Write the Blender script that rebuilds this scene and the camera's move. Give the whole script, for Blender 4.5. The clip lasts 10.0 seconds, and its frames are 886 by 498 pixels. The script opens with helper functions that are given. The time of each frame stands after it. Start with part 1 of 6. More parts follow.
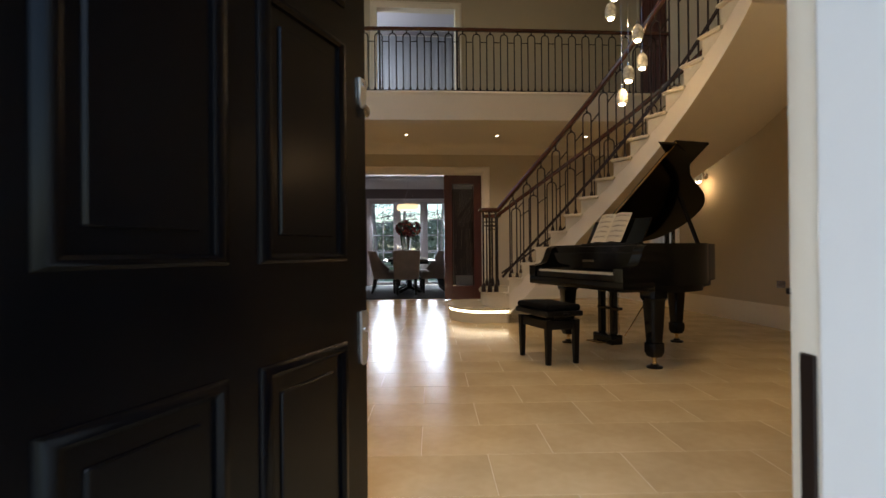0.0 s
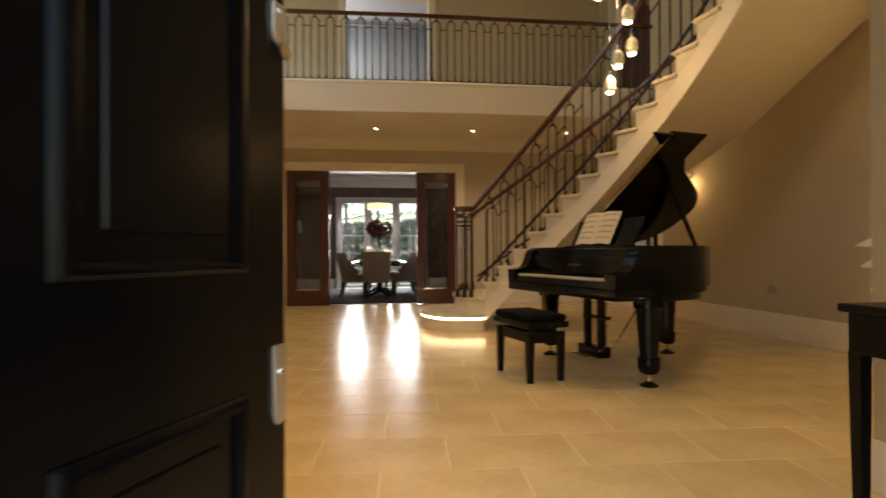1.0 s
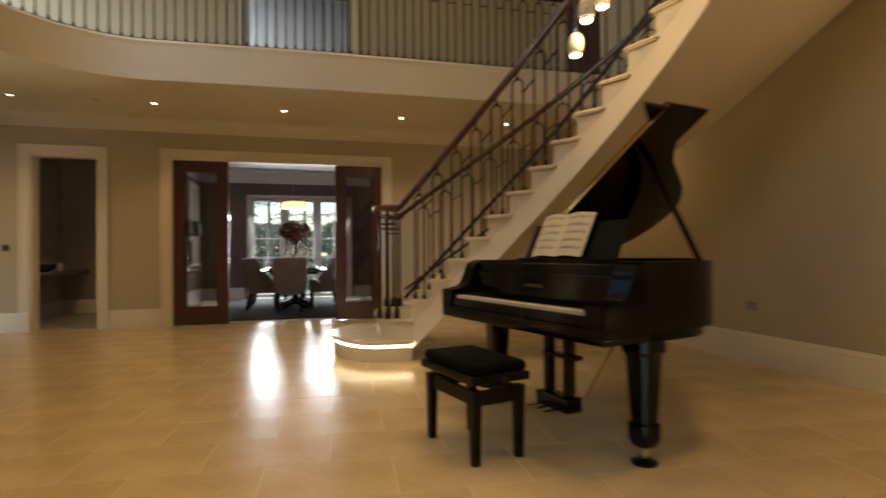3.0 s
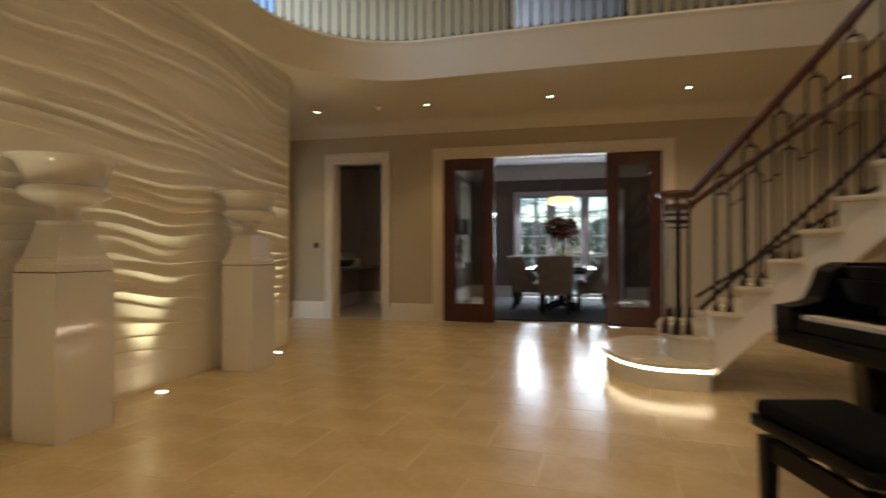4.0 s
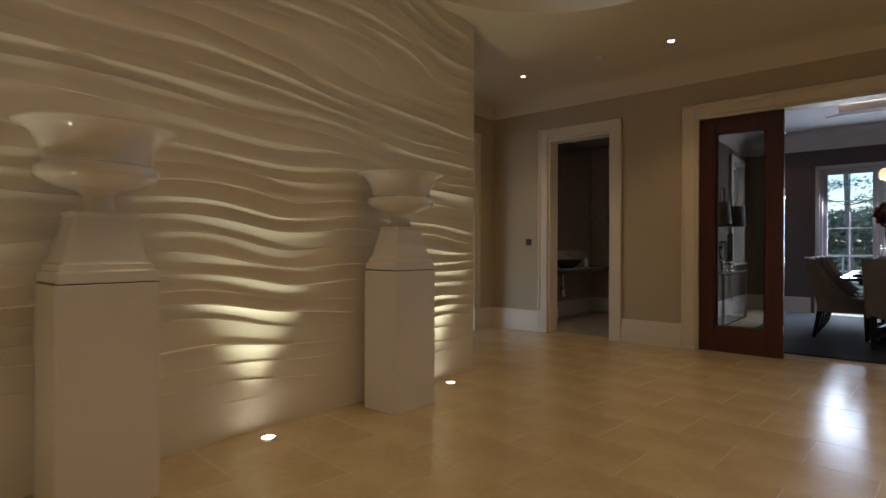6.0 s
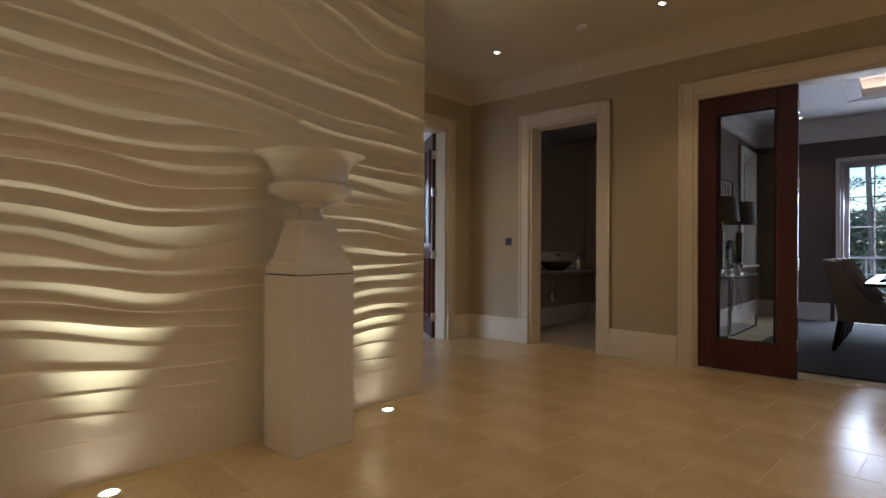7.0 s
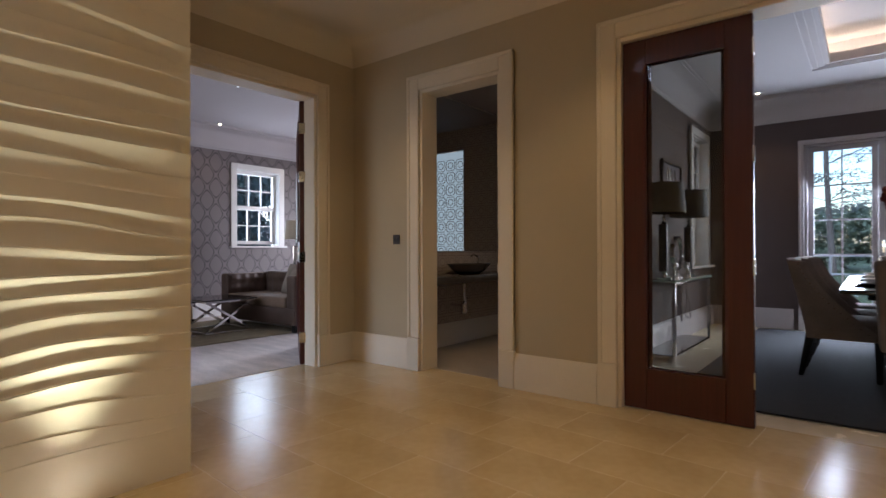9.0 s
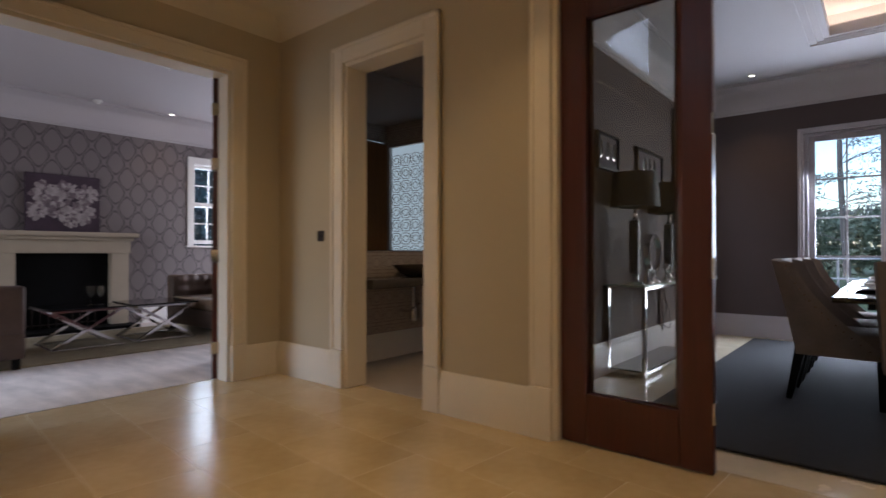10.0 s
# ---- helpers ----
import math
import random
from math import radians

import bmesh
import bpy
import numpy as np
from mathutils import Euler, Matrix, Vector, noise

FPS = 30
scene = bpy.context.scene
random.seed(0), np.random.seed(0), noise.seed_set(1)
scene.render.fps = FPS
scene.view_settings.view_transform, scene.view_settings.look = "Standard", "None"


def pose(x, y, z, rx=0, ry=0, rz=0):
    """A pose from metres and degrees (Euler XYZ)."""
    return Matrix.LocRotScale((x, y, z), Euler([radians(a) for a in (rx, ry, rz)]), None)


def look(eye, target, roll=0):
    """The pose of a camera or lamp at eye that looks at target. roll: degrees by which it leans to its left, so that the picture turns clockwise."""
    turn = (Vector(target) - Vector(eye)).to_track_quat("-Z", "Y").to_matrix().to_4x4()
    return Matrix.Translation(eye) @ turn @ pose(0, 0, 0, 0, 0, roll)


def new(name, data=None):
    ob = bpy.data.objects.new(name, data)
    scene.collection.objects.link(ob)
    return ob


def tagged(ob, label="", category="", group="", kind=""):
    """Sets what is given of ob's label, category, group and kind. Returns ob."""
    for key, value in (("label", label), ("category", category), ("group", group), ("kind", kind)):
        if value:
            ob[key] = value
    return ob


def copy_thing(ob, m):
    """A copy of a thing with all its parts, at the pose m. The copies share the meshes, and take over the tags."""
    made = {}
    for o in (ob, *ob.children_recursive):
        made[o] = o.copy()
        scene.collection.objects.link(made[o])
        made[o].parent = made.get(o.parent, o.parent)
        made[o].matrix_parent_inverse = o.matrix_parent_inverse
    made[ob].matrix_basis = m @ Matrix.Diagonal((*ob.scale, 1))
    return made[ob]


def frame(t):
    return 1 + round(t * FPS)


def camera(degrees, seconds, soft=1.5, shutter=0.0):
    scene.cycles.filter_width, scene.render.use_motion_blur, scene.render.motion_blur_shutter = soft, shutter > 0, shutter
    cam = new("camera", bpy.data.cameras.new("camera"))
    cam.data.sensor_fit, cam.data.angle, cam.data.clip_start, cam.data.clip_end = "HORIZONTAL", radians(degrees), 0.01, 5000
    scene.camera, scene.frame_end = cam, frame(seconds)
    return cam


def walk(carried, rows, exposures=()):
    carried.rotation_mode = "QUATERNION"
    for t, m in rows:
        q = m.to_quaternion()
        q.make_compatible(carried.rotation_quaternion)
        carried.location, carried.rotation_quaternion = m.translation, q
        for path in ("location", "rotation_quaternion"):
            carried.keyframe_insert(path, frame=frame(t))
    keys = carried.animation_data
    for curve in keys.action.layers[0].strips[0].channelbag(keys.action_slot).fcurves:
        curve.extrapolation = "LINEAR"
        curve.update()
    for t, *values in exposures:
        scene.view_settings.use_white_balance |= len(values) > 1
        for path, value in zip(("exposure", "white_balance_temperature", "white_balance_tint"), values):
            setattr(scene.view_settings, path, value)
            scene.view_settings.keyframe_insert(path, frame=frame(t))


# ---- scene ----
cam = camera(79.6, 10.0, 1.5, 0.6)
PATH = [
    (0, (-0.141, 0.07, 0.943), (0.031, 2.063, 0.955), -0.5),
    (0.5, (-0.063, 0.339, 0.963), (0.1, 2.332, 0.977), -0.6),
    (1, (-0.046, 0.618, 0.955), (0.221, 2.6, 0.97), -0.3),
    (1.5, (0.025, 0.929, 0.998), (0.66, 2.826, 1.018), -0.3),
    (2, (0.195, 1.242, 1.006), (0.943, 3.096, 1.02), -0.4),
    (2.2, (0.25, 1.362, 1.018), (0.999, 3.217, 1.037), -0.4),
    (3.5, (0.280, 2.256, 1.048), (0.366, 4.254, 1.062), -0.3),
    (4, (0.277, 2.659, 1.042), (-0.184, 4.605, 1.057), 0.0),
    (4.5, (0.217, 3.064, 1.044), (-0.555, 4.909, 1.051), 0.1),
    (5, (0.155, 3.53, 1.059), (-0.982, 5.175, 1.064), 0.0),
    (5.5, (0.084, 3.953, 1.084), (-1.169, 5.512, 1.083), 0.1),
    (7, (-0.063, 5.276, 1.074), (-1.394, 6.769, 1.074), 0.3),
    (7.5, (-0.095, 5.722, 1.072), (-1.394, 7.242, 1.074), 0.1),
    (8, (-0.143, 6.14, 1.072), (-1.368, 7.722, 1.076), 0.0),
    (8.5, (-0.209, 6.535, 1.038), (-1.408, 8.135, 1.054), -0.0),
    (9, (-0.272, 6.923, 1.064), (-1.522, 8.484, 1.069), -0.2),
    (9.5, (-0.292, 7.321, 1.048), (-1.592, 8.841, 1.056), -0.1),
    (10, (-0.184, 7.836, 1.028), (-1.467, 9.37, 1.044), 0.0),
]
walk(cam, [(t, look(eye, target, roll)) for t, eye, target, roll in PATH], [(0, 0.02, 6450, 10), (0.45, 0.16, 7900, 10), (0.9, 0.44, 8000, 9), (1.45, 0.60, 8000, 8), (2.0, 0.47, 8000, 8), (2.4, 0.38, 7900, 8), (4.0, 0.13, 6550, 7), (5.5, -0.32, 5950, 9), (7.5, -0.04, 5850, 12), (10.0, 0.27, 6080, 14)])

SKY = 0.25
DOWN, UPPER_FILL, UPL, PENDW, SCON = 24, 84, 35, 5.5, 3.2

# ---- world and light ----
world = bpy.data.worlds.new("sky")
scene.world = world
world.use_nodes = True
_sky = world.node_tree.nodes.new("ShaderNodeTexSky")
_sky.sky_type, _sky.sun_disc = "NISHITA", False
_sky.sun_elevation, _sky.sun_rotation = radians(35), radians(200)
_sky.air_density, _sky.dust_density, _sky.ozone_density = 1.2, 0.6, 3.0
world.node_tree.links.new(_sky.outputs[0], world.node_tree.nodes["Background"].inputs[0])
world.node_tree.nodes["Background"].inputs[1].default_value = SKY


def lamp(name, kind, place, energy, colour, aim=(0, 0, -1), size=0.1, size_y=None, spot=60, blend=0.6):
    d = bpy.data.lights.new(name, kind)
    d.energy, d.color = energy, colour
    if kind == "AREA":
        d.size = size
        if size_y:
            d.shape, d.size_y = "RECTANGLE", size_y
    else:
        d.shadow_soft_size = size
    if kind == "SPOT":
        d.spot_size, d.spot_blend = radians(spot), blend
    ob = new(name, d)
    ob.matrix_world = look(place, Vector(place) + Vector(aim))
    return ob


_sun = lamp("sun", "SUN", (0, 0, 20), 3.0, (0.62, 0.78, 1.0), aim=(0.35, 0.75, -0.7))
_sun.data.angle = radians(50)

# ---- materials ----


def mat(name, base, rough=0.5, metal=0.0, vary=0.12, scale=3.0, bump=0.0, bump_scale=60.0, coat=0.0, spec=0.5, stretch=(1, 1, 1), base2=None, rough_vary=0.0, emit=None, each=0.0):
    m = bpy.data.materials.new(name)
    m.use_nodes = True
    nt = m.node_tree
    b = nt.nodes["Principled BSDF"]
    L = nt.links.new
    b.inputs["Roughness"].default_value, b.inputs["Metallic"].default_value = rough, metal
    b.inputs["Coat Weight"].default_value, b.inputs["Coat Roughness"].default_value = coat, 0.06
    b.inputs["Specular IOR Level"].default_value = spec
    tc = nt.nodes.new("ShaderNodeTexCoord")
    mp = nt.nodes.new("ShaderNodeMapping")
    mp.inputs["Scale"].default_value = stretch
    L(tc.outputs["Object"], mp.inputs[0])
    n1 = nt.nodes.new("ShaderNodeTexNoise")
    n1.inputs["Scale"].default_value, n1.inputs["Detail"].default_value = scale, 6
    n2 = nt.nodes.new("ShaderNodeTexNoise")
    n2.inputs["Scale"].default_value, n2.inputs["Detail"].default_value = scale * 9, 4
    L(mp.outputs[0], n1.inputs[0]), L(mp.outputs[0], n2.inputs[0])
    add = nt.nodes.new("ShaderNodeMath")
    add.operation = "MULTIPLY_ADD"
    add.inputs[1].default_value = 0.4
    L(n2.outputs[0], add.inputs[0]), L(n1.outputs[0], add.inputs[2])
    ramp = nt.nodes.new("ShaderNodeValToRGB")
    c1 = base
    c2 = base2 or tuple(c * (1 - vary) for c in base)
    ramp.color_ramp.elements[0].position, ramp.color_ramp.elements[1].position = 0.45, 0.95
    ramp.color_ramp.elements[0].color, ramp.color_ramp.elements[1].color = (*c2, 1), (*c1, 1)
    L(add.outputs[0], ramp.inputs[0])
    out = ramp.outputs[0]
    if each:
        oi = nt.nodes.new("ShaderNodeObjectInfo")
        mr = nt.nodes.new("ShaderNodeMapRange")
        mr.inputs["To Min"].default_value, mr.inputs["To Max"].default_value = 1 - each, 1 + each
        hs = nt.nodes.new("ShaderNodeHueSaturation")
        L(oi.outputs["Random"], mr.inputs[0]), L(mr.outputs[0], hs.inputs["Value"]), L(out, hs.inputs["Color"])
        out = hs.outputs[0]
    L(out, b.inputs["Base Color"])
    if rough_vary:
        mr2 = nt.nodes.new("ShaderNodeMapRange")
        mr2.inputs["To Min"].default_value, mr2.inputs["To Max"].default_value = max(0.02, rough - rough_vary), rough + rough_vary
        L(n1.outputs[0], mr2.inputs[0]), L(mr2.outputs[0], b.inputs["Roughness"])
    if bump:
        n3 = nt.nodes.new("ShaderNodeTexNoise")
        n3.inputs["Scale"].default_value = bump_scale
        L(mp.outputs[0], n3.inputs[0])
        bp = nt.nodes.new("ShaderNodeBump")
        bp.inputs["Strength"].default_value, bp.inputs["Distance"].default_value = bump, 0.004
        L(n3.outputs[0], bp.inputs["Height"]), L(bp.outputs[0], b.inputs["Normal"])
    if emit:
        b.inputs["Emission Color"].default_value, b.inputs["Emission Strength"].default_value = (*emit[0], 1), emit[1]
    return m


def glass(name, tint=(1, 1, 1), rough=0.0):
    """Thin pane: mostly clear, with a real reflection."""
    m = bpy.data.materials.new(name)
    m.use_nodes = True
    nt = m.node_tree
    nt.nodes.clear()
    o = nt.nodes.new("ShaderNodeOutputMaterial")
    mix, tr, gl, fr = (nt.nodes.new("ShaderNode" + k) for k in ("MixShader", "BsdfTransparent", "BsdfGlossy", "Fresnel"))
    tr.inputs[0].default_value = (*tint, 1)
    gl.inputs["Roughness"].default_value = rough
    fr.inputs[0].default_value = 1.5
    for a, c in ((fr.outputs[0], mix.inputs[0]), (tr.outputs[0], mix.inputs[1]), (gl.outputs[0], mix.inputs[2]), (mix.outputs[0], o.inputs[0])):
        nt.links.new(a, c)
    return m


PAINT = mat("greige wall paint", (0.52, 0.44, 0.308), 0.75, vary=0.04, scale=1.2, bump=0.05, bump_scale=220)
CEIL = mat("warm white ceiling paint", (0.74, 0.67, 0.54), 0.8, vary=0.03, scale=0.8)
CREAM = mat("cream satin woodwork", (0.78, 0.70, 0.57), 0.55, vary=0.05, scale=2)
WAVE = mat("cream carved plaster", (0.86, 0.80, 0.69), 0.5, vary=0.05, scale=2.5, bump=0.05, bump_scale=150)
WHITE = mat("white gloss paint", (0.80, 0.79, 0.77), 0.25, vary=0.04, scale=2)
STONE = mat("honey limestone", (0.62, 0.50, 0.31), 0.21, vary=0.2, scale=2.2, base2=(0.50, 0.385, 0.215), rough_vary=0.07, each=0.03, bump=0.02, bump_scale=25)
GROUT = mat("pale grout", (0.76, 0.67, 0.49), 0.7, vary=0.2, scale=12)
STEP = mat("cream limestone step", (0.74, 0.66, 0.50), 0.25, vary=0.15, scale=4, rough_vary=0.08)
IRON = mat("dark bronze iron", (0.035, 0.022, 0.018), 0.4, metal=0.6, vary=0.3, scale=12)
MAHOG = mat("mahogany", (0.078, 0.015, 0.011), 0.34, vary=0.28, scale=6, stretch=(9, 9, 0.35), coat=0.12, bump=0.03, bump_scale=40)
RAILWOOD = mat("polished mahogany rail", (0.10, 0.03, 0.016), 0.2, vary=0.4, scale=6, coat=0.6)
BLACKDOOR = mat("black gloss door paint", (0.0025, 0.0025, 0.0035), 0.24, spec=0.22, vary=0.3, scale=2, rough_vary=0.08, bump=0.04, bump_scale=40)
LACQUER = mat("black piano lacquer", (0.003, 0.003, 0.0035), 0.10, vary=0.3, scale=3, spec=0.20, rough_vary=0.03)
EBONY = mat("satin black wood", (0.006, 0.0055, 0.0055), 0.35, spec=0.14, vary=0.3, scale=5)
CHROME = mat("polished chrome", (0.75, 0.75, 0.77), 0.08, metal=1.0, vary=0.05, scale=5)
BRASS = mat("polished brass", (0.75, 0.52, 0.22), 0.18, metal=1.0, vary=0.2, scale=8)
DINEWALL = mat("aubergine grey wall paint", (0.085, 0.062, 0.060), 0.8, vary=0.06, scale=1.5)
DINETRIM = mat("soft grey white woodwork", (0.44, 0.41, 0.43), 0.4, vary=0.04, scale=2)
DINECEIL = mat("cool white ceiling paint", (0.46, 0.435, 0.45), 0.8, vary=0.02, scale=1)
RUG = mat("charcoal wool rug", (0.019, 0.019, 0.024), 0.95, vary=0.5, scale=30, bump=0.8, bump_scale=260)
CARPET = mat("silver beige carpet", (0.86, 0.79, 0.75), 0.95, vary=0.35, scale=3.0, bump=0.5, bump_scale=250, stretch=(1, 3, 1))
GLASS = glass("clear glass", (0.68, 0.66, 0.62))
WINGLASS = glass("window glass", (0.97, 0.98, 0.98))

# ---- building blocks ----


def mesh_of(name, bm, material, smooth=False):
    me = bpy.data.meshes.new(name)
    bm.to_mesh(me)
    bm.free()
    for mm in material if isinstance(material, (list, tuple)) else [material]:
        me.materials.append(mm)
    if smooth:
        me.polygons.foreach_set("use_smooth", [True] * len(me.polygons))
    return me


def auto_smooth(me, angle=35):
    me.polygons.foreach_set("use_smooth", [True] * len(me.polygons))
    b = bmesh.new()
    b.from_mesh(me)
    for e in b.edges:
        if len(e.link_faces) != 2:
            continue
        turn, areas = e.calc_face_angle(0), sorted(f.calc_area() for f in e.link_faces)
        # a broad face stays flat up to its narrow bevel
        e.smooth = not (turn > radians(angle) or (turn > radians(15) and areas[0] * 25 < areas[1]))
    b.to_mesh(me)
    b.free()


def part(name, bm, material, parent=None, label="", smooth=True):
    me = mesh_of(name, bm, material)
    if smooth:
        auto_smooth(me)
    ob = new(name, me)
    ob.parent = parent
    if label:
        ob["label"] = label
    return ob


def thing(name, place=(0, 0, 0), turn=0, label="", category="", group="", kind=""):
    ob = new(name)
    ob.empty_display_size = 0.1
    ob.matrix_world = pose(*place, 0, 0, turn)
    return tagged(ob, label, category, group, kind)


def add_box(bm, lo, hi, bevel=0.0, seg=1):
    c = [(a + b) / 2 for a, b in zip(lo, hi)]
    s = [abs(b - a) for a, b in zip(lo, hi)]
    r = bmesh.ops.create_cube(bm, size=1.0)
    vs = r["verts"]
    for v in vs:
        v.co = Vector((v.co.x * s[0] + c[0], v.co.y * s[1] + c[1], v.co.z * s[2] + c[2]))
    if bevel:
        es = list({e for v in vs for e in v.link_edges})
        bmesh.ops.bevel(bm, geom=es, offset=min(bevel, min(s) * 0.45), segments=seg, affect="EDGES", profile=0.5)
    return bm


def box(lo, hi, bevel=0.0, seg=1):
    return add_box(bmesh.new(), lo, hi, bevel, seg)


def add_lathe(bm, profile, n=32, centre=(0, 0, 0), sides_turn=0.0):
    """profile: (r, z) from bottom to top."""
    rings = []
    for r, z in profile:
        if r < 1e-5:
            rings.append([bm.verts.new((centre[0], centre[1], centre[2] + z))])
        else:
            rings.append([bm.verts.new((centre[0] + r * math.cos(2 * math.pi * k / n + sides_turn), centre[1] + r * math.sin(2 * math.pi * k / n + sides_turn), centre[2] + z)) for k in range(n)])
    for a, b in zip(rings, rings[1:]):
        for k in range(n):
            k2 = (k + 1) % n
            if len(a) == 1 and len(b) == 1:
                continue
            if len(a) == 1:
                bm.faces.new((a[0], b[k2], b[k]))
            elif len(b) == 1:
                bm.faces.new((a[k], a[k2], b[0]))
            else:
                bm.faces.new((a[k], a[k2], b[k2], b[k]))
    for ring, flip in ((rings[0], True), (rings[-1], False)):
        if len(ring) > 1:
            bm.faces.new(ring[::-1] if flip else ring)
    return bm


def lathe(profile, n=32, centre=(0, 0, 0), sides_turn=0.0):
    return add_lathe(bmesh.new(), profile, n, centre, sides_turn)


def add_sweep(bm, path, section, closed=False, up=(0, 0, 1)):
    """Sweeps a 2D section (side, up) along a path of points."""
    pts = [Vector(p) for p in path]
    rings = []
    N = len(pts)
    for i, p in enumerate(pts):
        a = pts[(i - 1) % N] if (closed or i) else p
        b = pts[(i + 1) % N] if (closed or i < N - 1) else p
        t = (b - a).normalized()
        u = Vector(up)
        if abs(t.dot(u)) > 0.97:
            u = Vector((1, 0, 0))
        side = t.cross(u).normalized()
        u2 = side.cross(t).normalized()
        k = 1.0
        if 0 < i < N - 1 or closed:
            c = (p - a).normalized().dot((b - p).normalized())
            k = 1 / max(0.35, math.sqrt(max(0.0, (1 + c) / 2)))
        rings.append([bm.verts.new(p + side * s * k + u2 * w) for s, w in section])
    m = len(section)
    for i in range(N if closed else N - 1):
        a, b = rings[i], rings[(i + 1) % N]
        for k in range(m):
            k2 = (k + 1) % m
            bm.faces.new((a[k], b[k], b[k2], a[k2]))
    if not closed:
        bm.faces.new(rings[0])
        bm.faces.new(rings[-1][::-1])
    return bm


def sweep(path, section, closed=False, up=(0, 0, 1)):
    return add_sweep(bmesh.new(), path, section, closed, up)


def circle(r, n=8, sx=1.0, sy=1.0):
    return [(r * sx * math.cos(2 * math.pi * k / n), r * sy * math.sin(2 * math.pi * k / n)) for k in range(n)]


def add_prism(bm, outline, z0, z1):
    """Upright prism over an outline in plan."""
    a = [bm.verts.new((x, y, z0)) for x, y in outline]
    b = [bm.verts.new((x, y, z1)) for x, y in outline]
    n = len(a)
    for k in range(n):
        bm.faces.new((a[k], a[(k + 1) % n], b[(k + 1) % n], b[k]))
    f1, f2 = bm.faces.new(a[::-1]), bm.faces.new(b)
    bmesh.ops.recalc_face_normals(bm, faces=bm.faces[:])
    if n > 6:
        bmesh.ops.triangulate(bm, faces=[f1, f2])
    return bm


def prism(outline, z0, z1):
    return add_prism(bmesh.new(), outline, z0, z1)


def structure(name, bm, material, label="", category=""):
    ob = part(name, bm, material)
    return tagged(ob, label, category, kind="structure")


def wall_y(name, x0, x1, y0, y1, top, material, holes=(), label=""):
    """A wall along x with openings (x0, x1, z0, z1) right through it."""
    bm = bmesh.new()
    x = x0
    for a, b, c, d in sorted(holes):
        add_box(bm, (x, y0, 0), (a, y1, top))
        if d < top:
            add_box(bm, (a, y0, d), (b, y1, top))
        if c > 0:
            add_box(bm, (a, y0, 0), (b, y1, c))
        x = b
    add_box(bm, (x, y0, 0), (x1, y1, top))
    return structure(name, bm, material, label, "wall")


def wall_x(name, y0, y1, x0, x1, top, material, holes=(), label=""):
    bm = bmesh.new()
    y = y0
    for a, b, c, d in sorted(holes):
        add_box(bm, (x0, y, 0), (x1, a, top))
        if d < top:
            add_box(bm, (x0, a, d), (x1, b, top))
        if c > 0:
            add_box(bm, (x0, a, 0), (x1, b, c))
        y = b
    add_box(bm, (x0, y, 0), (x1, y1, top))
    return structure(name, bm, material, label, "wall")


WARM = (1.0, 0.66, 0.32)
H1, F1, TOP = 3.06, 3.52, 6.6   # lower ceiling, upper floor, upper ceiling

# ---- shell ----
structure("floor", box((-4.5, 0.5, -0.12), (4.6, 10.62, -0.0012)), GROUT, "pale grout bed under the stone floor", "floor")
wall_y("wall_back", -4.4, 4.6, 10.47, 10.67, F1, PAINT, [(-3.37, -2.53, 0, 2.48), (-1.60, 1.56, 0, 2.49)], "greige painted back wall of the hall")
_up = wall_y("wall_gallery", -4.4, 4.6, 10.47, 10.67, TOP - F1, PAINT, [(-0.5, 1.03, 0, 2.2)], "greige painted back wall of the gallery")
_up.location.z = F1
wall_x("wall_lounge", 0.5, 10.47, -4.44, -4.24, H1, PAINT, [(8.05, 10.02, 0, 2.49)], "greige wall with the wide lounge doorway")
wall_x("wall_right", 0.5, 10.47, 4.40, 4.60, TOP, PAINT, [(8.35, 9.15, 0.95, 2.3)], "greige stair wall")
wall_y("wall_entry", -4.4, 4.6, 0.45, 0.75, TOP, PAINT, [(-0.80, 0.50, 0, 2.45)], "greige wall round the front door")
wall_x("wall_lobby", 0.75, 2.508, 1.95, 2.15, H1, PAINT, (), "plain greige lobby wall stub")
structure("ceiling_upper", box((-4.4, 0.45, TOP), (4.6, 10.67, TOP + 0.2)), CEIL, "warm white upper ceiling", "ceiling")


def void_edge(off=0.0, n=14):
    """Plan line of the open edge of the gallery, from the front left round to the right wall."""
    r = 1.35
    x0, y1 = -2.77 - off, 8.62 + off
    pts = [(x0, 2.6 - off)]
    for k in range(n + 1):
        a = math.pi - k * math.pi / 2 / n
        pts.append((x0 + (r + off) + (r + off) * math.cos(a), y1 - (r + off) + (r + off) * math.sin(a)))
    return pts + [(0.6, y1 - 0.09), (4.40, y1 - 0.14)]


_edge = void_edge()
structure("ceiling_gallery", prism(_edge + [(4.40, 10.47), (-4.24, 10.47), (-4.24, 0.75), (-2.77, 0.75)], H1, H1 + 0.1), CEIL, "warm white soffit under the gallery", "ceiling")
structure("floor_gallery", prism(_edge + [(4.40, 10.47), (-4.24, 10.47), (-4.24, 0.75), (-2.77, 0.75)], F1 - 0.12, F1), CREAM, "gallery floor slab", "floor")
structure("ceiling_front", box((-2.77, 0.75, H1), (4.40, 2.6, H1 + 0.1)), CEIL, "warm white lobby ceiling", "ceiling")
structure("floor_front", box((-2.77, 0.75, F1 - 0.12), (4.40, 2.6, F1)), CREAM, "landing slab over the lobby", "floor")


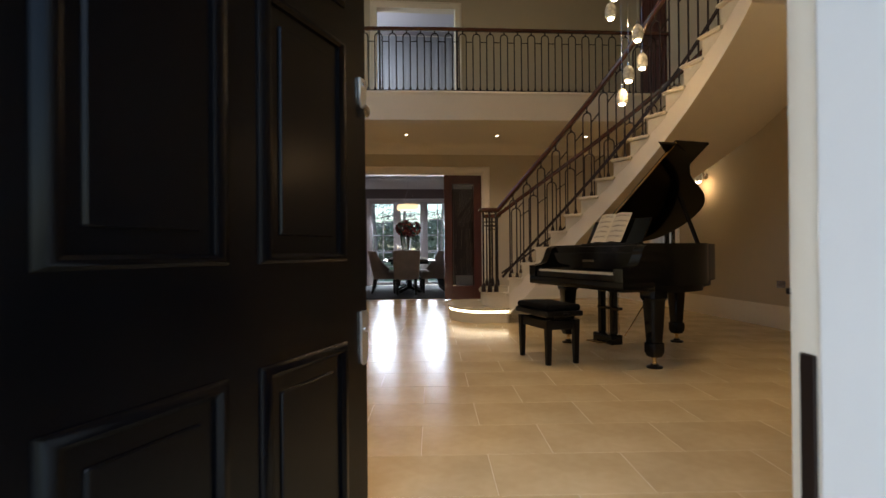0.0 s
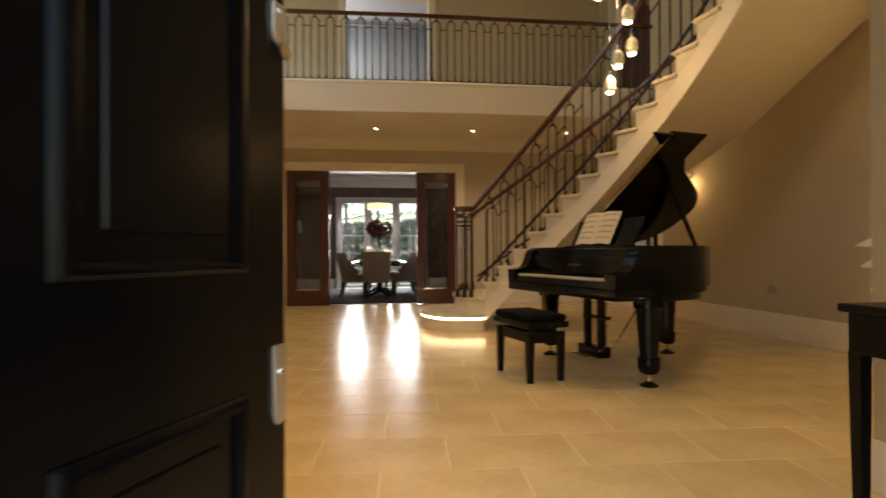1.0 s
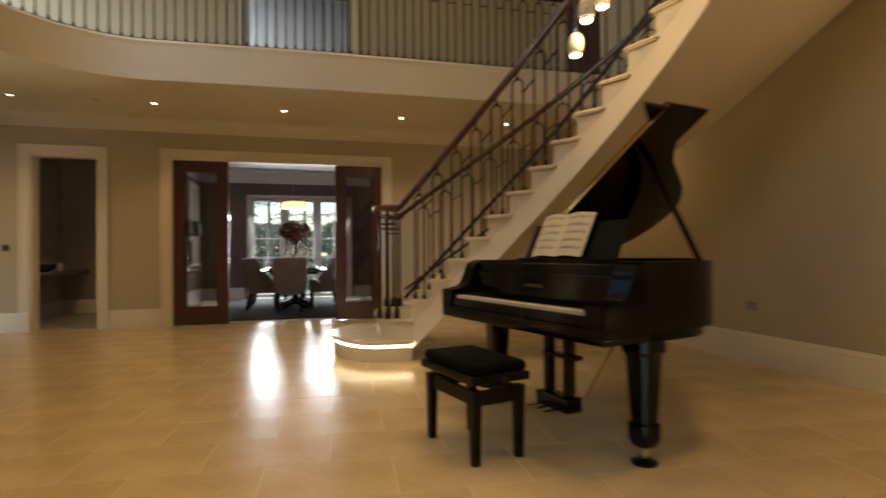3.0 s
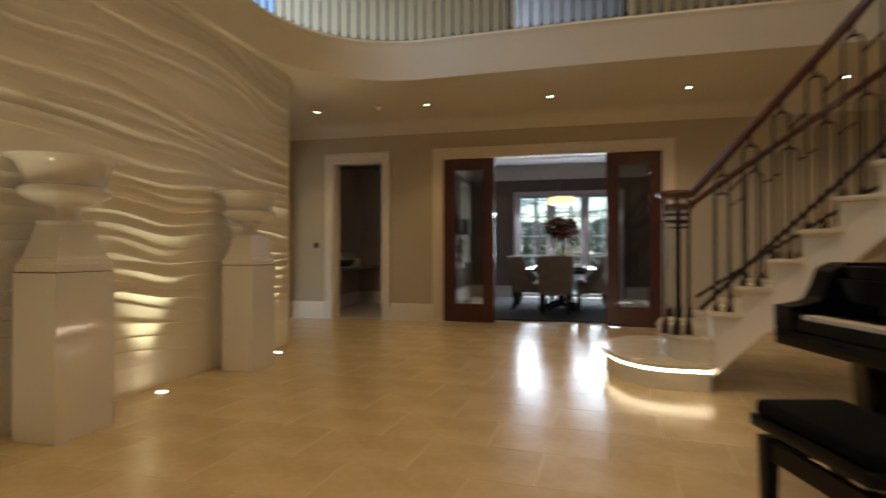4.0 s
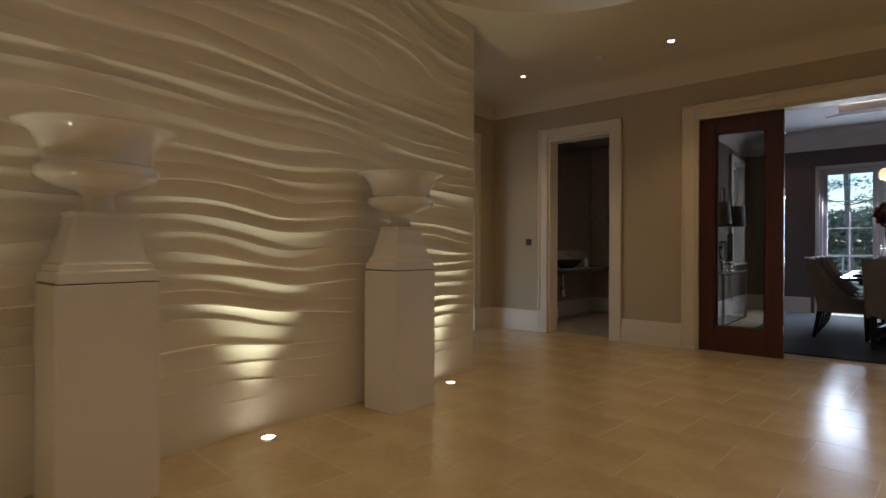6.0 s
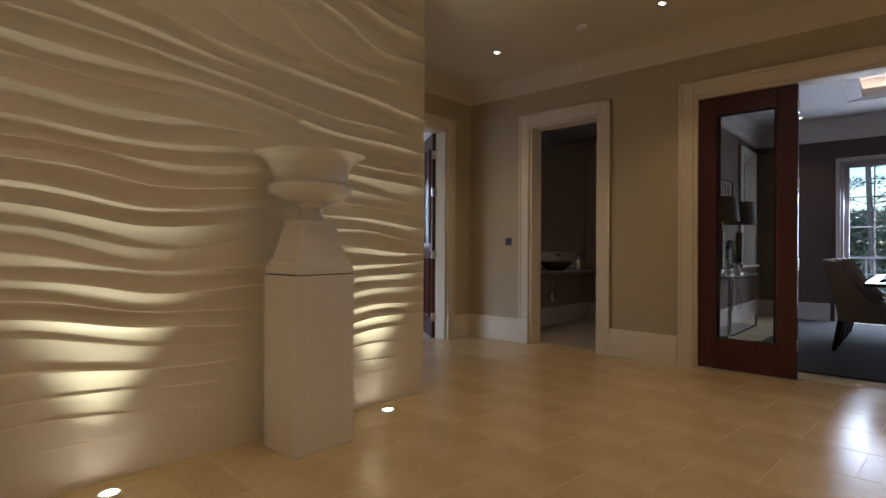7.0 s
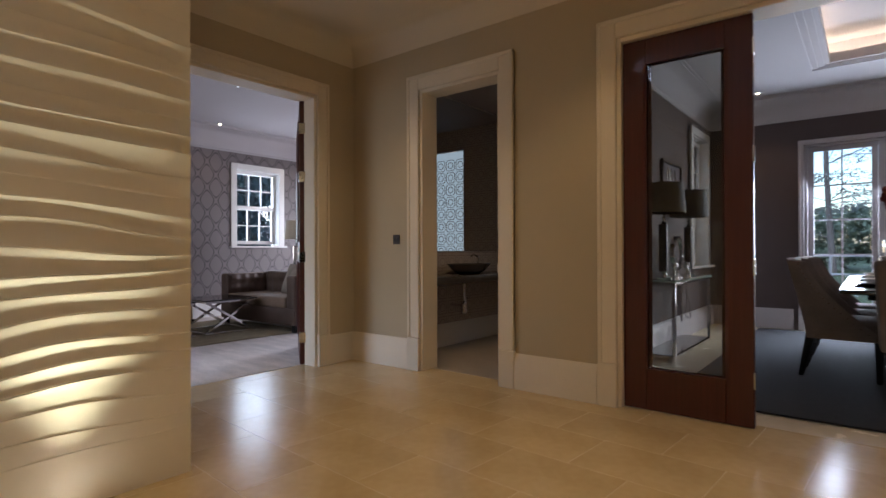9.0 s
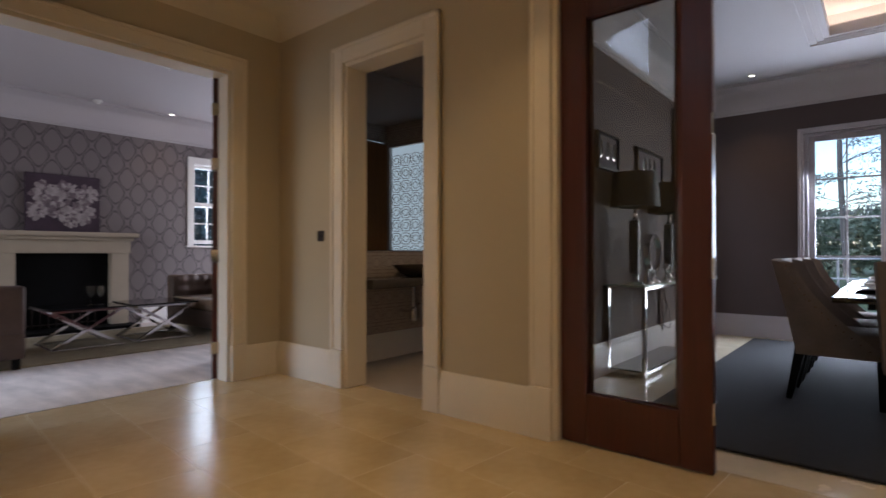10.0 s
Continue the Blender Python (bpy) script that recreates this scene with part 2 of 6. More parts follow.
def fascia():
    sec = [(0.0, 0.0), (0.0, F1 - H1), (0.03, F1 - H1), (0.045, F1 - H1 - 0.03), (0.03, F1 - H1 - 0.06), (0.02, F1 - H1 - 0.08), (0.02, 0.02), (0.012, 0.0)]
    path = [(x, y, H1) for x, y in _edge]
    ob = structure("trim", sweep(path, sec), CREAM, "cream curved gallery fascia with a nosing", "trim")
    return ob


fascia()


def cornice(name, path, material, size=0.2, stepped=False):
    """Cove cornice along a path at ceiling height; the room lies on its right-hand side."""
    n = 7
    sec = [(0, 0), (0, -size)] + [(size - size * math.cos(a * math.pi / 2 / n) + 0.012, -size + size * math.sin(a * math.pi / 2 / n)) for a in range(1, n)] + [(size, 0)]
    if stepped:
        # fillets above and below the cove
        b = 0.022
        cove = [(x + b, z - b) for x, z in sec[2:-1]]
        sec = [(0, 0), (0, -size - 0.085), (0.012, -size - 0.085), (0.012, -size - 0.06), (b, -size - 0.052), (b, -size - b)] + cove
        sec += [(size + b, -b), (size + b + 0.012, -b), (size + b + 0.012, -0.010), (size + b + 0.045, -0.010), (size + b + 0.045, 0)]
    return structure(name, sweep(path, sec), material, "plain cove cornice", "trim")


cornice("trim_cornice", [(-4.24, 3.0, H1), (-4.24, 10.47, H1), (4.40, 10.47, H1)], CEIL)


def skirting(path, h=0.27, material=CREAM):
    sec = [(0, 0), (0, h), (0.012, h), (0.016, h - 0.02), (0.022, h - 0.03), (0.022, h - 0.05), (0.03, h - 0.065), (0.03, 0)]
    ob = structure("baseboard", sweep(path, sec), material, "tall moulded cream skirting board", "baseboard")
    return ob


skirting([(-4.24, 10.15, 0), (-4.24, 10.47, 0), (-3.50, 10.47, 0)])
skirting([(-2.40, 10.47, 0), (-1.74, 10.47, 0)])
skirting([(1.70, 10.47, 0), (4.40, 10.47, 0), (4.40, 2.55, 0)])
skirting([(1.95, 2.503, 0), (1.95, 0.75, 0)], 0.2)


def casing_y(x0, x1, top, y, side, w=0.13, name="trim", material=None):
    """Door casing on a wall along x: two plinth blocks, two jamb boards and a head, side -1 faces -y."""
    bm = bmesh.new()
    t = 0.026 * side
    for a, b in ((x0 - w, x0), (x1, x1 + w)):
        add_box(bm, (a - 0.004, min(y, y + t * 1.5), 0), (b + 0.004, max(y, y + t * 1.5), 0.29), 0.004)
        add_box(bm, (a, min(y, y + t), 0.29), (b, max(y, y + t), top + w), 0.006)
        outer = a if a < x0 - 0.01 else b
        inner = b if a < x0 - 0.01 else a
        s = 1 if outer < inner else -1
        add_box(bm, (min(outer, outer + s * 0.03), min(y, y + t * 1.45), 0.29), (max(outer, outer + s * 0.03), max(y, y + t * 1.45), top + w), 0.006)
    add_box(bm, (x0, min(y, y + t), top), (x1, max(y, y + t), top + w), 0.006)
    add_box(bm, (x0 - w, min(y, y + t * 1.45), top + w - 0.03), (x1 + w, max(y, y + t * 1.45), top + w), 0.006)
    return structure(name, bm, material or CREAM, "moulded cream door casing", "trim")


def jamb_y(x0, x1, top, y0, y1, material=None):
    bm = bmesh.new()
    add_box(bm, (x0 - 0.002, y0, 0), (x0 + 0.028, y1, top), 0.003)
    add_box(bm, (x1 - 0.028, y0, 0), (x1 + 0.002, y1, top), 0.003)
    add_box(bm, (x0 + 0.028, y0, top - 0.028), (x1 - 0.028, y1, top + 0.002), 0.003)
    return structure("trim", bm, material or CREAM, "cream door lining", "trim")


casing_y(-3.37, -2.53, 2.48, 10.47, -1)
jamb_y(-3.37, -2.53, 2.48, 10.468, 10.672)
casing_y(-1.60, 1.56, 2.49, 10.47, -1)
jamb_y(-1.60, 1.56, 2.49, 10.468, 10.672)


def lounge_casing():
    bm = bmesh.new()
    y0, y1, top, w, x = 8.05, 10.02, 2.49, 0.125, -4.24
    for a, b in ((y0 - w, y0), (y1, y1 + w)):
        add_box(bm, (x, a - 0.004, 0), (x + 0.04, b + 0.004, 0.29), 0.004)
        add_box(bm, (x, a, 0.29), (x + 0.026, b, top + w), 0.006)
    add_box(bm, (x, y0, top), (x + 0.026, y1, top + w), 0.006)
    add_box(bm, (x, y0 - w, top + w - 0.03), (x + 0.038, y1 + w, top + w), 0.006)
    add_box(bm, (x, y1 + w - 0.03, 0.29), (x + 0.038, y1 + w, top + w), 0.006)
    structure("trim", bm, CREAM, "moulded cream casing of the lounge doorway", "trim")
    bm = bmesh.new()
    for a, b in ((y0 - 0.002, y0 + 0.028), (y1 - 0.028, y1 + 0.002)):
        add_box(bm, (-4.442, a, 0), (-4.238, b, top), 0.003)
    add_box(bm, (-4.442, y0 + 0.028, top - 0.028), (-4.238, y1 - 0.028, top + 0.002), 0.003)
    structure("trim", bm, CREAM, "cream lining of the lounge doorway", "trim")


lounge_casing()


# carved wave walls
SMOOTH_CREST = ((0.0, 0.0), (0.15, 0.03), (0.3, 0.10), (0.45, 0.21), (0.6, 0.38), (0.72, 0.57), (0.82, 0.76), (0.89, 0.91), (0.93, 0.98), (0.955, 1.0), (0.972, 0.88), (0.985, 0.50), (0.995, 0.12))
FIN_CREST = ((0.0, 0.0), (0.03, 0.02), (0.05, 0.55), (0.07, 0.97), (0.10, 1.0), (0.18, 0.93), (0.30, 0.78), (0.42, 0.58), (0.54, 0.37), (0.66, 0.16), (0.76, 0.03), (0.85, 0.0))


def ease(a, b, x):
    t = min(1.0, max(0.0, (x - a) / (b - a)))
    return t * t * (3 - 2 * t)


def calm(y, z):
    """Between the uplights the relief sinks into the plaster, up to shoulder height."""
    d = abs((y - 2.78 + 0.815) % 1.63 - 0.815)
    half = 0.26 + 0.34 * ease(0.2, 1.0, z)
    m = 1 - ease(half, half + 0.34, d)
    return m + (1 - m) * ease(0.95, 1.45, z)


def wave_wall(name, length, height, thick, label, du=0.025, crest=0.033, fade=99.0, pitch=9.2, taper=4.0, steps=SMOOTH_CREST, y0=None):
    """Relief on the face x = 0 (towards +x), running along +y: overlapping ridges that swell outward, break off at a
    sharp crest and taper in and out. Vertices follow the ridges, so that every crest is a clean line."""
    nu = int(length / du)
    zs = np.linspace(0.0, height, 160)
    wild = 1.0 if y0 is not None else 0.55
    cols = []
    for i in range(nu + 1):
        u = length * i / nu
        ph = np.empty(len(zs))
        for j, z in enumerate(zs):
            w = 0.15 * noise.noise((u * 0.6, z * 0.4, 3.1)) + 0.07 * noise.noise((u * 1.3, z * 1.1, 7.7)) + 0.012 * math.sin(u * 3.1 + z * 2.2) + 0.05 * u * z / 3.0
            ph[j] = (z + w) * pitch + wild * (0.80 * noise.noise((u * 0.55, z * 2.6, 11.0)) + 0.55 * noise.noise((u * 1.1, z * 4.2, 21.0)))
        cols.append((u, np.maximum.accumulate(ph) + zs * 1e-3))
    lo = math.floor(min(c[1][0] for c in cols))
    hi = math.ceil(max(c[1][-1] for c in cols))
    verts, faces = [], []
    k = (hi - lo) * len(steps) + 1
    for u, ph in cols:
        for row in range(lo, hi):
            amp = 0.68 + 0.85 * noise.noise((u * 0.7 + row * 3.7, row * 1.9, 5.5)) + 0.2 * noise.noise((u * 1.8, row * 2.7, 9.5))
            amp = min(1.0, max(0.08, amp)) * min(1.0, (0.30 if taper > 1 else 0.0) + max(0.0, length - u) * taper)
            if y0 is None:
                amp = (0.72 + 0.5 * noise.noise((u * 0.5, row * 1.7, 2.5))) * min(1.0, 0.62 + (length - u) * 1.5)
            for f, h in steps:
                z = float(np.interp(row + f, ph, zs))
                foot = (0.24 * ease(0.18, 0.26, z) + 0.76 * ease(0.22, 0.90, z) ** 0.8) if y0 is not None else (0.0 if z < 0.17 else 0.25 + 0.75 * min(1.0, max(0.0, (z - 0.22) / 0.35)))
                if y0 is not None:
                    foot *= calm(y0 + u, z)
                verts.append((h * amp * crest * foot * min(1.0, max(0.0, (fade - z) / 0.15)), u, z))
        verts.append((0.0, u, height))
    for i in range(nu):
        for j in range(k - 1):
            a = i * k + j
            if verts[a + 1][2] - verts[a][2] + verts[a + k + 1][2] - verts[a + k][2] > 1e-5:
                faces.append((a, a + k, a + k + 1, a + 1))
    n0 = len(verts)
    for i in (0, nu):
        for j in range(k):
            verts.append((-thick, cols[i][0], verts[i * k + j][2]))
    for j in range(k - 1):
        faces.append((j, j + 1, n0 + j + 1, n0 + j))
        a, b = nu * k + j, n0 + k + j
        faces.append((a + 1, a, b, b + 1))
    faces.append((n0, n0 + k - 1, n0 + 2 * k - 1, n0 + k))
    me = bpy.data.meshes.new(name)
    me.from_pydata(verts, [], faces)
    me.materials.append(WAVE)
    me.update()
    auto_smooth(me, 40)
    return tagged(new(name, me), label, "wall", kind="structure")


_w = wave_wall("wall_wave", 7.40, H1, 0.30, "cream plaster wall carved in flowing horizontal waves", y0=0.77)
_w.matrix_world = pose(-2.84, 0.77, 0)
_w2 = wave_wall("wall_wave_right", 2.36, H1, 0.05, "cream carved wave wall facing the piano", 0.04, crest=0.29, fade=1.12, pitch=8.5, taper=1.8, steps=FIN_CREST)
_w2.matrix_world = pose(4.38, 2.518, 0, 0, 0, 90)

# ---- stair ----
RISE = 0.2


def bez(p, t):
    a, b, c, d = (1 - t) ** 3, 3 * t * (1 - t) ** 2, 3 * t * t * (1 - t), t ** 3
    return Vector((a * p[0][0] + b * p[1][0] + c * p[2][0] + d * p[3][0], a * p[0][1] + b * p[1][1] + c * p[2][1] + d * p[3][1]))


INNER = [(1.18, 7.12), (1.95, 6.72), (2.84, 5.75), (2.86, 4.45)]
OUTER = [(1.40, 8.55), (2.75, 8.35), (4.36, 7.8), (4.36, 4.6)]


def stair_pt(curve, k):
    """Plan point of the nosing of tread k (2 to 17)."""
    t = (k - 2) / 15.0
    if t < 0:
        return Vector(curve[0]) + (Vector(curve[0]) - Vector(curve[1])).normalized() * (-t * 3.6)
    if t > 1:
        return Vector(curve[3]) + Vector((0, -1)) * ((t - 1) * 3.6)
    return bez(curve, t)


def stair():
    st = tagged(thing("staircase", label="curved cream stone staircase with bronze and mahogany balustrade", category="staircase"))
    # string and soffit body
    bm = bmesh.new()
    n = 60
    rows = []
    for i in range(n + 1):
        k = 2 + 15.6 * i / n
        a, b = stair_pt(INNER, k), stair_pt(OUTER, k)
        zt = RISE * (k - 1) + 0.02
        zb = max(0.0, RISE * (k - 1) - 0.29)
        zo = max(0.0, RISE * (k - 1) - 0.07 - 0.33 * min(1.0, max(0.0, (17 - k) / 4.2)))
        if k > 15.2:
            zb = min(zb, H1 - 0.02)
        zo = max(zb, min(zo, H1 - 0.01))
        rows.append([bm.verts.new((a.x, a.y, zb)), bm.verts.new((b.x, b.y, zo)), bm.verts.new((b.x, b.y, zt)), bm.verts.new((a.x, a.y, zt))])
    for r, s in zip(rows, rows[1:]):
        for j in range(4):
            bm.faces.new((r[j], s[j], s[(j + 1) % 4], r[(j + 1) % 4]))
    bm.faces.new(rows[0])
    bm.faces.new(rows[-1][::-1])
    bmesh.ops.recalc_face_normals(bm, faces=bm.faces[:])
    part("soffit", bm, CREAM, st, "smooth cream plaster soffit")
    # steps
    for k in range(2, 18):
        z = RISE * k
        a0, b0, a1, b1 = stair_pt(INNER, k), stair_pt(OUTER, k), stair_pt(INNER, k + 1), stair_pt(OUTER, k + 1)
        out_a = (a0 - b0).normalized()
        fwd = ((a0 - a1) + (b0 - b1)).normalized()
        # riser block
        bm = bmesh.new()
        ring = [a0 + out_a * 0.001, b0, b1, a1 + out_a * 0.001]
        lows = (z - RISE - 0.02, z - RISE - 0.02, z - 0.06, z - 0.06)
        lo = [bm.verts.new((p.x, p.y, q)) for p, q in zip(ring, lows)]
        hi = [bm.verts.new((p.x, p.y, z - 0.035)) for p in ring]
        for j in range(4):
            bm.faces.new((lo[j], lo[(j + 1) % 4], hi[(j + 1) % 4], hi[j]))
        bm.faces.new(lo[::-1])
        bm.faces.new(hi)
        bmesh.ops.recalc_face_normals(bm, faces=bm.faces[:])
        part("riser", bm, STEP, st)
        bm = bmesh.new()
        n0 = fwd * 0.03
        if k == 2:
            c = (a0 + b0) / 2
            hw = (a0 - b0).length / 2 + 0.05
            side = (a0 - b0).normalized()
            ol = [c + side * hw * math.sin(q) + fwd * (0.18 * math.cos(q) + 0.06) for q in [math.pi / 2 - math.pi * i / 16 for i in range(17)]] + [b1, a1 + out_a * 0.05]
            add_prism(bm, ol, z - 0.035, z)
            body = [c + side * (hw - 0.03) * math.sin(q) + fwd * (0.18 * math.cos(q) + 0.03) for q in [math.pi / 2 - math.pi * i / 16 for i in range(17)]] + [b1, a1 + out_a * 0.02]
            part("riser", prism(body, z - RISE, z - 0.035), STEP, st)
        else:
            add_prism(bm, [a0 + out_a * 0.05 + n0, b0 + n0, b1 - fwd * 0.0, a1 + out_a * 0.05 - fwd * 0.02], z - 0.035, z)
        es = [e for e in bm.edges if abs(e.verts[0].co.z - e.verts[1].co.z) < 1e-4]
        bmesh.ops.bevel(bm, geom=es, offset=0.012, segments=2, affect="EDGES")
        part("tread", bm, STEP, st, "rounded cream stone tread")
    # curtail step
    def curtail(gr):
        pts = []
        for i in range(33):
            q = math.pi * 0.5 + math.pi * i / 32
            pts.append((1.04 + (0.435 + gr) * math.cos(q), 7.70 + (0.70 + gr) * math.sin(q)))
        return [(1.5, 8.40 + gr)] + pts + [(1.30, 6.99 - gr), (1.34 + gr, 7.06)]
    part("bottom_step", prism(curtail(0.0), 0.0, RISE - 0.065), STEP, st, "bow-fronted bottom step")
    part("light_strip", prism(curtail(-0.006), RISE - 0.067, RISE - 0.033), LED, st, "glowing warm strip under the nosing")
    bm = prism(curtail(0.035), RISE - 0.035, RISE)
    es = [e for e in bm.edges if abs(e.verts[0].co.z - e.verts[1].co.z) < 1e-4 and len(e.link_faces) == 2 and e.calc_face_angle(0) > 1.0]
    bmesh.ops.bevel(bm, geom=es, offset=0.012, segments=2, affect="EDGES")
    part("tread", bm, STEP, st, "bow-fronted stone tread")
    return st


LED = mat("warm light strip", (1, 0.9, 0.7), 0.5, vary=0.0, emit=((1.0, 0.84, 0.58), 9.0))
staircase = stair()


def add_hoop(bm, a, b, z0a, z0b, top, r=0.008, n=8, seg=6):
    """A baluster bent to a hoop between two feet."""
    a, b = Vector((*a, 0)), Vector((*b, 0))
    mid, w = (a + b) / 2, (b - a).length / 2
    d = (b - a).normalized()
    path = [a + Vector((0, 0, z0a))]
    for i in range(n + 1):
        q = math.pi - math.pi * i / n
        path.append(mid + d * w * math.cos(q) + Vector((0, 0, top - w + w * math.sin(q))))
    path.append(b + Vector((0, 0, z0b)))
    add_sweep(bm, path, circle(r, seg), up=Vector((d.y, -d.x, 0.0)))


def add_rod(bm, a, b, r=0.008, n=6):
    add_sweep(bm, [a, b], circle(r, n))


RAILSEC = [(-0.03, -0.012), (-0.033, 0.01), (-0.022, 0.03), (0.0, 0.036), (0.022, 0.03), (0.033, 0.01), (0.03, -0.012), (0.016, -0.025), (-0.016, -0.025)]


def stair_balustrade(curve, inset, parent, height=1.06):
    """One hoop to each tread, standing on it, under a mahogany rail."""
    def at(k):
        p = stair_pt(curve, k)
        q = stair_pt(OUTER if curve is INNER else INNER, k)
        return p + (q - p).normalized() * inset
    pitch = lambda k: RISE * k
    rail = []
    for i in range(61):
        k = 2.35 + 15.0 * i / 60
        p = at(k)
        rail.append(Vector((p.x, p.y, RISE * k + height)))
    # easing down onto the newel cap
    p0 = at(2.0)
    start = [Vector((p0.x - 0.10, p0.y + 0.02, RISE * 2 + 1.10)), Vector((p0.x, p0.y, RISE * 2 + 1.10)), Vector((at(2.2).x, at(2.2).y, RISE * 2.2 + height - 0.0))]
    part("handrail", sweep(start + rail, RAILSEC), RAILWOOD, parent, "polished mahogany handrail")
    low = [Vector((at(2.5 + 14.8 * i / 50).x, at(2.5 + 14.8 * i / 50).y, RISE * (2.5 + 14.8 * i / 50) + 0.10)) for i in range(51)]
    part("bottom_rail", sweep(low, [(-0.008, -0.016), (0.008, -0.016), (0.008, 0.016), (-0.008, 0.016)]), IRON, parent)
    for k in range(3, 17):
        bm = bmesh.new()
        f1, f2, f3 = at(k + 0.10), at(k + 0.60), at(k + 1.10)
        top = RISE * (k + 0.35) + height - 0.10
        add_hoop(bm, f1, f2, RISE * k, RISE * k, top, 0.0095)
        m = (f1 + f2) / 2
        add_lathe(bm, [(0.007, -0.01), (0.016, 0.015), (0.007, 0.04), (0.014, 0.07)], 8, (m.x, m.y, top))
        for f in (f1, f2):
            add_lathe(bm, [(0.024, 0), (0.022, 0.03), (0.013, 0.06), (0.009, 0.07)], 8, (f.x, f.y, RISE * k))
        add_rod(bm, (f2.x, f2.y, top - 0.13), (f3.x, f3.y, top - 0.03), 0.008)
        part("baluster", bm, IRON, parent)


def newel(p, parent):
    """Ring of rods under a round mahogany cap."""
    z0, zt = RISE * 2, RISE * 2 + 1.09
    for i in range(6):
        q = math.pi * 2 * i / 6 + 0.3
        x, y = p[0] + 0.10 * math.cos(q), p[1] + 0.10 * math.sin(q)
        bm = bmesh.new()
        add_rod(bm, (x, y, z0), (x, y, zt), 0.0105)
        add_lathe(bm, [(0.030, 0), (0.028, 0.07), (0.022, 0.085), (0.013, 0.11), (0.011, 0.12)], 10, (x, y, z0))
        add_lathe(bm, [(0.008, 0), (0.016, 0.02), (0.008, 0.04)], 10, (x, y, zt - 0.05))
        part("newel_rod", bm, IRON, parent)
    add = [(p[0] + 0.10 * math.cos(2 * math.pi * i / 24), p[1] + 0.10 * math.sin(2 * math.pi * i / 24)) for i in range(24)]
    for zz in (zt - 0.14, zt - 0.19):
        part("newel_ring", sweep([(x, y, zz) for x, y in add], circle(0.006, 6), closed=True), IRON, parent)
    part("newel_cap", lathe([(0.0, zt - 0.01), (0.12, zt - 0.01), (0.145, zt + 0.01), (0.15, zt + 0.025), (0.14, zt + 0.045), (0.0, zt + 0.05)], 32, (p[0], p[1], 0)), RAILWOOD, parent, "round mahogany cap")


balustrade_near = thing("stair_balustrade", label="bronze hoop balustrade with mahogany rail on the stair's open side", category="balustrade", group="stair balustrades")
stair_balustrade(INNER, 0.07, balustrade_near)
newel((1.12, 7.26), balustrade_near)
balustrade_far = thing("stair_balustrade", label="bronze hoop balustrade with mahogany rail on the stair's wall side", category="balustrade", group="stair balustrades")
stair_balustrade(OUTER, 0.10, balustrade_far)
newel((1.37, 8.46), balustrade_far)


def gallery_rail():
    g = thing("gallery_balustrade", label="bronze hoop balustrade with mahogany rail along the gallery edge", category="balustrade")
    pts = void_edge(0.07, 24)
    # even steps along the edge
    P = [Vector((x, y, 0)) for x, y in pts]
    seg = [(b - a).length for a, b in zip(P, P[1:])]
    total = sum(seg)
    def at(s):
        for a, b, l in zip(P, P[1:], seg):
            if s <= l:
                return a + (b - a) * (s / l)
            s -= l
        return P[-1]
    n = int(total / 0.1)
    fine = [at(total * i / n) for i in range(n + 1)]
    part("handrail", sweep([p + Vector((0, 0, F1 + 1.02)) for p in fine], RAILSEC), RAILWOOD, g, "polished mahogany handrail")
    part("bottom_rail", sweep([p + Vector((0, 0, F1 + 0.03)) for p in fine], [(-0.01, -0.012), (0.01, -0.012), (0.01, 0.012), (-0.01, 0.012)]), IRON, g)
    step = 0.226
    m = int(total / step)
    for i in range(m):
        a, b, c, d = at(i * step + 0.01), at(i * step + 0.127), at(i * step + 0.0685), at((i + 1) * step + 0.01)
        bm = bmesh.new()
        add_hoop(bm, (a.x, a.y), (b.x, b.y), F1 + 0.03, F1 + 0.03, F1 + 0.955, 0.0095, 6, 6)
        add_lathe(bm, [(0.008, -0.01), (0.016, 0.015), (0.008, 0.04), (0.013, 0.05)], 6, (c.x, c.y, F1 + 0.955))
        for f in (a, b):
            add_lathe(bm, [(0.021, 0), (0.019, 0.03), (0.010, 0.055)], 6, (f.x, f.y, F1 + 0.035))
        add_rod(bm, (b.x, b.y, F1 + 0.82), (d.x, d.y, F1 + 0.82), 0.0075)
        part("baluster", bm, IRON, g)
    for x in (-0.385, 0.861):
        s = min((total * i / 400 for i in range(401)), key=lambda v: abs(at(v).x - x))
        bm = bmesh.new()
        add_rod(bm, at(s) + Vector((0, 0, F1 - 0.03)), at(s) + Vector((0, 0, F1 + 1.0)), 0.017, 8)
        part("post", bm, IRON, g)


gallery_rail()

# ---- dining room shell ----
structure("floor_dining", box((-2.25, 10.62, -0.12), (4.0, 15.5, -0.004)), STEP, "pale stone dining room floor", "floor")
wall_y("wall_dining_window", -2.25, 4.0, 15.30, 15.55, H1, DINEWALL, [(-0.93, 1.42, 0, 2.42)], "aubergine grey window wall")
wall_x("wall_dining_left", 10.67, 15.30, -2.25, -2.05, H1, DINEWALL, [(14.2, 15.0, 0.85, 2.55)], "aubergine grey wall with a narrow window")
wall_x("wall_dining_right", 10.67, 15.30, 3.8, 4.0, H1, DINEWALL, (), "aubergine grey wall")
wall_y("wall_dining_front", -2.25, 4.0, 10.67, 10.70, H1, DINEWALL, [(-1.60, 1.56, 0, 2.49)], "aubergine grey inner face")
casing_y(-1.60, 1.56, 2.49, 10.70, 1)


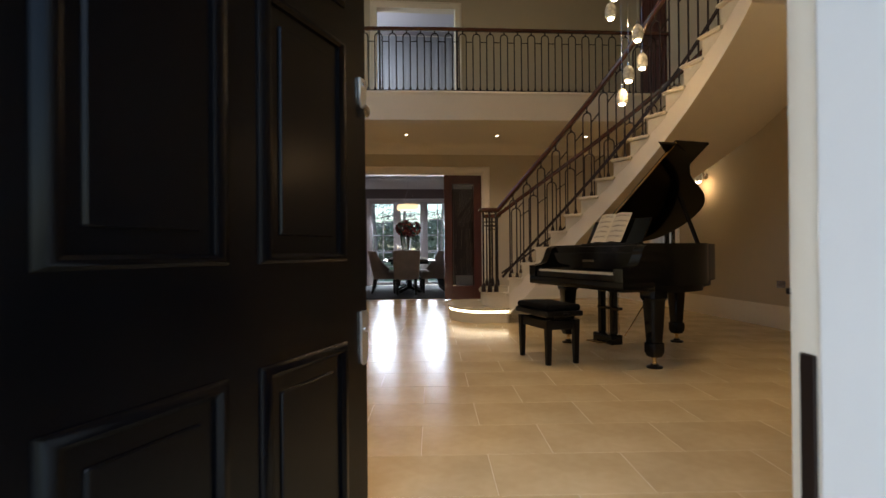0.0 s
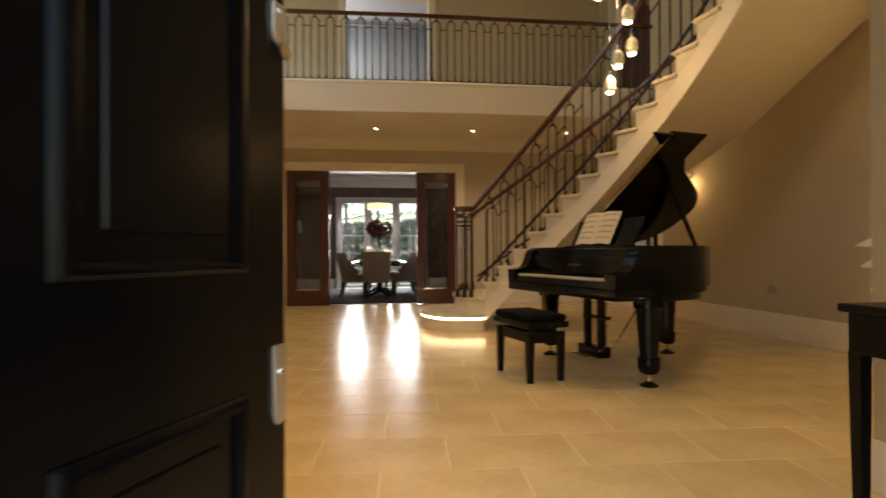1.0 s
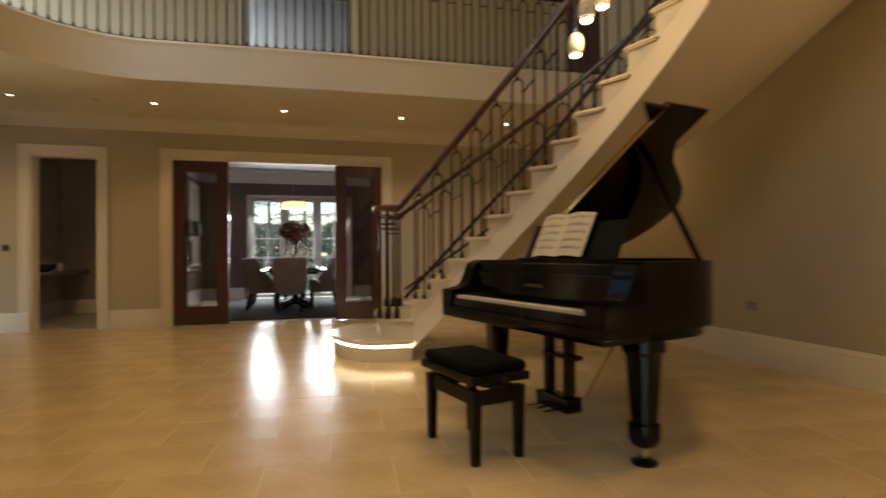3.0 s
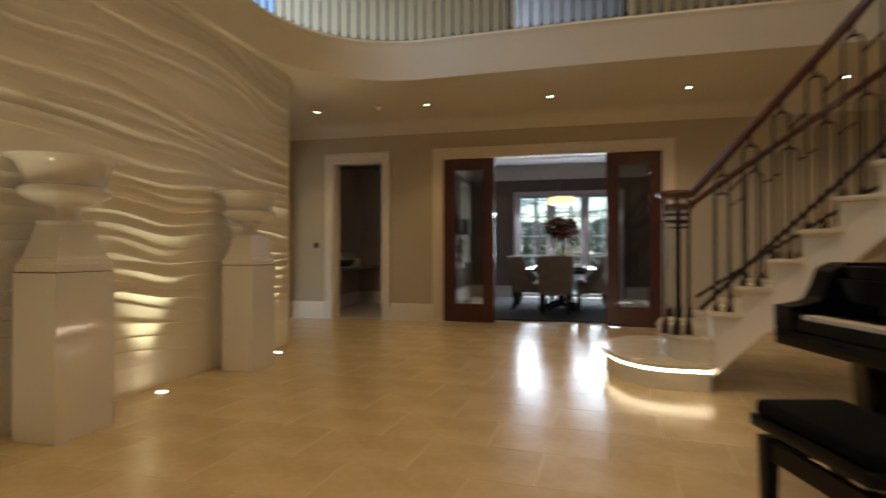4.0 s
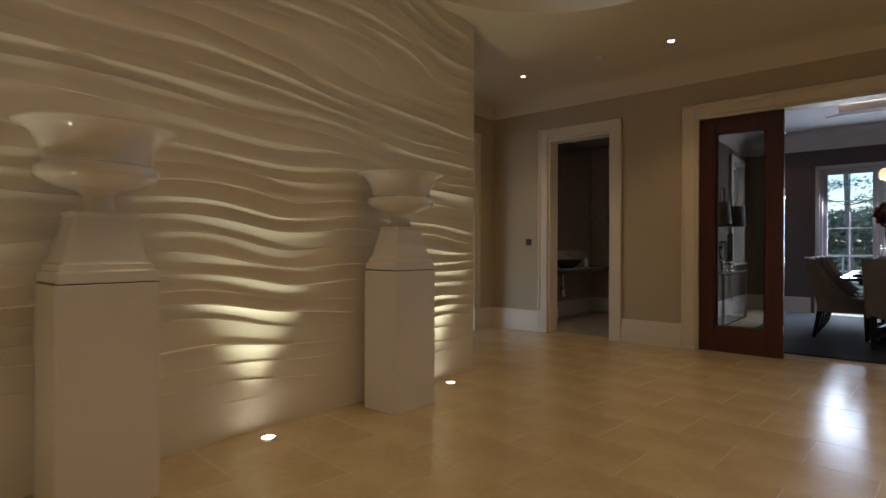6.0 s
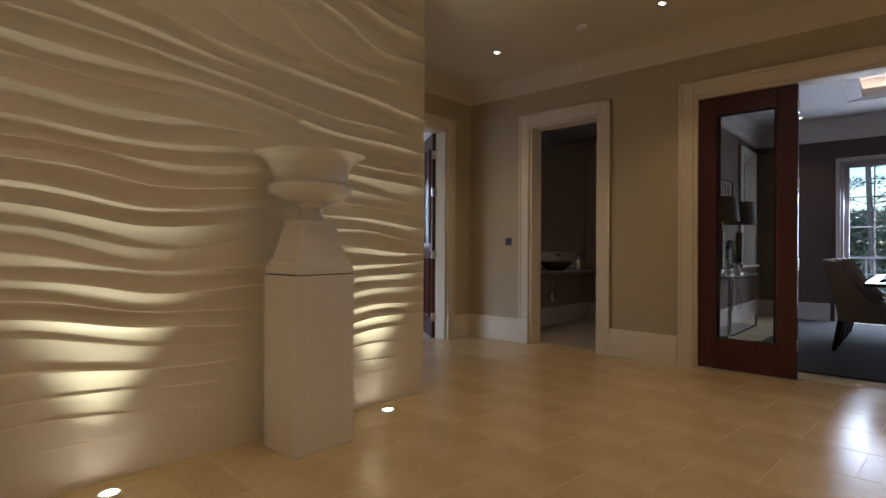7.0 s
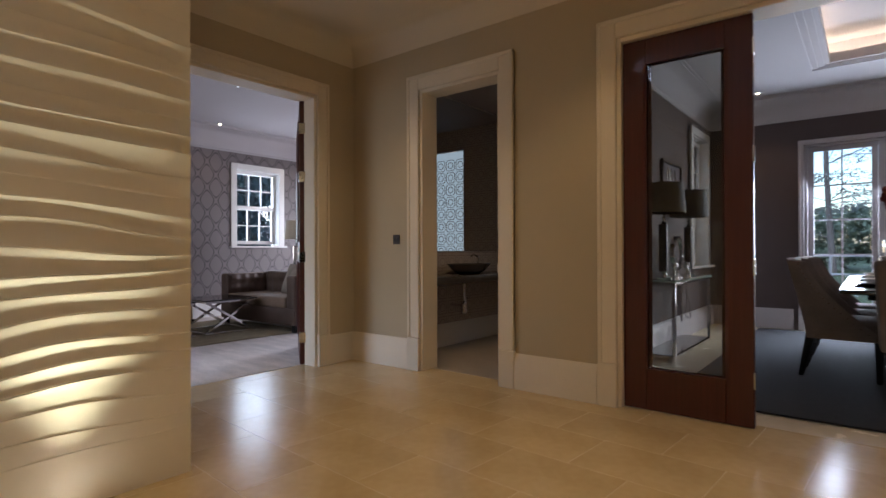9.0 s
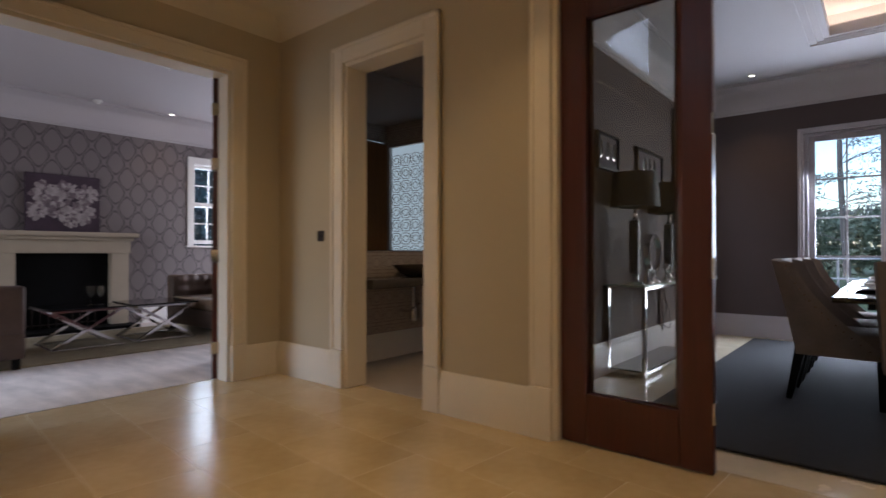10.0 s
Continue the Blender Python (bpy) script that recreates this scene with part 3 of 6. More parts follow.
def coffer():
    """Ceiling with a lit tray recess: slab with a hole, an upstand ledge and the raised middle."""
    x0, x1, y0, y1 = -0.59, 0.93, 11.9, 13.95
    bm = bmesh.new()
    add_box(bm, (-2.25, 10.67, H1), (x0, 15.5, H1 + 0.1))
    add_box(bm, (x1, 10.67, H1), (4.0, 15.5, H1 + 0.1))
    add_box(bm, (x0, 10.67, H1), (x1, y0, H1 + 0.1))
    add_box(bm, (x0, y1, H1), (x1, 15.5, H1 + 0.1))
    add_box(bm, (x0 - 0.3, y0 - 0.3, H1 + 0.28), (x1 + 0.3, y1 + 0.3, H1 + 0.36))
    for a, b in (((x0 - 0.3, y0 - 0.3), (x0 - 0.25, y1 + 0.3)), ((x1 + 0.25, y0 - 0.3), (x1 + 0.3, y1 + 0.3)), ((x0 - 0.25, y0 - 0.3), (x1 + 0.25, y0 - 0.25)), ((x0 - 0.25, y1 + 0.25), (x1 + 0.25, y1 + 0.3))):
        add_box(bm, (*a, H1 + 0.1), (*b, H1 + 0.28))
    structure("ceiling_dining", bm, DINECEIL, "white ceiling with a lit tray recess", "ceiling")
    strip = bmesh.new()
    for a, b in (((x0 - 0.2, y0 - 0.2), (x0 - 0.16, y1 + 0.2)), ((x1 + 0.16, y0 - 0.2), (x1 + 0.2, y1 + 0.2)), ((x0 - 0.16, y0 - 0.2), (x1 + 0.16, y0 - 0.16)), ((x0 - 0.16, y1 + 0.16), (x1 + 0.16, y1 + 0.2))):
        add_box(strip, (*a, H1 + 0.102), (*b, H1 + 0.115))
    tagged(part("cove_light", strip, COVELED), "warm light strip hidden in the ceiling tray", "light")
    bm = bmesh.new()
    for g in (0.06, 0.12, 0.18):
        loop = [(x0 - g, y0 - g, H1), (x1 + g, y0 - g, H1), (x1 + g, y1 + g, H1), (x0 - g, y1 + g, H1)]
        add_sweep(bm, loop, [(-0.012, 0.002), (-0.012, -0.012), (0.012, -0.012), (0.012, 0.002)], closed=True)
    structure("trim_coffer", bm, DINECEIL, "stepped moulding round the ceiling tray", "trim")


COVELED = mat("warm cove strip", (1, 0.9, 0.7), 0.5, vary=0.0, emit=((1.0, 0.80, 0.56), 14.0))
coffer()
cornice("trim_cornice_dining", [(-2.05, 10.70, H1), (-2.05, 15.30, H1), (3.8, 15.30, H1)], DINECEIL, 0.22, True)
skirting([(-2.05, 10.70, 0), (-2.05, 15.30, 0), (-1.05, 15.30, 0)], 0.27, DINETRIM)
skirting([(1.54, 15.30, 0), (3.8, 15.30, 0), (3.8, 10.70, 0)], 0.27, DINETRIM)

# ---- lounge shell ----
structure("floor_lounge", box((-8.8, 5.9, -0.12), (-4.42, 14.7, 0.004)), CARPET, "silver beige carpet", "floor")


def lounge_paper():
    """Dark grey paper with an ogee lattice."""
    m = bpy.data.materials.new("ogee wallpaper")
    m.use_nodes = True
    nt = m.node_tree
    b = nt.nodes["Principled BSDF"]
    L = nt.links.new
    tc = nt.nodes.new("ShaderNodeTexCoord")
    sep = nt.nodes.new("ShaderNodeSeparateXYZ")
    L(tc.outputs["Object"], sep.inputs[0])

    def math_node(op, a, c=None):
        n = nt.nodes.new("ShaderNodeMath")
        n.operation = op
        for i, v in enumerate((a, c)):
            if v is None:
                continue
            if isinstance(v, (int, float)):
                n.inputs[i].default_value = v
            else:
                L(v, n.inputs[i])
        return n.outputs[0]
    wy, wz = 0.30, 0.42
    cy = math_node("COSINE", math_node("MULTIPLY", sep.outputs["Y"], 2 * math.pi / wy))
    cz = math_node("COSINE", math_node("MULTIPLY", sep.outputs["Z"], 2 * math.pi / wz))
    s = math_node("ABSOLUTE", math_node("ADD", cy, cz))
    line = math_node("LESS_THAN", math_node("ABSOLUTE", math_node("SUBTRACT", s, 0.32)), 0.17)
    nz = nt.nodes.new("ShaderNodeTexNoise")
    nz.inputs["Scale"].default_value = 40
    fac = math_node("MULTIPLY", line, math_node("ADD", math_node("MULTIPLY", nz.outputs[0], 0.4), 0.75))
    mix = nt.nodes.new("ShaderNodeMix")
    mix.data_type = "RGBA"
    mix.inputs["A"].default_value, mix.inputs["B"].default_value = (0.175, 0.150, 0.150, 1), (0.075, 0.063, 0.065, 1)
    L(fac, mix.inputs["Factor"]), L(mix.outputs["Result"], b.inputs["Base Color"])
    b.inputs["Roughness"].default_value = 0.5
    return m


PAPER = lounge_paper()
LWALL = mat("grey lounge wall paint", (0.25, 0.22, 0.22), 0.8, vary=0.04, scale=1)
wall_x("wall_lounge_far", 5.9, 14.7, -8.85, -8.62, H1, PAPER, [(11.75, 12.60, 1.15, 2.46)], "dark grey wall with ogee wallpaper")
wall_y("wall_lounge_end", -8.62, -4.44, 14.5, 14.7, H1, LWALL, [(-7.6, -5.6, 0.6, 2.4)], "grey lounge end wall")
# unseen opening, added to let in the fill lamp outside
wall_y("wall_lounge_front", -8.62, -4.44, 5.9, 6.1, H1, LWALL, [(-7.8, -5.4, 0.5, 2.4)], "grey lounge front wall")
wall_x("wall_lounge_inner", 10.47, 14.5, -4.44, -4.30, H1, LWALL, (), "grey lounge inner wall")
structure("ceiling_lounge", box((-8.85, 5.9, H1), (-4.44, 14.7, H1 + 0.1)), DINECEIL, "white lounge ceiling", "ceiling")
cornice("trim_cornice_lounge", [(-8.62, 6.1, H1), (-8.62, 14.5, H1), (-4.44, 14.5, H1)], DINECEIL, 0.25, True)
skirting([(-8.62, 6.1, 0), (-8.62, 9.55, 0)], 0.25, WHITE)
skirting([(-8.62, 11.0, 0), (-8.62, 14.5, 0), (-4.44, 14.5, 0)], 0.25, WHITE)

# ---- cloakroom shell ----
WCSTONE = mat("taupe stone floor", (0.42, 0.37, 0.33), 0.3, vary=0.2, scale=4)


def wc_paper():
    m = bpy.data.materials.new("geometric wallpaper")
    m.use_nodes = True
    nt = m.node_tree
    b = nt.nodes["Principled BSDF"]
    L = nt.links.new
    tc = nt.nodes.new("ShaderNodeTexCoord")
    sep = nt.nodes.new("ShaderNodeSeparateXYZ")
    L(tc.outputs["Object"], sep.inputs[0])

    def mn(op, a, c=None):
        n = nt.nodes.new("ShaderNodeMath")
        n.operation = op
        for i, v in enumerate((a, c)):
            if isinstance(v, (int, float)):
                n.inputs[i].default_value = v
            elif v is not None:
                L(v, n.inputs[i])
        return n.outputs[0]
    w = 0.17
    h = mn("ADD", sep.outputs["X"], sep.outputs["Y"])
    fx = mn("ABSOLUTE", mn("SUBTRACT", mn("FRACT", mn("DIVIDE", h, w)), 0.5))
    fz = mn("ABSOLUTE", mn("SUBTRACT", mn("FRACT", mn("DIVIDE", sep.outputs["Z"], w)), 0.5))
    sq = mn("MAXIMUM", fx, fz)
    l1 = mn("LESS_THAN", mn("ABSOLUTE", mn("SUBTRACT", sq, 0.40)), 0.03)
    rad = mn("SQRT", mn("ADD", mn("POWER", fx, 2), mn("POWER", fz, 2)))
    l2 = mn("LESS_THAN", mn("ABSOLUTE", mn("SUBTRACT", rad, 0.25)), 0.03)
    l3 = mn("LESS_THAN", mn("MINIMUM", fx, fz), 0.03)
    l3 = mn("MULTIPLY", l3, mn("GREATER_THAN", sq, 0.40))
    fac = mn("MINIMUM", mn("ADD", mn("ADD", l1, l2), l3), 1.0)
    mix = nt.nodes.new("ShaderNodeMix")
    mix.data_type = "RGBA"
    mix.inputs["A"].default_value, mix.inputs["B"].default_value = (0.44, 0.39, 0.37, 1), (0.29, 0.25, 0.235, 1)
    L(fac, mix.inputs["Factor"]), L(mix.outputs["Result"], b.inputs["Base Color"])
    b.inputs["Roughness"].default_value = 0.45
    return m


WCPAPER = wc_paper()
structure("floor_cloakroom", box((-4.2, 10.62, -0.12), (-2.25, 13.3, -0.002)), WCSTONE, "taupe stone cloakroom floor", "floor")
wall_x("wall_cloakroom_left", 10.67, 13.05, -4.18, -3.98, 2.8, WCPAPER, (), "geometric patterned taupe wallpaper")
wall_y("wall_cloakroom_back", -4.18, -2.25, 13.05, 13.25, 2.8, WCPAPER, [(-3.14, -2.42, 0.95, 2.5)], "geometric patterned taupe wallpaper with a window")
wall_x("wall_cloakroom_right", 10.67, 13.05, -2.35, -2.26, 2.8, WCPAPER, (), "geometric patterned taupe wallpaper")
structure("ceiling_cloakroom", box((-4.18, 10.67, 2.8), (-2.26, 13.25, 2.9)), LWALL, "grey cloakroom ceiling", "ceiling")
skirting([(-3.98, 10.70, 0), (-3.98, 13.05, 0), (-2.35, 13.05, 0)], 0.25, WHITE)

# ---- outdoors ----
LAWN = mat("lawn", (0.07, 0.10, 0.03), 0.9, vary=0.5, scale=1.5, bump=0.6, bump_scale=30)
structure("ground", box((-600, -600, -0.4), (600, 600, -0.16)), LAWN, "green lawn round the house", "ground")
structure("ground_porch", box((-2.0, -2.5, -0.16), (2.0, 0.46, -0.02)), STEP, "pale stone porch paving", "pavement")

# ---- lamps ----
GLOW = mat("lamp glow", (1, 0.95, 0.85), 0.5, vary=0.0, emit=((1.0, 0.86, 0.62), 30.0))


# Also used for fill lights added where no ceiling lamp is seen.
def downlight(x, y, z, power, cone=100, soft=0.03):
    d = thing("downlight", (x, y, z), label="small recessed ceiling downlight with white rim, some added unseen as fill", category="downlight", group="ceiling downlights")
    part("rim", lathe([(0.024, -0.001), (0.024, -0.006), (0.040, -0.006), (0.046, -0.001)], 24), WHITE, d)
    part("bulb", lathe([(0.0, -0.004), (0.023, -0.004), (0.023, -0.001), (0.0, -0.001)], 20), GLOW, d)
    lamp("downlight_beam", "SPOT", (x, y, z - 0.03 - (soft if soft > 0.1 else 0)), power, WARM, (0, 0, -1), soft, spot=cone, blend=0.8)


for _x in (-3.23, -1.60, 0.04, 1.70, 3.36):
    downlight(_x, 9.63, H1, DOWN)
downlight(-1.37, 14.75, H1, 12)
for _x, _y in ((-8.22, 11.25), (-8.22, 12.7)):
    downlight(_x, _y, H1, 6)
# unseen lobby downlights, added to brighten the entrance floor
for _y in (1.2, 2.0):
    downlight(-0.9, _y, H1, DOWN * 2.6)
# the upper ceiling stays out of view; its downlights are added as fill
for _x, _y in ((-1.6, 4.2), (-1.6, 7.0), (1.2, 7.2), (3.4, 5.6), (-0.2, 5.6)):
    downlight(_x, _y, TOP, UPPER_FILL, cone=86, soft=0.25)
# one strong extra fill, added to brighten floor and wall near the piano
downlight(2.3, 3.6, TOP, UPPER_FILL * 2.5, cone=104, soft=0.45)
# faint unseen fills, added over the gallery
for _x, _y in ((0.0, 9.5), (-3.4, 7.5), (-2.2, 9.5), (2.6, 9.5)):
    downlight(_x, _y, TOP, UPPER_FILL * 0.085)
# no ceiling lamp known here: fill added to lift the dark cloakroom
downlight(-2.9, 11.5, 2.8, 26)


def uplight(x, y):
    d = thing("floor_uplight", (x, y, 0.0), label="round recessed floor uplight grazing the carved wall", category="uplight", group="floor uplights")
    part("rim", lathe([(0.034, 0.001), (0.034, 0.007), (0.045, 0.006), (0.050, 0.001)], 24), CHROME, d)
    part("lens", lathe([(0.0, 0.001), (0.033, 0.001), (0.033, 0.004), (0.0, 0.0045)], 20), GLOW, d)


for _y in (2.78, 4.41, 6.04, 7.67):
    uplight(-2.68, _y)
    lamp("uplight_beam", "SPOT", (-2.68, _y, 0.03), UPL, (1.0, 0.95, 0.62), (0.0, 0.0, 1), 0.045, spot=64, blend=1.0)
for _x in (2.6, 3.8):
    uplight(_x, 2.72)
    lamp("uplight_beam", "SPOT", (_x, 2.72, 0.03), UPL, (1.0, 0.80, 0.48), (0.0, -0.08, 1), 0.09, spot=100, blend=1.0)

# daylight at the windows, as area lamps; lounge front and upstairs ones are added
lamp("daylight", "AREA", (0.25, 15.62, 1.10), 235, (0.80, 0.89, 1.0), (0, -1, -0.35), 2.3, 1.9)
lamp("daylight", "AREA", (-6.6, 14.75, 1.5), 112, (0.98, 0.95, 1.0), (0, -1, -0.9), 1.9, 1.7)
# no window known at the lounge front: lamp added to light the carpet
lamp("daylight", "AREA", (-6.6, 5.85, 1.5), 30, (0.95, 0.95, 1.0), (-0.3, 1, -0.6), 2.3, 1.8)
lamp("daylight", "AREA", (-8.9, 12.17, 1.8), 25, (0.75, 0.86, 1.0), (1, 0, 0), 0.8, 1.3)
# the upstairs room has no window; this lamp is added to brighten its curtain
lamp("daylight", "AREA", (-1.55, 11.5, F1 + 1.4), 60, (0.75, 0.85, 1.0), (1, 0.15, 0), 1.2, 1.8)


# ---- grand piano ----
IVORY = mat("ivory keys", (0.62, 0.57, 0.47), 0.25, vary=0.05, scale=20)
PAGE = mat("sheet music paper", (0.66, 0.60, 0.48), 0.7, vary=0.06, scale=6)
INK = mat("printed ink", (0.12, 0.105, 0.09), 0.7, vary=0.2, scale=30)
SEATPAD = mat("black velvet pad", (0.004, 0.004, 0.0045), 0.9, spec=0.08, vary=0.4, scale=20, bump=0.3, bump_scale=200)
GOLDFELT = mat("gilt lid lining", (0.42, 0.27, 0.08), 0.35, metal=0.6, vary=0.2, scale=10)


def smooth_line(ctrl, per=6):
    out = []
    n = len(ctrl)
    for i in range(n - 1):
        p0, p1, p2, p3 = (Vector(ctrl[max(0, min(n - 1, i + j))]) for j in (-1, 0, 1, 2))
        for s in range(per):
            t = s / per
            out.append(0.5 * ((2 * p1) + (p2 - p0) * t + (2 * p0 - 5 * p1 + 4 * p2 - p3) * t * t + (3 * p1 - p0 - 3 * p2 + p3) * t ** 3))
    out.append(Vector(ctrl[-1]))
    return out


def piano_outline(y_front, grow=0.0):
    """Counter-clockwise plan: along the treble side, round the tail and back down the straight bass side."""
    w = 0.74 + grow
    curve = smooth_line([(w, 0.56), (w - 0.03, 0.78), (0.60 + grow, 0.98), (0.37 + grow, 1.18), (0.23 + grow, 1.38), (0.08 + grow, 1.58), (-0.12, 1.70 + grow), (-0.42, 1.68 + grow), (-0.66, 1.52 + grow), (-w, 1.25)], 5)
    return [(w, y_front)] + [(p.x, p.y) for p in curve] + [(-w, y_front)]


def grand_piano():
    p = thing("grand_piano", (1.393, 4.723, 0), -76.7, "black lacquered baby grand piano with its lid propped open", "piano")
    # case: outer rim with a recessed soundboard
    o, i = piano_outline(0.27), piano_outline(0.33, -0.05)
    bm = bmesh.new()
    n = len(o)
    A, B, C, D = ([bm.verts.new((x, y, z)) for x, y in q] for q, z in ((o, 0.66), (o, 1.0), (i, 1.0), (i, 0.88)))
    for k in range(n):
        k2 = (k + 1) % n
        bm.faces.new((A[k], A[k2], B[k2], B[k]))
        bm.faces.new((B[k], B[k2], C[k2], C[k]))
        bm.faces.new((C[k], C[k2], D[k2], D[k]))
    bm.faces.new(A[::-1])
    part("case", bm, LACQUER, p)
    part("iron_plate", prism(piano_outline(0.34, -0.055), 0.88, 0.905), GOLDFELT, p, "gilt cast plate under the strings")
    bm = prism(piano_outline(0.30, -0.06), 0.60, 0.662)
    part("bottom_frame", bm, EBONY, p)
    # key bed, cheeks, key slip
    part("key_bed", box((-0.76, 0.0, 0.62), (0.76, 0.30, 0.695), 0.008, 2), LACQUER, p)
    part("key_slip", box((-0.64, 0.012, 0.695), (0.64, 0.035, 0.748), 0.004), LACQUER, p)
    for s in (-1, 1):
        prof = smooth_line([(0.0, 0.80), (0.06, 0.808), (0.13, 0.83), (0.17, 0.90), (0.20, 0.97), (0.27, 1.0)], 5)
        pts = [(0.0, 0.695)] + [(q.x, q.y) for q in prof] + [(0.27, 0.695)]
        bm = bmesh.new()
        x0, x1 = (0.64, 0.76) if s > 0 else (-0.76, -0.64)
        a = [bm.verts.new((x0, y, z)) for y, z in pts]
        b = [bm.verts.new((x1, y, z)) for y, z in pts]
        for k in range(len(a)):
            k2 = (k + 1) % len(a)
            bm.faces.new((a[k], a[k2], b[k2], b[k]))
        bm.faces.new(a)
        bm.faces.new(b[::-1])
        bmesh.ops.recalc_face_normals(bm, faces=bm.faces[:])
        part("arm", bm, LACQUER, p)
    keys = bmesh.new()
    for k in range(52):
        x = -0.62 + 1.24 * k / 52
        add_box(keys, (x + 0.0008, 0.037, 0.735), (x + 1.24 / 52 - 0.0008, 0.20, 0.765), 0.0015)
    part("white_keys", keys, IVORY, p, "row of ivory white keys")
    keys = bmesh.new()
    for k in range(51):
        if k % 7 in (1, 4):
            continue
        x = -0.62 + 1.24 * (k + 1) / 52
        add_box(keys, (x - 0.006, 0.09, 0.766), (x + 0.006, 0.20, 0.778), 0.002)
    part("black_keys", keys, LACQUER, p)
    bm = box((-0.64, 0.20, 0.745), (0.64, 0.225, 0.93), 0.006, 2)
    part("fallboard", bm, LACQUER, p, "raised glossy fallboard")
    bm = bmesh.new()
    for k in range(6):
        add_box(bm, (-0.085 + k * 0.03, 0.1985, 0.845), (-0.065 + k * 0.03, 0.1995, 0.865))
    part("maker_mark", bm, mat("worn gilt", (0.10, 0.075, 0.04), 0.5, vary=0.2, scale=30), p, "gilt bars of the maker's mark")
    part("front_rail", box((-0.64, 0.225, 0.745), (0.64, 0.275, 0.985), 0.006, 2), LACQUER, p)
    # music desk
    bm = box((-0.42, -0.008, 0.0), (0.42, 0.008, 0.26), 0.006, 2)
    bmesh.ops.transform(bm, matrix=pose(-0.06, 0.50, 1.0, -26, 0, 0), verts=bm.verts[:])
    part("music_desk", bm, LACQUER, p)
    bm = box((-0.44, -0.05, 0.0), (0.44, 0.0, 0.014), 0.004)
    bmesh.ops.transform(bm, matrix=pose(-0.06, 0.50, 1.0), verts=bm.verts[:])
    part("desk_ledge", bm, LACQUER, p)
    # lid: the front leaf folded back on the main leaf
    ang = 32.8
    lid_m = Matrix.Translation((-0.76, 0, 1.022)) @ Matrix.Rotation(radians(-ang), 4, "Y") @ Matrix.Translation((0.76, 0, 0))
    bm = prism(piano_outline(0.74, 0.012), 0.0, 0.022)
    bmesh.ops.transform(bm, matrix=lid_m, verts=bm.verts[:])
    part("lid", bm, LACQUER, p, "propped open glossy lid")
    bm = bmesh.new()
    add_box(bm, (-0.76, 0.742, 0.024), (0.765, 1.10, 0.044), 0.004)
    bmesh.ops.transform(bm, matrix=lid_m, verts=bm.verts[:])
    part("front_lid_leaf", bm, LACQUER, p)
    bm = box((-0.755, 0.730, 0.002), (0.765, 0.738, 0.020))
    bmesh.ops.transform(bm, matrix=lid_m, verts=bm.verts[:])
    part("lid_hinge", bm, BRASS, p, "long brass lid hinge")
    top = lid_m @ Vector((0.36, 0.98, 0.0))
    part("lid_prop", sweep([Vector((0.62, 0.86, 0.98)), top], [(-0.014, -0.01), (0.014, -0.01), (0.014, 0.01), (-0.014, 0.01)]), LACQUER, p)
    # legs
    def leg(x, y):
        bm = bmesh.new()
        rings = []
        for z, h in ((0.62, 0.085), (0.56, 0.085), (0.54, 0.070), (0.28, 0.055), (0.205, 0.050), (0.20, 0.062), (0.13, 0.062), (0.09, 0.045)):
            c = h * 0.28
            ring = [(-h + c, -h), (h - c, -h), (h, -h + c), (h, h - c), (h - c, h), (-h + c, h), (-h, h - c), (-h, -h + c)]
            rings.append([bm.verts.new((x + a, y + b, z)) for a, b in ring])
        for r, s in zip(rings, rings[1:]):
            for k in range(8):
                bm.faces.new((r[k], s[k], s[(k + 1) % 8], r[(k + 1) % 8]))
        bm.faces.new(rings[0])
        bm.faces.new(rings[-1][::-1])
        bmesh.ops.recalc_face_normals(bm, faces=bm.faces[:])
        lg = part("leg", bm, LACQUER, p)
        bm = lathe([(0.016, 0.03), (0.016, 0.075), (0.026, 0.078), (0.026, 0.092)], 12, (x, y, 0))
        add_lathe(bm, [(0.0, -0.008), (0.015, -0.014), (0.018, 0.0), (0.015, 0.014), (0.0, 0.014)], 14, (x, y, 0.040))
        part("caster", bm, BRASS, lg, "brass caster")
        part("caster_cup", lathe([(0.0, 0.0), (0.062, 0.0), (0.064, 0.012), (0.052, 0.018), (0.03, 0.022), (0.03, 0.034), (0.0, 0.034)], 24, (x, y, 0)), EBONY, lg)
    for x, y in ((-0.644, 0.38), (0.644, 0.38), (-0.28, 1.43)):
        leg(x, y)
    # pedal lyre
    lyre = part("pedal_lyre", box((-0.24, 0.40, 0.08), (0.06, 0.52, 0.17), 0.01, 2), LACQUER, p)
    for x in (-0.18, 0.0):
        part("lyre_post", box((x - 0.03, 0.435, 0.17), (x + 0.03, 0.495, 0.60), 0.012, 2), LACQUER, lyre)
    part("lyre_bar", box((-0.21, 0.43, 0.40), (0.09, 0.50, 0.425), 0.004), LACQUER, lyre)
    for x in (-0.17, -0.09, -0.01):
        bm = box((x - 0.014, 0.28, 0.095), (x + 0.014, 0.41, 0.105), 0.004)
        part("pedal", bm, BRASS, lyre)
        part("pedal_rod", sweep([Vector((x, 0.53, 0.17)), Vector((x, 0.53, 0.60))], circle(0.004, 6)), BRASS, lyre)
    part("lyre_brace", sweep([Vector((0.06, 0.54, 0.16)), Vector((0.10, 0.86, 0.62))], circle(0.006, 6)), BRASS, lyre)
    return p


grand_piano()


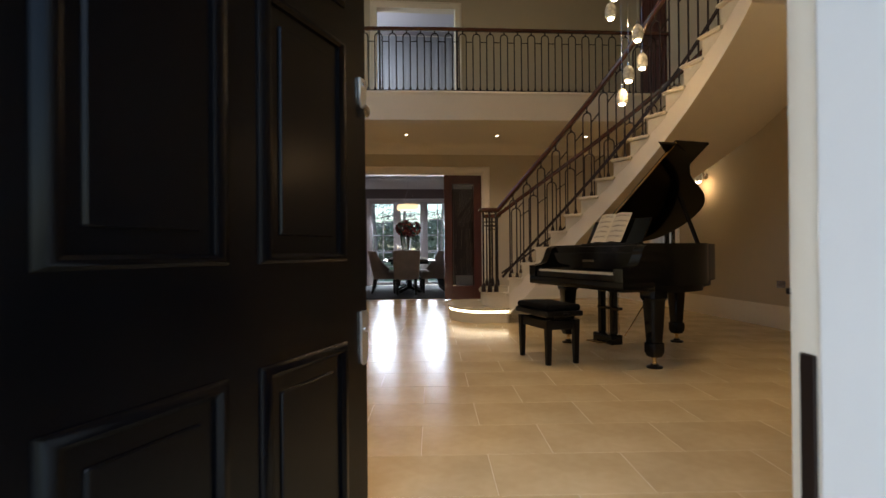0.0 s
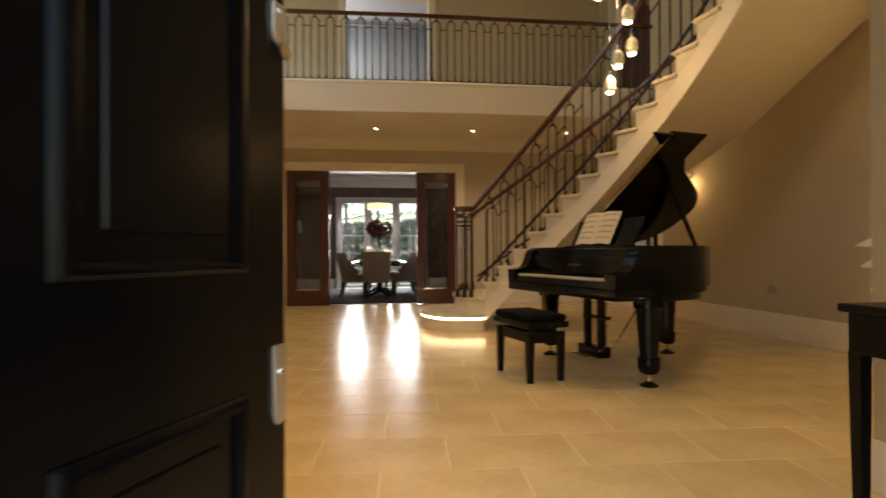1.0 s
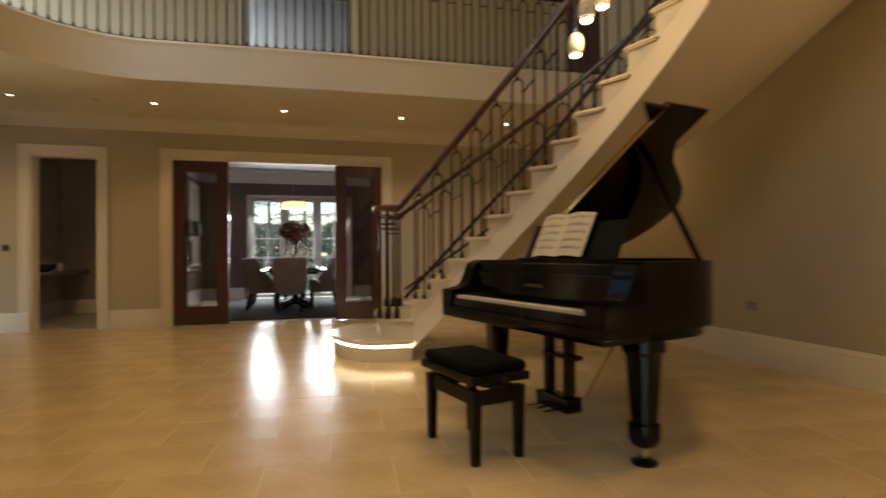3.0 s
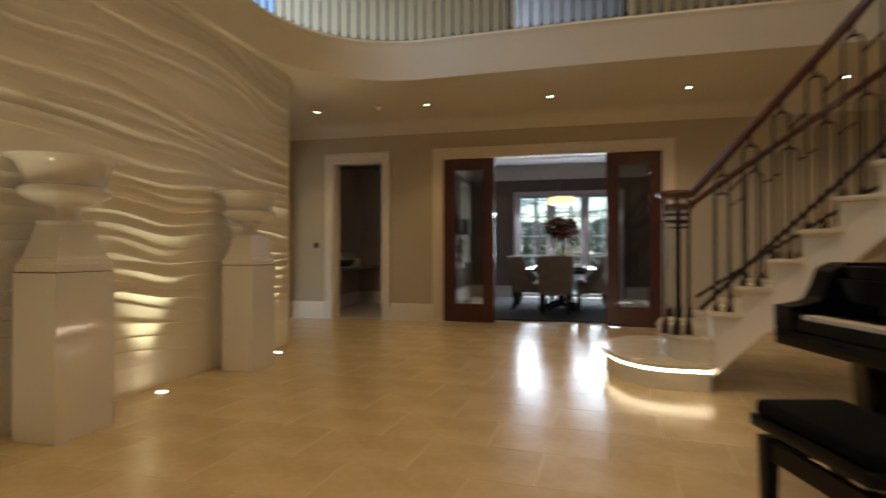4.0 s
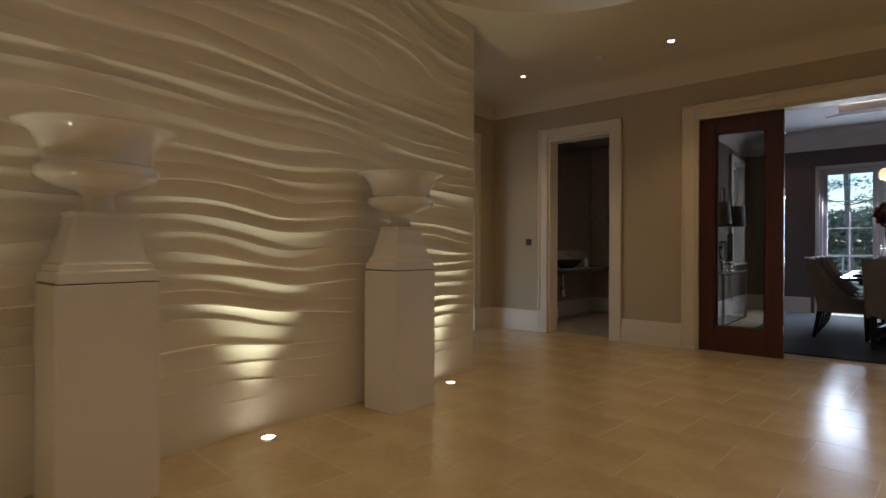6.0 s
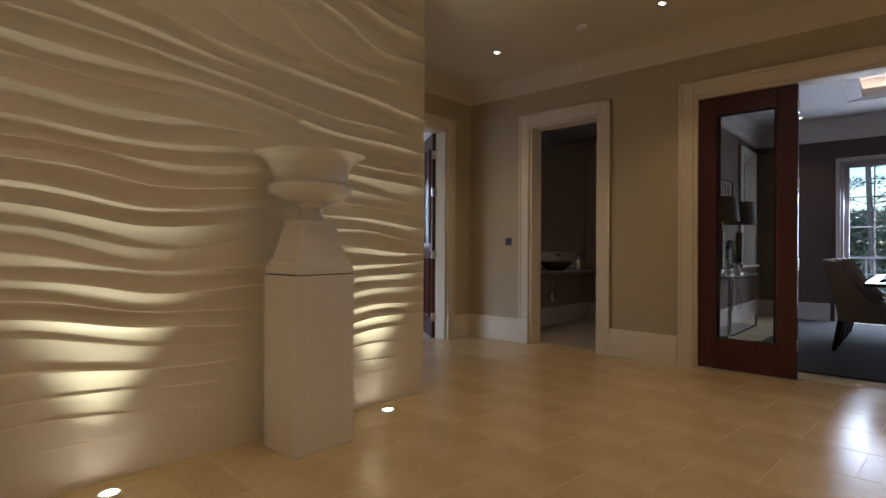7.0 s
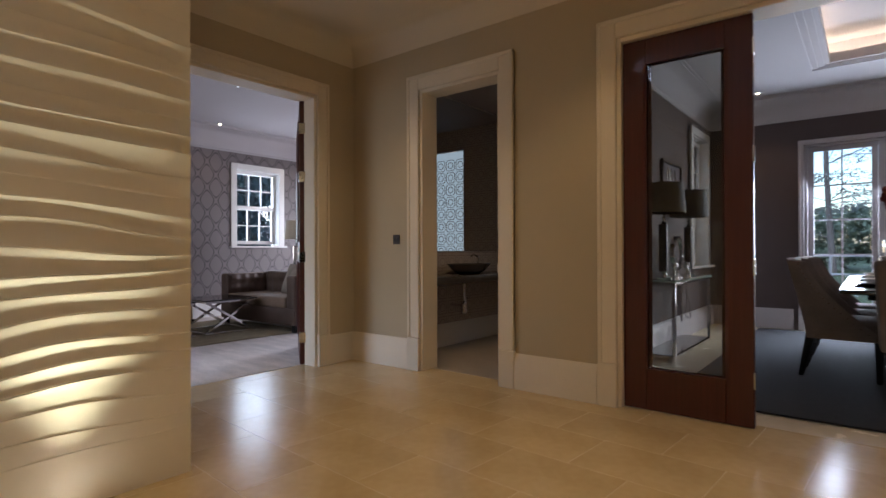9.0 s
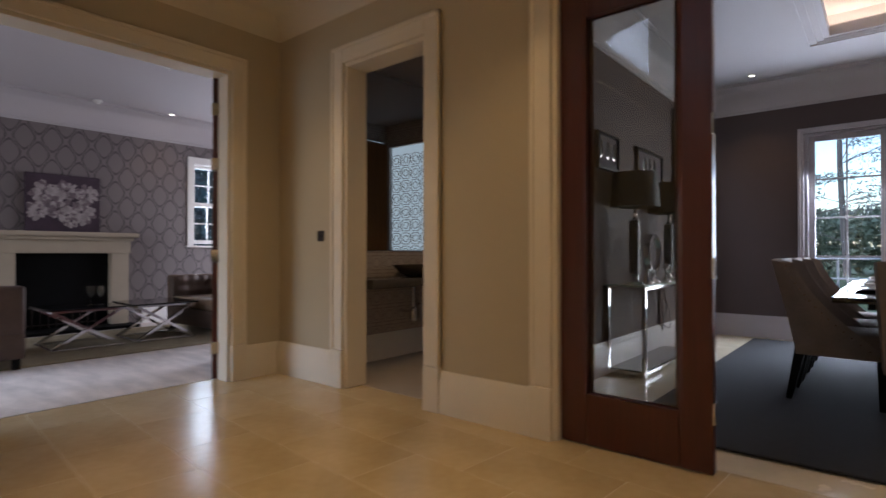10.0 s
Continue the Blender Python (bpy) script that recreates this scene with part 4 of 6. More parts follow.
def sheet_music():
    s = thing("sheet_music", (1.393, 4.723, 0), -76.7, "open booklet of printed sheet music on the piano desk", "sheet music")
    base = pose(-0.13, 0.474, 1.020, -26, 0, 0)
    for side in (-1, 1):
        bm = bmesh.new()
        n = 8
        g = []
        for i in range(n + 1):
            u = i / n
            x = side * 0.235 * u
            bow = -0.022 * math.sin(math.pi * min(1, u * 1.1)) - 0.004
            g.append([bm.verts.new(base @ Vector((x, bow + d, z))) for d, z in ((0, 0.0), (0, 0.30), (0.003, 0.30), (0.003, 0.0))])
        for a, b in zip(g, g[1:]):
            for k in range(4):
                bm.faces.new((a[k], b[k], b[(k + 1) % 4], a[(k + 1) % 4]))
        bm.faces.new(g[0])
        bm.faces.new(g[-1][::-1])
        bmesh.ops.recalc_face_normals(bm, faces=bm.faces[:])
        pg = part("page", bm, PAGE, s)
        ink = bmesh.new()
        rng = random.Random(side + 5)
        for row in range(5):
            zc = 0.262 - row * 0.053
            for i in range(24):
                u0, u1 = 0.1 + 0.8 * i / 24, 0.1 + 0.8 * (i + 1) / 24
                q = lambda u: -0.022 * math.sin(math.pi * min(1, u * 1.1)) - 0.0055
                for dz in (0.0, 0.007, 0.014):
                    vs = [base @ Vector((side * 0.235 * u, q(u), zc + dz + w)) for u, w in ((u0, -0.0008), (u1, -0.0008), (u1, 0.0008), (u0, 0.0008))]
                    ink.faces.new([ink.verts.new(v) for v in vs])
                if rng.random() < 0.8:
                    h = rng.uniform(0.003, 0.015)
                    um = (u0 + u1) / 2
                    vs = [base @ Vector((side * 0.235 * u, q(u) - 0.0003, zc + w)) for u, w in ((um, -0.002), (um + 0.014, -0.002), (um + 0.014, h), (um, h * 0.8))]
                    ink.faces.new([ink.verts.new(v) for v in vs])
        part("printed_music", ink, INK, pg, smooth=False)["kind"] = "stuff"


sheet_music()


def piano_stool():
    s = thing("piano_stool", (1.17, 4.64, 0), -76.7, "black wooden piano stool with a padded velvet top", "stool")
    for x in (-0.235, 0.235):
        for y in (-0.13, 0.13):
            bm = bmesh.new()
            for (z0, h0), (z1, h1) in (((0.0, 0.018), (0.37, 0.026)),):
                v = [bm.verts.new((x + a * h, y + b * h, z)) for z, h in ((z0, h0), (z1, h1)) for a, b in ((-1, -1), (1, -1), (1, 1), (-1, 1))]
                for k in range(4):
                    bm.faces.new((v[k], v[(k + 1) % 4], v[4 + (k + 1) % 4], v[4 + k]))
                bm.faces.new(v[3::-1])
                bm.faces.new(v[4:])
            part("leg", bm, EBONY, s)
    bm = bmesh.new()
    for y in (-0.13, 0.13):
        add_box(bm, (-0.21, y - 0.012, 0.29), (0.21, y + 0.012, 0.365), 0.004)
    for x in (-0.235, 0.235):
        add_box(bm, (x - 0.012, -0.105, 0.29), (x + 0.012, 0.105, 0.365), 0.004)
    part("apron", bm, EBONY, s)
    bm = bmesh.new()
    add_box(bm, (-0.20, -0.06, 0.365), (0.20, 0.06, 0.40), 0.004)
    part("lift_mechanism", bm, EBONY, s)
    part("seat_frame", box((-0.285, -0.175, 0.40), (0.285, 0.175, 0.445), 0.01, 2), EBONY, s)
    bm = box((-0.275, -0.165, 0.445), (0.275, 0.165, 0.50), 0.03, 4)
    part("cushion", bm, SEATPAD, s, "domed black velvet cushion")
    for x in (-0.297, 0.297):
        part("knob", lathe([(0.0, -0.012), (0.02, -0.012), (0.024, 0.0), (0.02, 0.012), (0.0, 0.012)], 16, (x, 0, 0.42)), EBONY, s)


piano_stool()


def console_table():
    c = thing("console_table", (1.75, 1.70, 0), 0, "black wooden console table against the lobby wall", "table")
    part("top", box((-0.195, -0.60, 0.745), (0.19, 0.57, 0.775), 0.008, 2), EBONY, c)
    bm = bmesh.new()
    add_box(bm, (-0.19, -0.56, 0.61), (-0.17, 0.53, 0.745), 0.003)
    add_box(bm, (0.15, -0.56, 0.61), (0.17, 0.53, 0.745), 0.003)
    add_box(bm, (-0.17, -0.56, 0.61), (0.15, -0.54, 0.745), 0.003)
    add_box(bm, (-0.17, 0.51, 0.61), (0.15, 0.53, 0.745), 0.003)
    part("apron", bm, EBONY, c)
    for x in (-0.160, 0.145):
        for y in (-0.545, 0.515):
            bm = bmesh.new()
            v = [bm.verts.new((x + a * h, y + b * h, z)) for z, h in ((0.0, 0.016), (0.615, 0.023)) for a, b in ((-1, -1), (1, -1), (1, 1), (-1, 1))]
            for k in range(4):
                bm.faces.new((v[k], v[(k + 1) % 4], v[4 + (k + 1) % 4], v[4 + k]))
            bm.faces.new(v[3::-1])
            bm.faces.new(v[4:])
            part("leg", bm, EBONY, c)


console_table()

# ---- pedestals and urns ----
GLOSSWHITE = mat("white lacquer", (0.84, 0.81, 0.79), 0.09, vary=0.03, scale=3, coat=1.0)


def pedestal(y):
    p = thing("pedestal", (-2.566, y, 0), 0, "square white lacquered pedestal by the carved wall", "pedestal", "white pedestals")
    part("column", box((-0.15, -0.19, 0.0), (0.15, 0.19, 0.932), 0.004, 2), GLOSSWHITE, p)
    part("shadow_gap", box((-0.146, -0.186, 0.932), (0.146, 0.186, 0.936)), EBONY, p, "thin dark joint under the urn")
    u = thing("urn", (-2.566, y, 0.936), 0, "white glazed urn on a stepped square foot", "urn", "white urns")
    bm = bmesh.new()
    prof = ((0.0, 0.185), (0.045, 0.185), (0.05, 0.172), (0.075, 0.170), (0.08, 0.158), (0.10, 0.152), (0.27, 0.108), (0.285, 0.115), (0.29, 0.118))
    rings = [[bm.verts.new((a * h * 0.80, b * h, z)) for a, b in ((-1, -1), (1, -1), (1, 1), (-1, 1))] for z, h in prof]
    for r, s in zip(rings, rings[1:]):
        for k in range(4):
            bm.faces.new((r[k], r[(k + 1) % 4], s[(k + 1) % 4], s[k]))
    bm.faces.new(rings[0][::-1])
    bm.faces.new(rings[-1])
    bmesh.ops.bevel(bm, geom=bm.edges[:], offset=0.003, segments=1, affect="EDGES")
    part("foot", bm, GLOSSWHITE, u)
    bowl = smooth_line([(0.075, 0.29), (0.06, 0.33), (0.075, 0.37), (0.15, 0.395), (0.215, 0.43), (0.228, 0.462), (0.222, 0.482), (0.200, 0.495), (0.205, 0.54), (0.225, 0.59), (0.252, 0.622), (0.288, 0.638), (0.293, 0.647), (0.245, 0.638), (0.19, 0.61), (0.15, 0.55), (0.0, 0.53)], 4)
    part("bowl", lathe([(q.x, q.y) for q in bowl], 48), GLOSSWHITE, u)


for _y in (5.16, 6.98, 3.33):
    pedestal(_y)

# ---- front door ----


def panel_leaf(w, h, t, panels, material, parent, name="leaf"):
    """Slab with raised and fielded panels on both faces; hinge edge at x = 0."""
    bm = bmesh.new()
    add_box(bm, (0, -t / 2, 0), (w, t / 2, h), 0.003)
    leaf = part(name, bm, material, parent)
    for x0, x1, z0, z1 in panels:
        for s in (-1, 1):
            b2 = bmesh.new()
            yy = s * t / 2
            # bolection moulding
            path = [(x0, yy, z0), (x1, yy, z0), (x1, yy, z1), (x0, yy, z1)]
            sec = [(-0.02, -0.002), (-0.02, 0.008), (-0.008, 0.016), (0.006, 0.014), (0.018, 0.004), (0.018, -0.002)]
            add_sweep(b2, path, sec, closed=True, up=(0, s, 0))
            add_box(b2, (x0 + 0.06, min(yy - s * 0.002, yy + s * 0.007), z0 + 0.06), (x1 - 0.06, max(yy - s * 0.002, yy + s * 0.007), z1 - 0.06), 0.005)
            part("panel", b2, material, leaf)
    return leaf


BRUSHED = mat("brushed steel", (0.72, 0.70, 0.68), 0.32, metal=0.9, vary=0.1, scale=30)


def front_door():
    w, h = 1.2, 2.4
    ang = math.degrees(math.atan2(0.906, 0.4226))
    d = thing("door_1", (-0.777, 0.813, 0.01), ang, "black gloss panelled front door standing open", "door", kind="structure")
    cols = ((0.157, 0.527), (0.673, 1.043))
    rows = ((0.16, 0.64), (0.92, 1.58), (1.72, 2.24))
    leaf = panel_leaf(w, h, 0.055, [(a, b, c, e) for a, b in cols for c, e in rows], BLACKDOOR, d)
    for z0, z1 in ((1.415, 1.515), (0.56, 0.74)):
        b2 = box((w - 0.001, -0.018, z0), (w + 0.003, 0.018, z1), 0.001)
        part("latch_plate", b2, CHROME, leaf, "chrome latch plate")
        b2 = bmesh.new()
        pts = [(w - 0.052, z1), (w - 0.006, z1), (w - 0.006, z0 + 0.03), (w - 0.014, z0 + 0.008), (w - 0.03, z0), (w - 0.045, z0 + 0.008), (w - 0.052, z0 + 0.03)]
        fr = [b2.verts.new((x, -0.036, z)) for x, z in pts]
        bk = [b2.verts.new((x, -0.027, z)) for x, z in pts]
        for q in range(7):
            b2.faces.new((fr[q], fr[(q + 1) % 7], bk[(q + 1) % 7], bk[q]))
        b2.faces.new(fr)
        b2.faces.new(bk[::-1])
        bmesh.ops.recalc_face_normals(b2, faces=b2.faces[:])
        bmesh.ops.bevel(b2, geom=b2.edges[:], offset=0.002, segments=2, affect="EDGES")
        es = part("escutcheon", b2, BRUSHED, leaf, "bright steel lock plate")
        b2 = lathe([(0.0, 0.0), (0.009, 0.0), (0.008, 0.006), (0.0, 0.007)], 14)
        bmesh.ops.transform(b2, matrix=pose(w - 0.029, -0.036, (z0 + z1) / 2 + 0.03, 90, 0, 0), verts=b2.verts[:])
        part("cylinder", b2, CHROME, es)
        if z0 > 1:
            b2 = lathe([(0.0, 0.0), (0.020, 0.0), (0.021, 0.003), (0.016, 0.007), (0.0, 0.008)], 20)
            bmesh.ops.transform(b2, matrix=pose(w - 0.016, -0.038, z0 - 0.006, 90, 0, 0), verts=b2.verts[:])
            part("keyhole_cover", b2, CHROME, es, "round swinging keyhole cover")
    return d


front_door()


def front_frame():
    bm = bmesh.new()
    add_box(bm, (0.445, 0.40, -0.02), (0.62, 0.768, 2.6), 0.006, 2)
    add_box(bm, (-0.92, 0.40, -0.02), (-0.77, 0.72, 2.6), 0.006, 2)
    add_box(bm, (-0.77, 0.40, 2.45), (0.47, 0.72, 2.6), 0.006, 2)
    structure("trim_entry", bm, WHITE, "white front door frame", "trim")
    bm = bmesh.new()
    add_box(bm, (0.458, 0.77, -0.01), (0.62, 0.838, 2.6), 0.004, 2)
    structure("trim_entry_inner", bm, CREAM, "cream inner lining of the front door frame", "trim")
    k = thing("strike_plate", label="dark metal strike plate in the door frame", category="strike plate")
    part("plate", box((0.453, 0.784, 0.40), (0.459, 0.814, 0.79), 0.002), IRON, k)


front_frame()

# ---- glazed dining doors ----


def glazed_leaf(x0, x1, label):
    d = thing("glazed_door", (x0, 10.53, 0.008), 0, label, "door", "glazed dining room doors")
    w, h, t = x1 - x0, 2.45, 0.05
    sw, tr, br = 0.15, 0.17, 0.27
    for a, b in ((0, sw), (w - sw, w)):
        part("stile", box((a, -t / 2, 0), (b, t / 2, h), 0.004), MAHOG, d)
    part("bottom_rail", box((sw, -t / 2, 0), (w - sw, t / 2, br), 0.004), MAHOG, d)
    part("top_rail", box((sw, -t / 2, h - tr), (w - sw, t / 2, h), 0.004), MAHOG, d)
    for s in (-1, 1):
        bm = bmesh.new()
        y = s * (t / 2 - 0.008)
        add_sweep(bm, [(sw, y, br), (w - sw, y, br), (w - sw, y, h - tr), (sw, y, h - tr)], [(-0.002, -0.006), (-0.002, 0.012), (0.012, 0.008), (0.02, -0.004)], closed=True, up=(0, s, 0))
        part("glazing_bead", bm, MAHOG, d)
    pane = part("pane", box((sw - 0.004, -0.003, br - 0.004), (w - sw + 0.004, 0.003, h - tr + 0.004)), GLASS, d, "clear glass pane")
    pane.visible_shadow = False
    return d


_gl = glazed_leaf(-1.57, -0.80, "mahogany door leaf with one tall glass pane and chrome hinges")
for _z in (0.28, 0.95, 1.62, 2.26):
    part("hinge", box((0.765, -0.028, _z - 0.05), (0.776, 0.02, _z + 0.05), 0.002), CHROME, _gl, "chrome hinge")
glazed_leaf(0.79, 1.53, "mahogany door leaf with one tall glass pane beside the stair")

# ---- pendants over the stair, wall lights ----
EGG = mat("crackled glass shade", (0.90, 0.86, 0.74), 0.12, vary=0.75, scale=26, bump=1.0, bump_scale=55, emit=((1.0, 0.74, 0.40), 0.06))
BULB = mat("hot bulb", (1, 0.9, 0.7), 0.5, vary=0, emit=((1.0, 0.82, 0.52), 12.0))


def egg_pendant(x, y, z):
    d = thing("pendant_light", (x, y, z), 0, "egg-shaped textured glass pendant light on a long wire", "pendant", "stairwell pendants")
    prof = smooth_line([(0.047, -0.066), (0.053, -0.042), (0.053, -0.01), (0.046, 0.028), (0.028, 0.056), (0.010, 0.068)], 4)
    pr = [(q.x, q.y) for q in prof]
    part("shade", lathe(pr + [(max(0.004, r - 0.006), zz) for r, zz in reversed(pr)], 28), EGG, d)
    part("bulb", lathe([(0.0, -0.100), (0.024, -0.098), (0.033, -0.09), (0.033, -0.082), (0.020, -0.072), (0.0, -0.07)], 20), BULB, d)
    part("cap", lathe([(0.010, 0.066), (0.013, 0.069), (0.011, 0.098), (0.004, 0.106)], 12), CHROME, d)
    part("wire", sweep([Vector((0, 0, 0.10)), Vector((0, 0, TOP - z))], circle(0.0018, 5)), CHROME, d)


PEND = ((2.08, 5.13, 2.47), (2.09, 5.0, 2.655), (2.30, 5.15, 2.835), (2.16, 4.95, 3.03), (1.96, 5.10, 3.30), (2.05, 5.22, 3.55), (2.25, 5.02, 3.8))
for _p in PEND:
    egg_pendant(*_p)
for _p in PEND[1::3]:
    lamp("pendant_glow", "POINT", (_p[0], _p[1], _p[2] - 0.13), PENDW, WARM, size=0.03)


def wall_light(y, z):
    d = thing("wall_light", (4.40, y, z), 0, "chrome wall light with an egg-shaped glass shade", "wall light", "stair wall lights")
    part("backplate", lathe([(0.0, 0.0), (0.05, 0.0), (0.045, 0.018), (0.0, 0.02)], 24), CHROME, d)
    d.children[-1].matrix_local = pose(0, 0, 0, 0, -90, 0)
    part("arm", sweep(smooth_line([(-0.015, 0, 0), (-0.05, 0, 0.08), (-0.09, 0, 0.17), (-0.13, 0, 0.15), (-0.14, 0, 0.09)], 5), circle(0.006, 8), up=(0, 1, 0)), CHROME, d)
    prof = smooth_line([(0.055, -0.075), (0.063, -0.04), (0.062, 0.0), (0.050, 0.045), (0.028, 0.075), (0.012, 0.085)], 4)
    part("shade", lathe([(q.x, q.y) for q in prof], 28, (-0.14, 0, 0)), EGG, d)
    part("bulb", lathe([(0.0, -0.105), (0.022, -0.10), (0.036, -0.085), (0.038, -0.07), (0.02, -0.055), (0.0, -0.05)], 20, (-0.14, 0, 0)), BULB, d)
    lamp("wall_light_glow", "POINT", (4.26, y, z - 0.14), SCON, WARM, size=0.03)


wall_light(4.13, 2.2)
wall_light(7.5, 2.02)


SILVERPLATE = mat("dull silver plate", (0.50, 0.47, 0.43), 0.22, metal=1.0, vary=0.2, scale=20)


def socket(x, y, z, turn, label, name="socket"):
    d = thing(name, (x, y, z), turn, label, name.replace("_", " "))
    part("plate", box((-0.075 if name == "socket" else -0.043, -0.006, -0.043), (0.075 if name == "socket" else 0.043, 0.0, 0.043), 0.003, 2), IRON if name == "light_switch" else SILVERPLATE, d)
    for a in ((-0.036, 0.036) if name == "socket" else (-0.018, 0.018)):
        part("rocker", box((a - 0.012, -0.010, -0.015), (a + 0.012, -0.006, 0.015), 0.002), EBONY, d)


socket(-3.655, 10.468, 1.165, 0, "small chrome switch plate on the greige wall", "light_switch")
socket(4.398, 6.02, 0.524, 90, "chrome double socket low on the stair wall")


def smoke_alarm(x, y, z):
    d = thing("smoke_alarm", (x, y, z), 0, "round white ceiling smoke alarm", "smoke alarm", "smoke alarms")
    part("body", lathe([(0.0, -0.05), (0.025, -0.05), (0.03, -0.035), (0.052, -0.03), (0.056, 0.0), (0.0, 0.0)], 28), WHITE, d)


smoke_alarm(-2.30, 9.62, H1)
smoke_alarm(-6.12, 10.33, H1)
smoke_alarm(-8.22, 10.30, H1)

# ---- dining room things ----
LINEN = mat("taupe velvet upholstery", (0.25, 0.20, 0.17), 0.85, vary=0.25, scale=7, bump=0.35, bump_scale=220)
TABLETOP = mat("black glass table top", (0.012, 0.012, 0.014), 0.06, vary=0.2, scale=3)
BLOOM = mat("dark red petals", (0.20, 0.018, 0.015), 0.7, vary=0.6, scale=14)
BLOOM2 = mat("burnt orange petals", (0.40, 0.10, 0.02), 0.7, vary=0.5, scale=14)
LEAF = mat("dark leaves", (0.035, 0.055, 0.02), 0.6, vary=0.5, scale=9)
SILVER = mat("silvered glass", (0.45, 0.42, 0.38), 0.15, metal=0.8, vary=0.3, scale=8)
BLACKSHADE = mat("black silk lampshade", (0.005, 0.005, 0.005), 0.7, vary=0.2, scale=20)
PALESHADE = mat("cream linen lampshade", (0.62, 0.55, 0.44), 0.8, vary=0.08, scale=20)
CHINA = mat("white china", (0.75, 0.73, 0.70), 0.2, vary=0.02, scale=5)
CANVAS = mat("dark painted canvas", (0.055, 0.03, 0.05), 0.7, vary=0.5, scale=5)
PETALW = mat("white painted blossom", (0.46, 0.40, 0.40), 0.7, vary=0.6, scale=14)
PETALD = mat("mauve painted petal", (0.20, 0.15, 0.17), 0.7, vary=0.5, scale=14)


def dining_chair():
    c = thing("dining_chair", (0, 0, 0), 0, "taupe velvet dining chair with sloping studded wings", "chair", "dining chairs")
    # local: faces +y; back at -y
    part("seat", box((-0.25, -0.22, 0.36), (0.25, 0.27, 0.50), 0.035, 3), LINEN, c)
    bm = bmesh.new()
    rows = []
    for i in range(9):
        u = i / 8
        z = 0.34 + 0.65 * u
        lean = -0.25 - 0.13 * u ** 1.2
        row = []
        for j in range(13):
            q = -1 + 2 * j / 12
            wing = max(0.0, abs(q) - 0.66) / 0.34
            x = math.copysign(min(1.0, abs(q) / 0.70), q) * (0.275 + 0.03 * u)
            y = lean + wing * (0.08 + 0.40 * (1 - u) ** 1.8)
            row.append((x, y, z - 0.03 * abs(q) ** 3 * u))
        rows.append(row)
    front = [[bm.verts.new((x * 0.93, y + 0.055, z)) for x, y, z in r] for r in rows]
    back = [[bm.verts.new(p) for p in r] for r in rows]
    for g, flip in ((front, False), (back, True)):
        for a, b in zip(g, g[1:]):
            for k in range(12):
                f = (a[k], a[k + 1], b[k + 1], b[k])
                bm.faces.new(f[::-1] if not flip else f)
    rim = lambda g: g[0] + [r[-1] for r in g[1:]] + g[-1][-2::-1] + [r[0] for r in g[-2:0:-1]]
    fa, ba = rim(front), rim(back)
    for k in range(len(fa)):
        k2 = (k + 1) % len(fa)
        bm.faces.new((fa[k], fa[k2], ba[k2], ba[k]))
    bmesh.ops.recalc_face_normals(bm, faces=bm.faces[:])
    part("backrest", bm, LINEN, c)
    studs = bmesh.new()
    for s in (0, -1):
        for r0, r1 in zip(rows, rows[1:]):
            for t in (0.25, 0.75):
                p = [a + (b - a) * t for a, b in zip(r0[s], r1[s])]
                bmesh.ops.create_icosphere(studs, subdivisions=1, radius=0.006, matrix=Matrix.Translation(p))
    part("stud_trim", studs, BRASS, c, "row of brass studs")["kind"] = "stuff"
    buttons = bmesh.new()
    for j in range(4):
        for i in range(4 - j % 2):
            u = 0.40 + 0.15 * j
            p = (-0.165 + 0.11 * (i + 0.5 * (j % 2)), -0.25 - 0.13 * u ** 1.2 - 0.001, 0.34 + 0.65 * u)
            bmesh.ops.create_icosphere(buttons, subdivisions=1, radius=0.011, matrix=Matrix.Translation(p) @ Matrix.Diagonal((1, 0.5, 1, 1)))
    part("back_buttons", buttons, LINEN, c)["kind"] = "stuff"
    for x, y, k in ((-0.21, 0.22, 0.0), (0.21, 0.22, 0.0), (-0.20, -0.22, -0.07), (0.20, -0.22, -0.07)):
        bm = bmesh.new()
        v = [bm.verts.new((x + a * h, y + b * h + d, z)) for z, h, d in ((0.0, 0.018, k), (0.37, 0.032, 0)) for a, b in ((-1, -1), (1, -1), (1, 1), (-1, 1))]
        for q in range(4):
            bm.faces.new((v[q], v[(q + 1) % 4], v[4 + (q + 1) % 4], v[4 + q]))
        bm.faces.new(v[3::-1])
        bm.faces.new(v[4:])
        part("leg", bm, EBONY, c)
    return c


_c = dining_chair()
_c.matrix_world = pose(0.06, 11.98, 0, 0, 0, 0)
for _x, _y, _a in ((-0.43, 12.45, -90), (-0.43, 13.10, -90), (-0.43, 13.75, -90), (0.68, 12.45, 90), (0.68, 13.10, 90), (0.68, 13.75, 90), (0.12, 14.32, 180)):
    copy_thing(_c, pose(_x, _y, 0, 0, 0, _a))


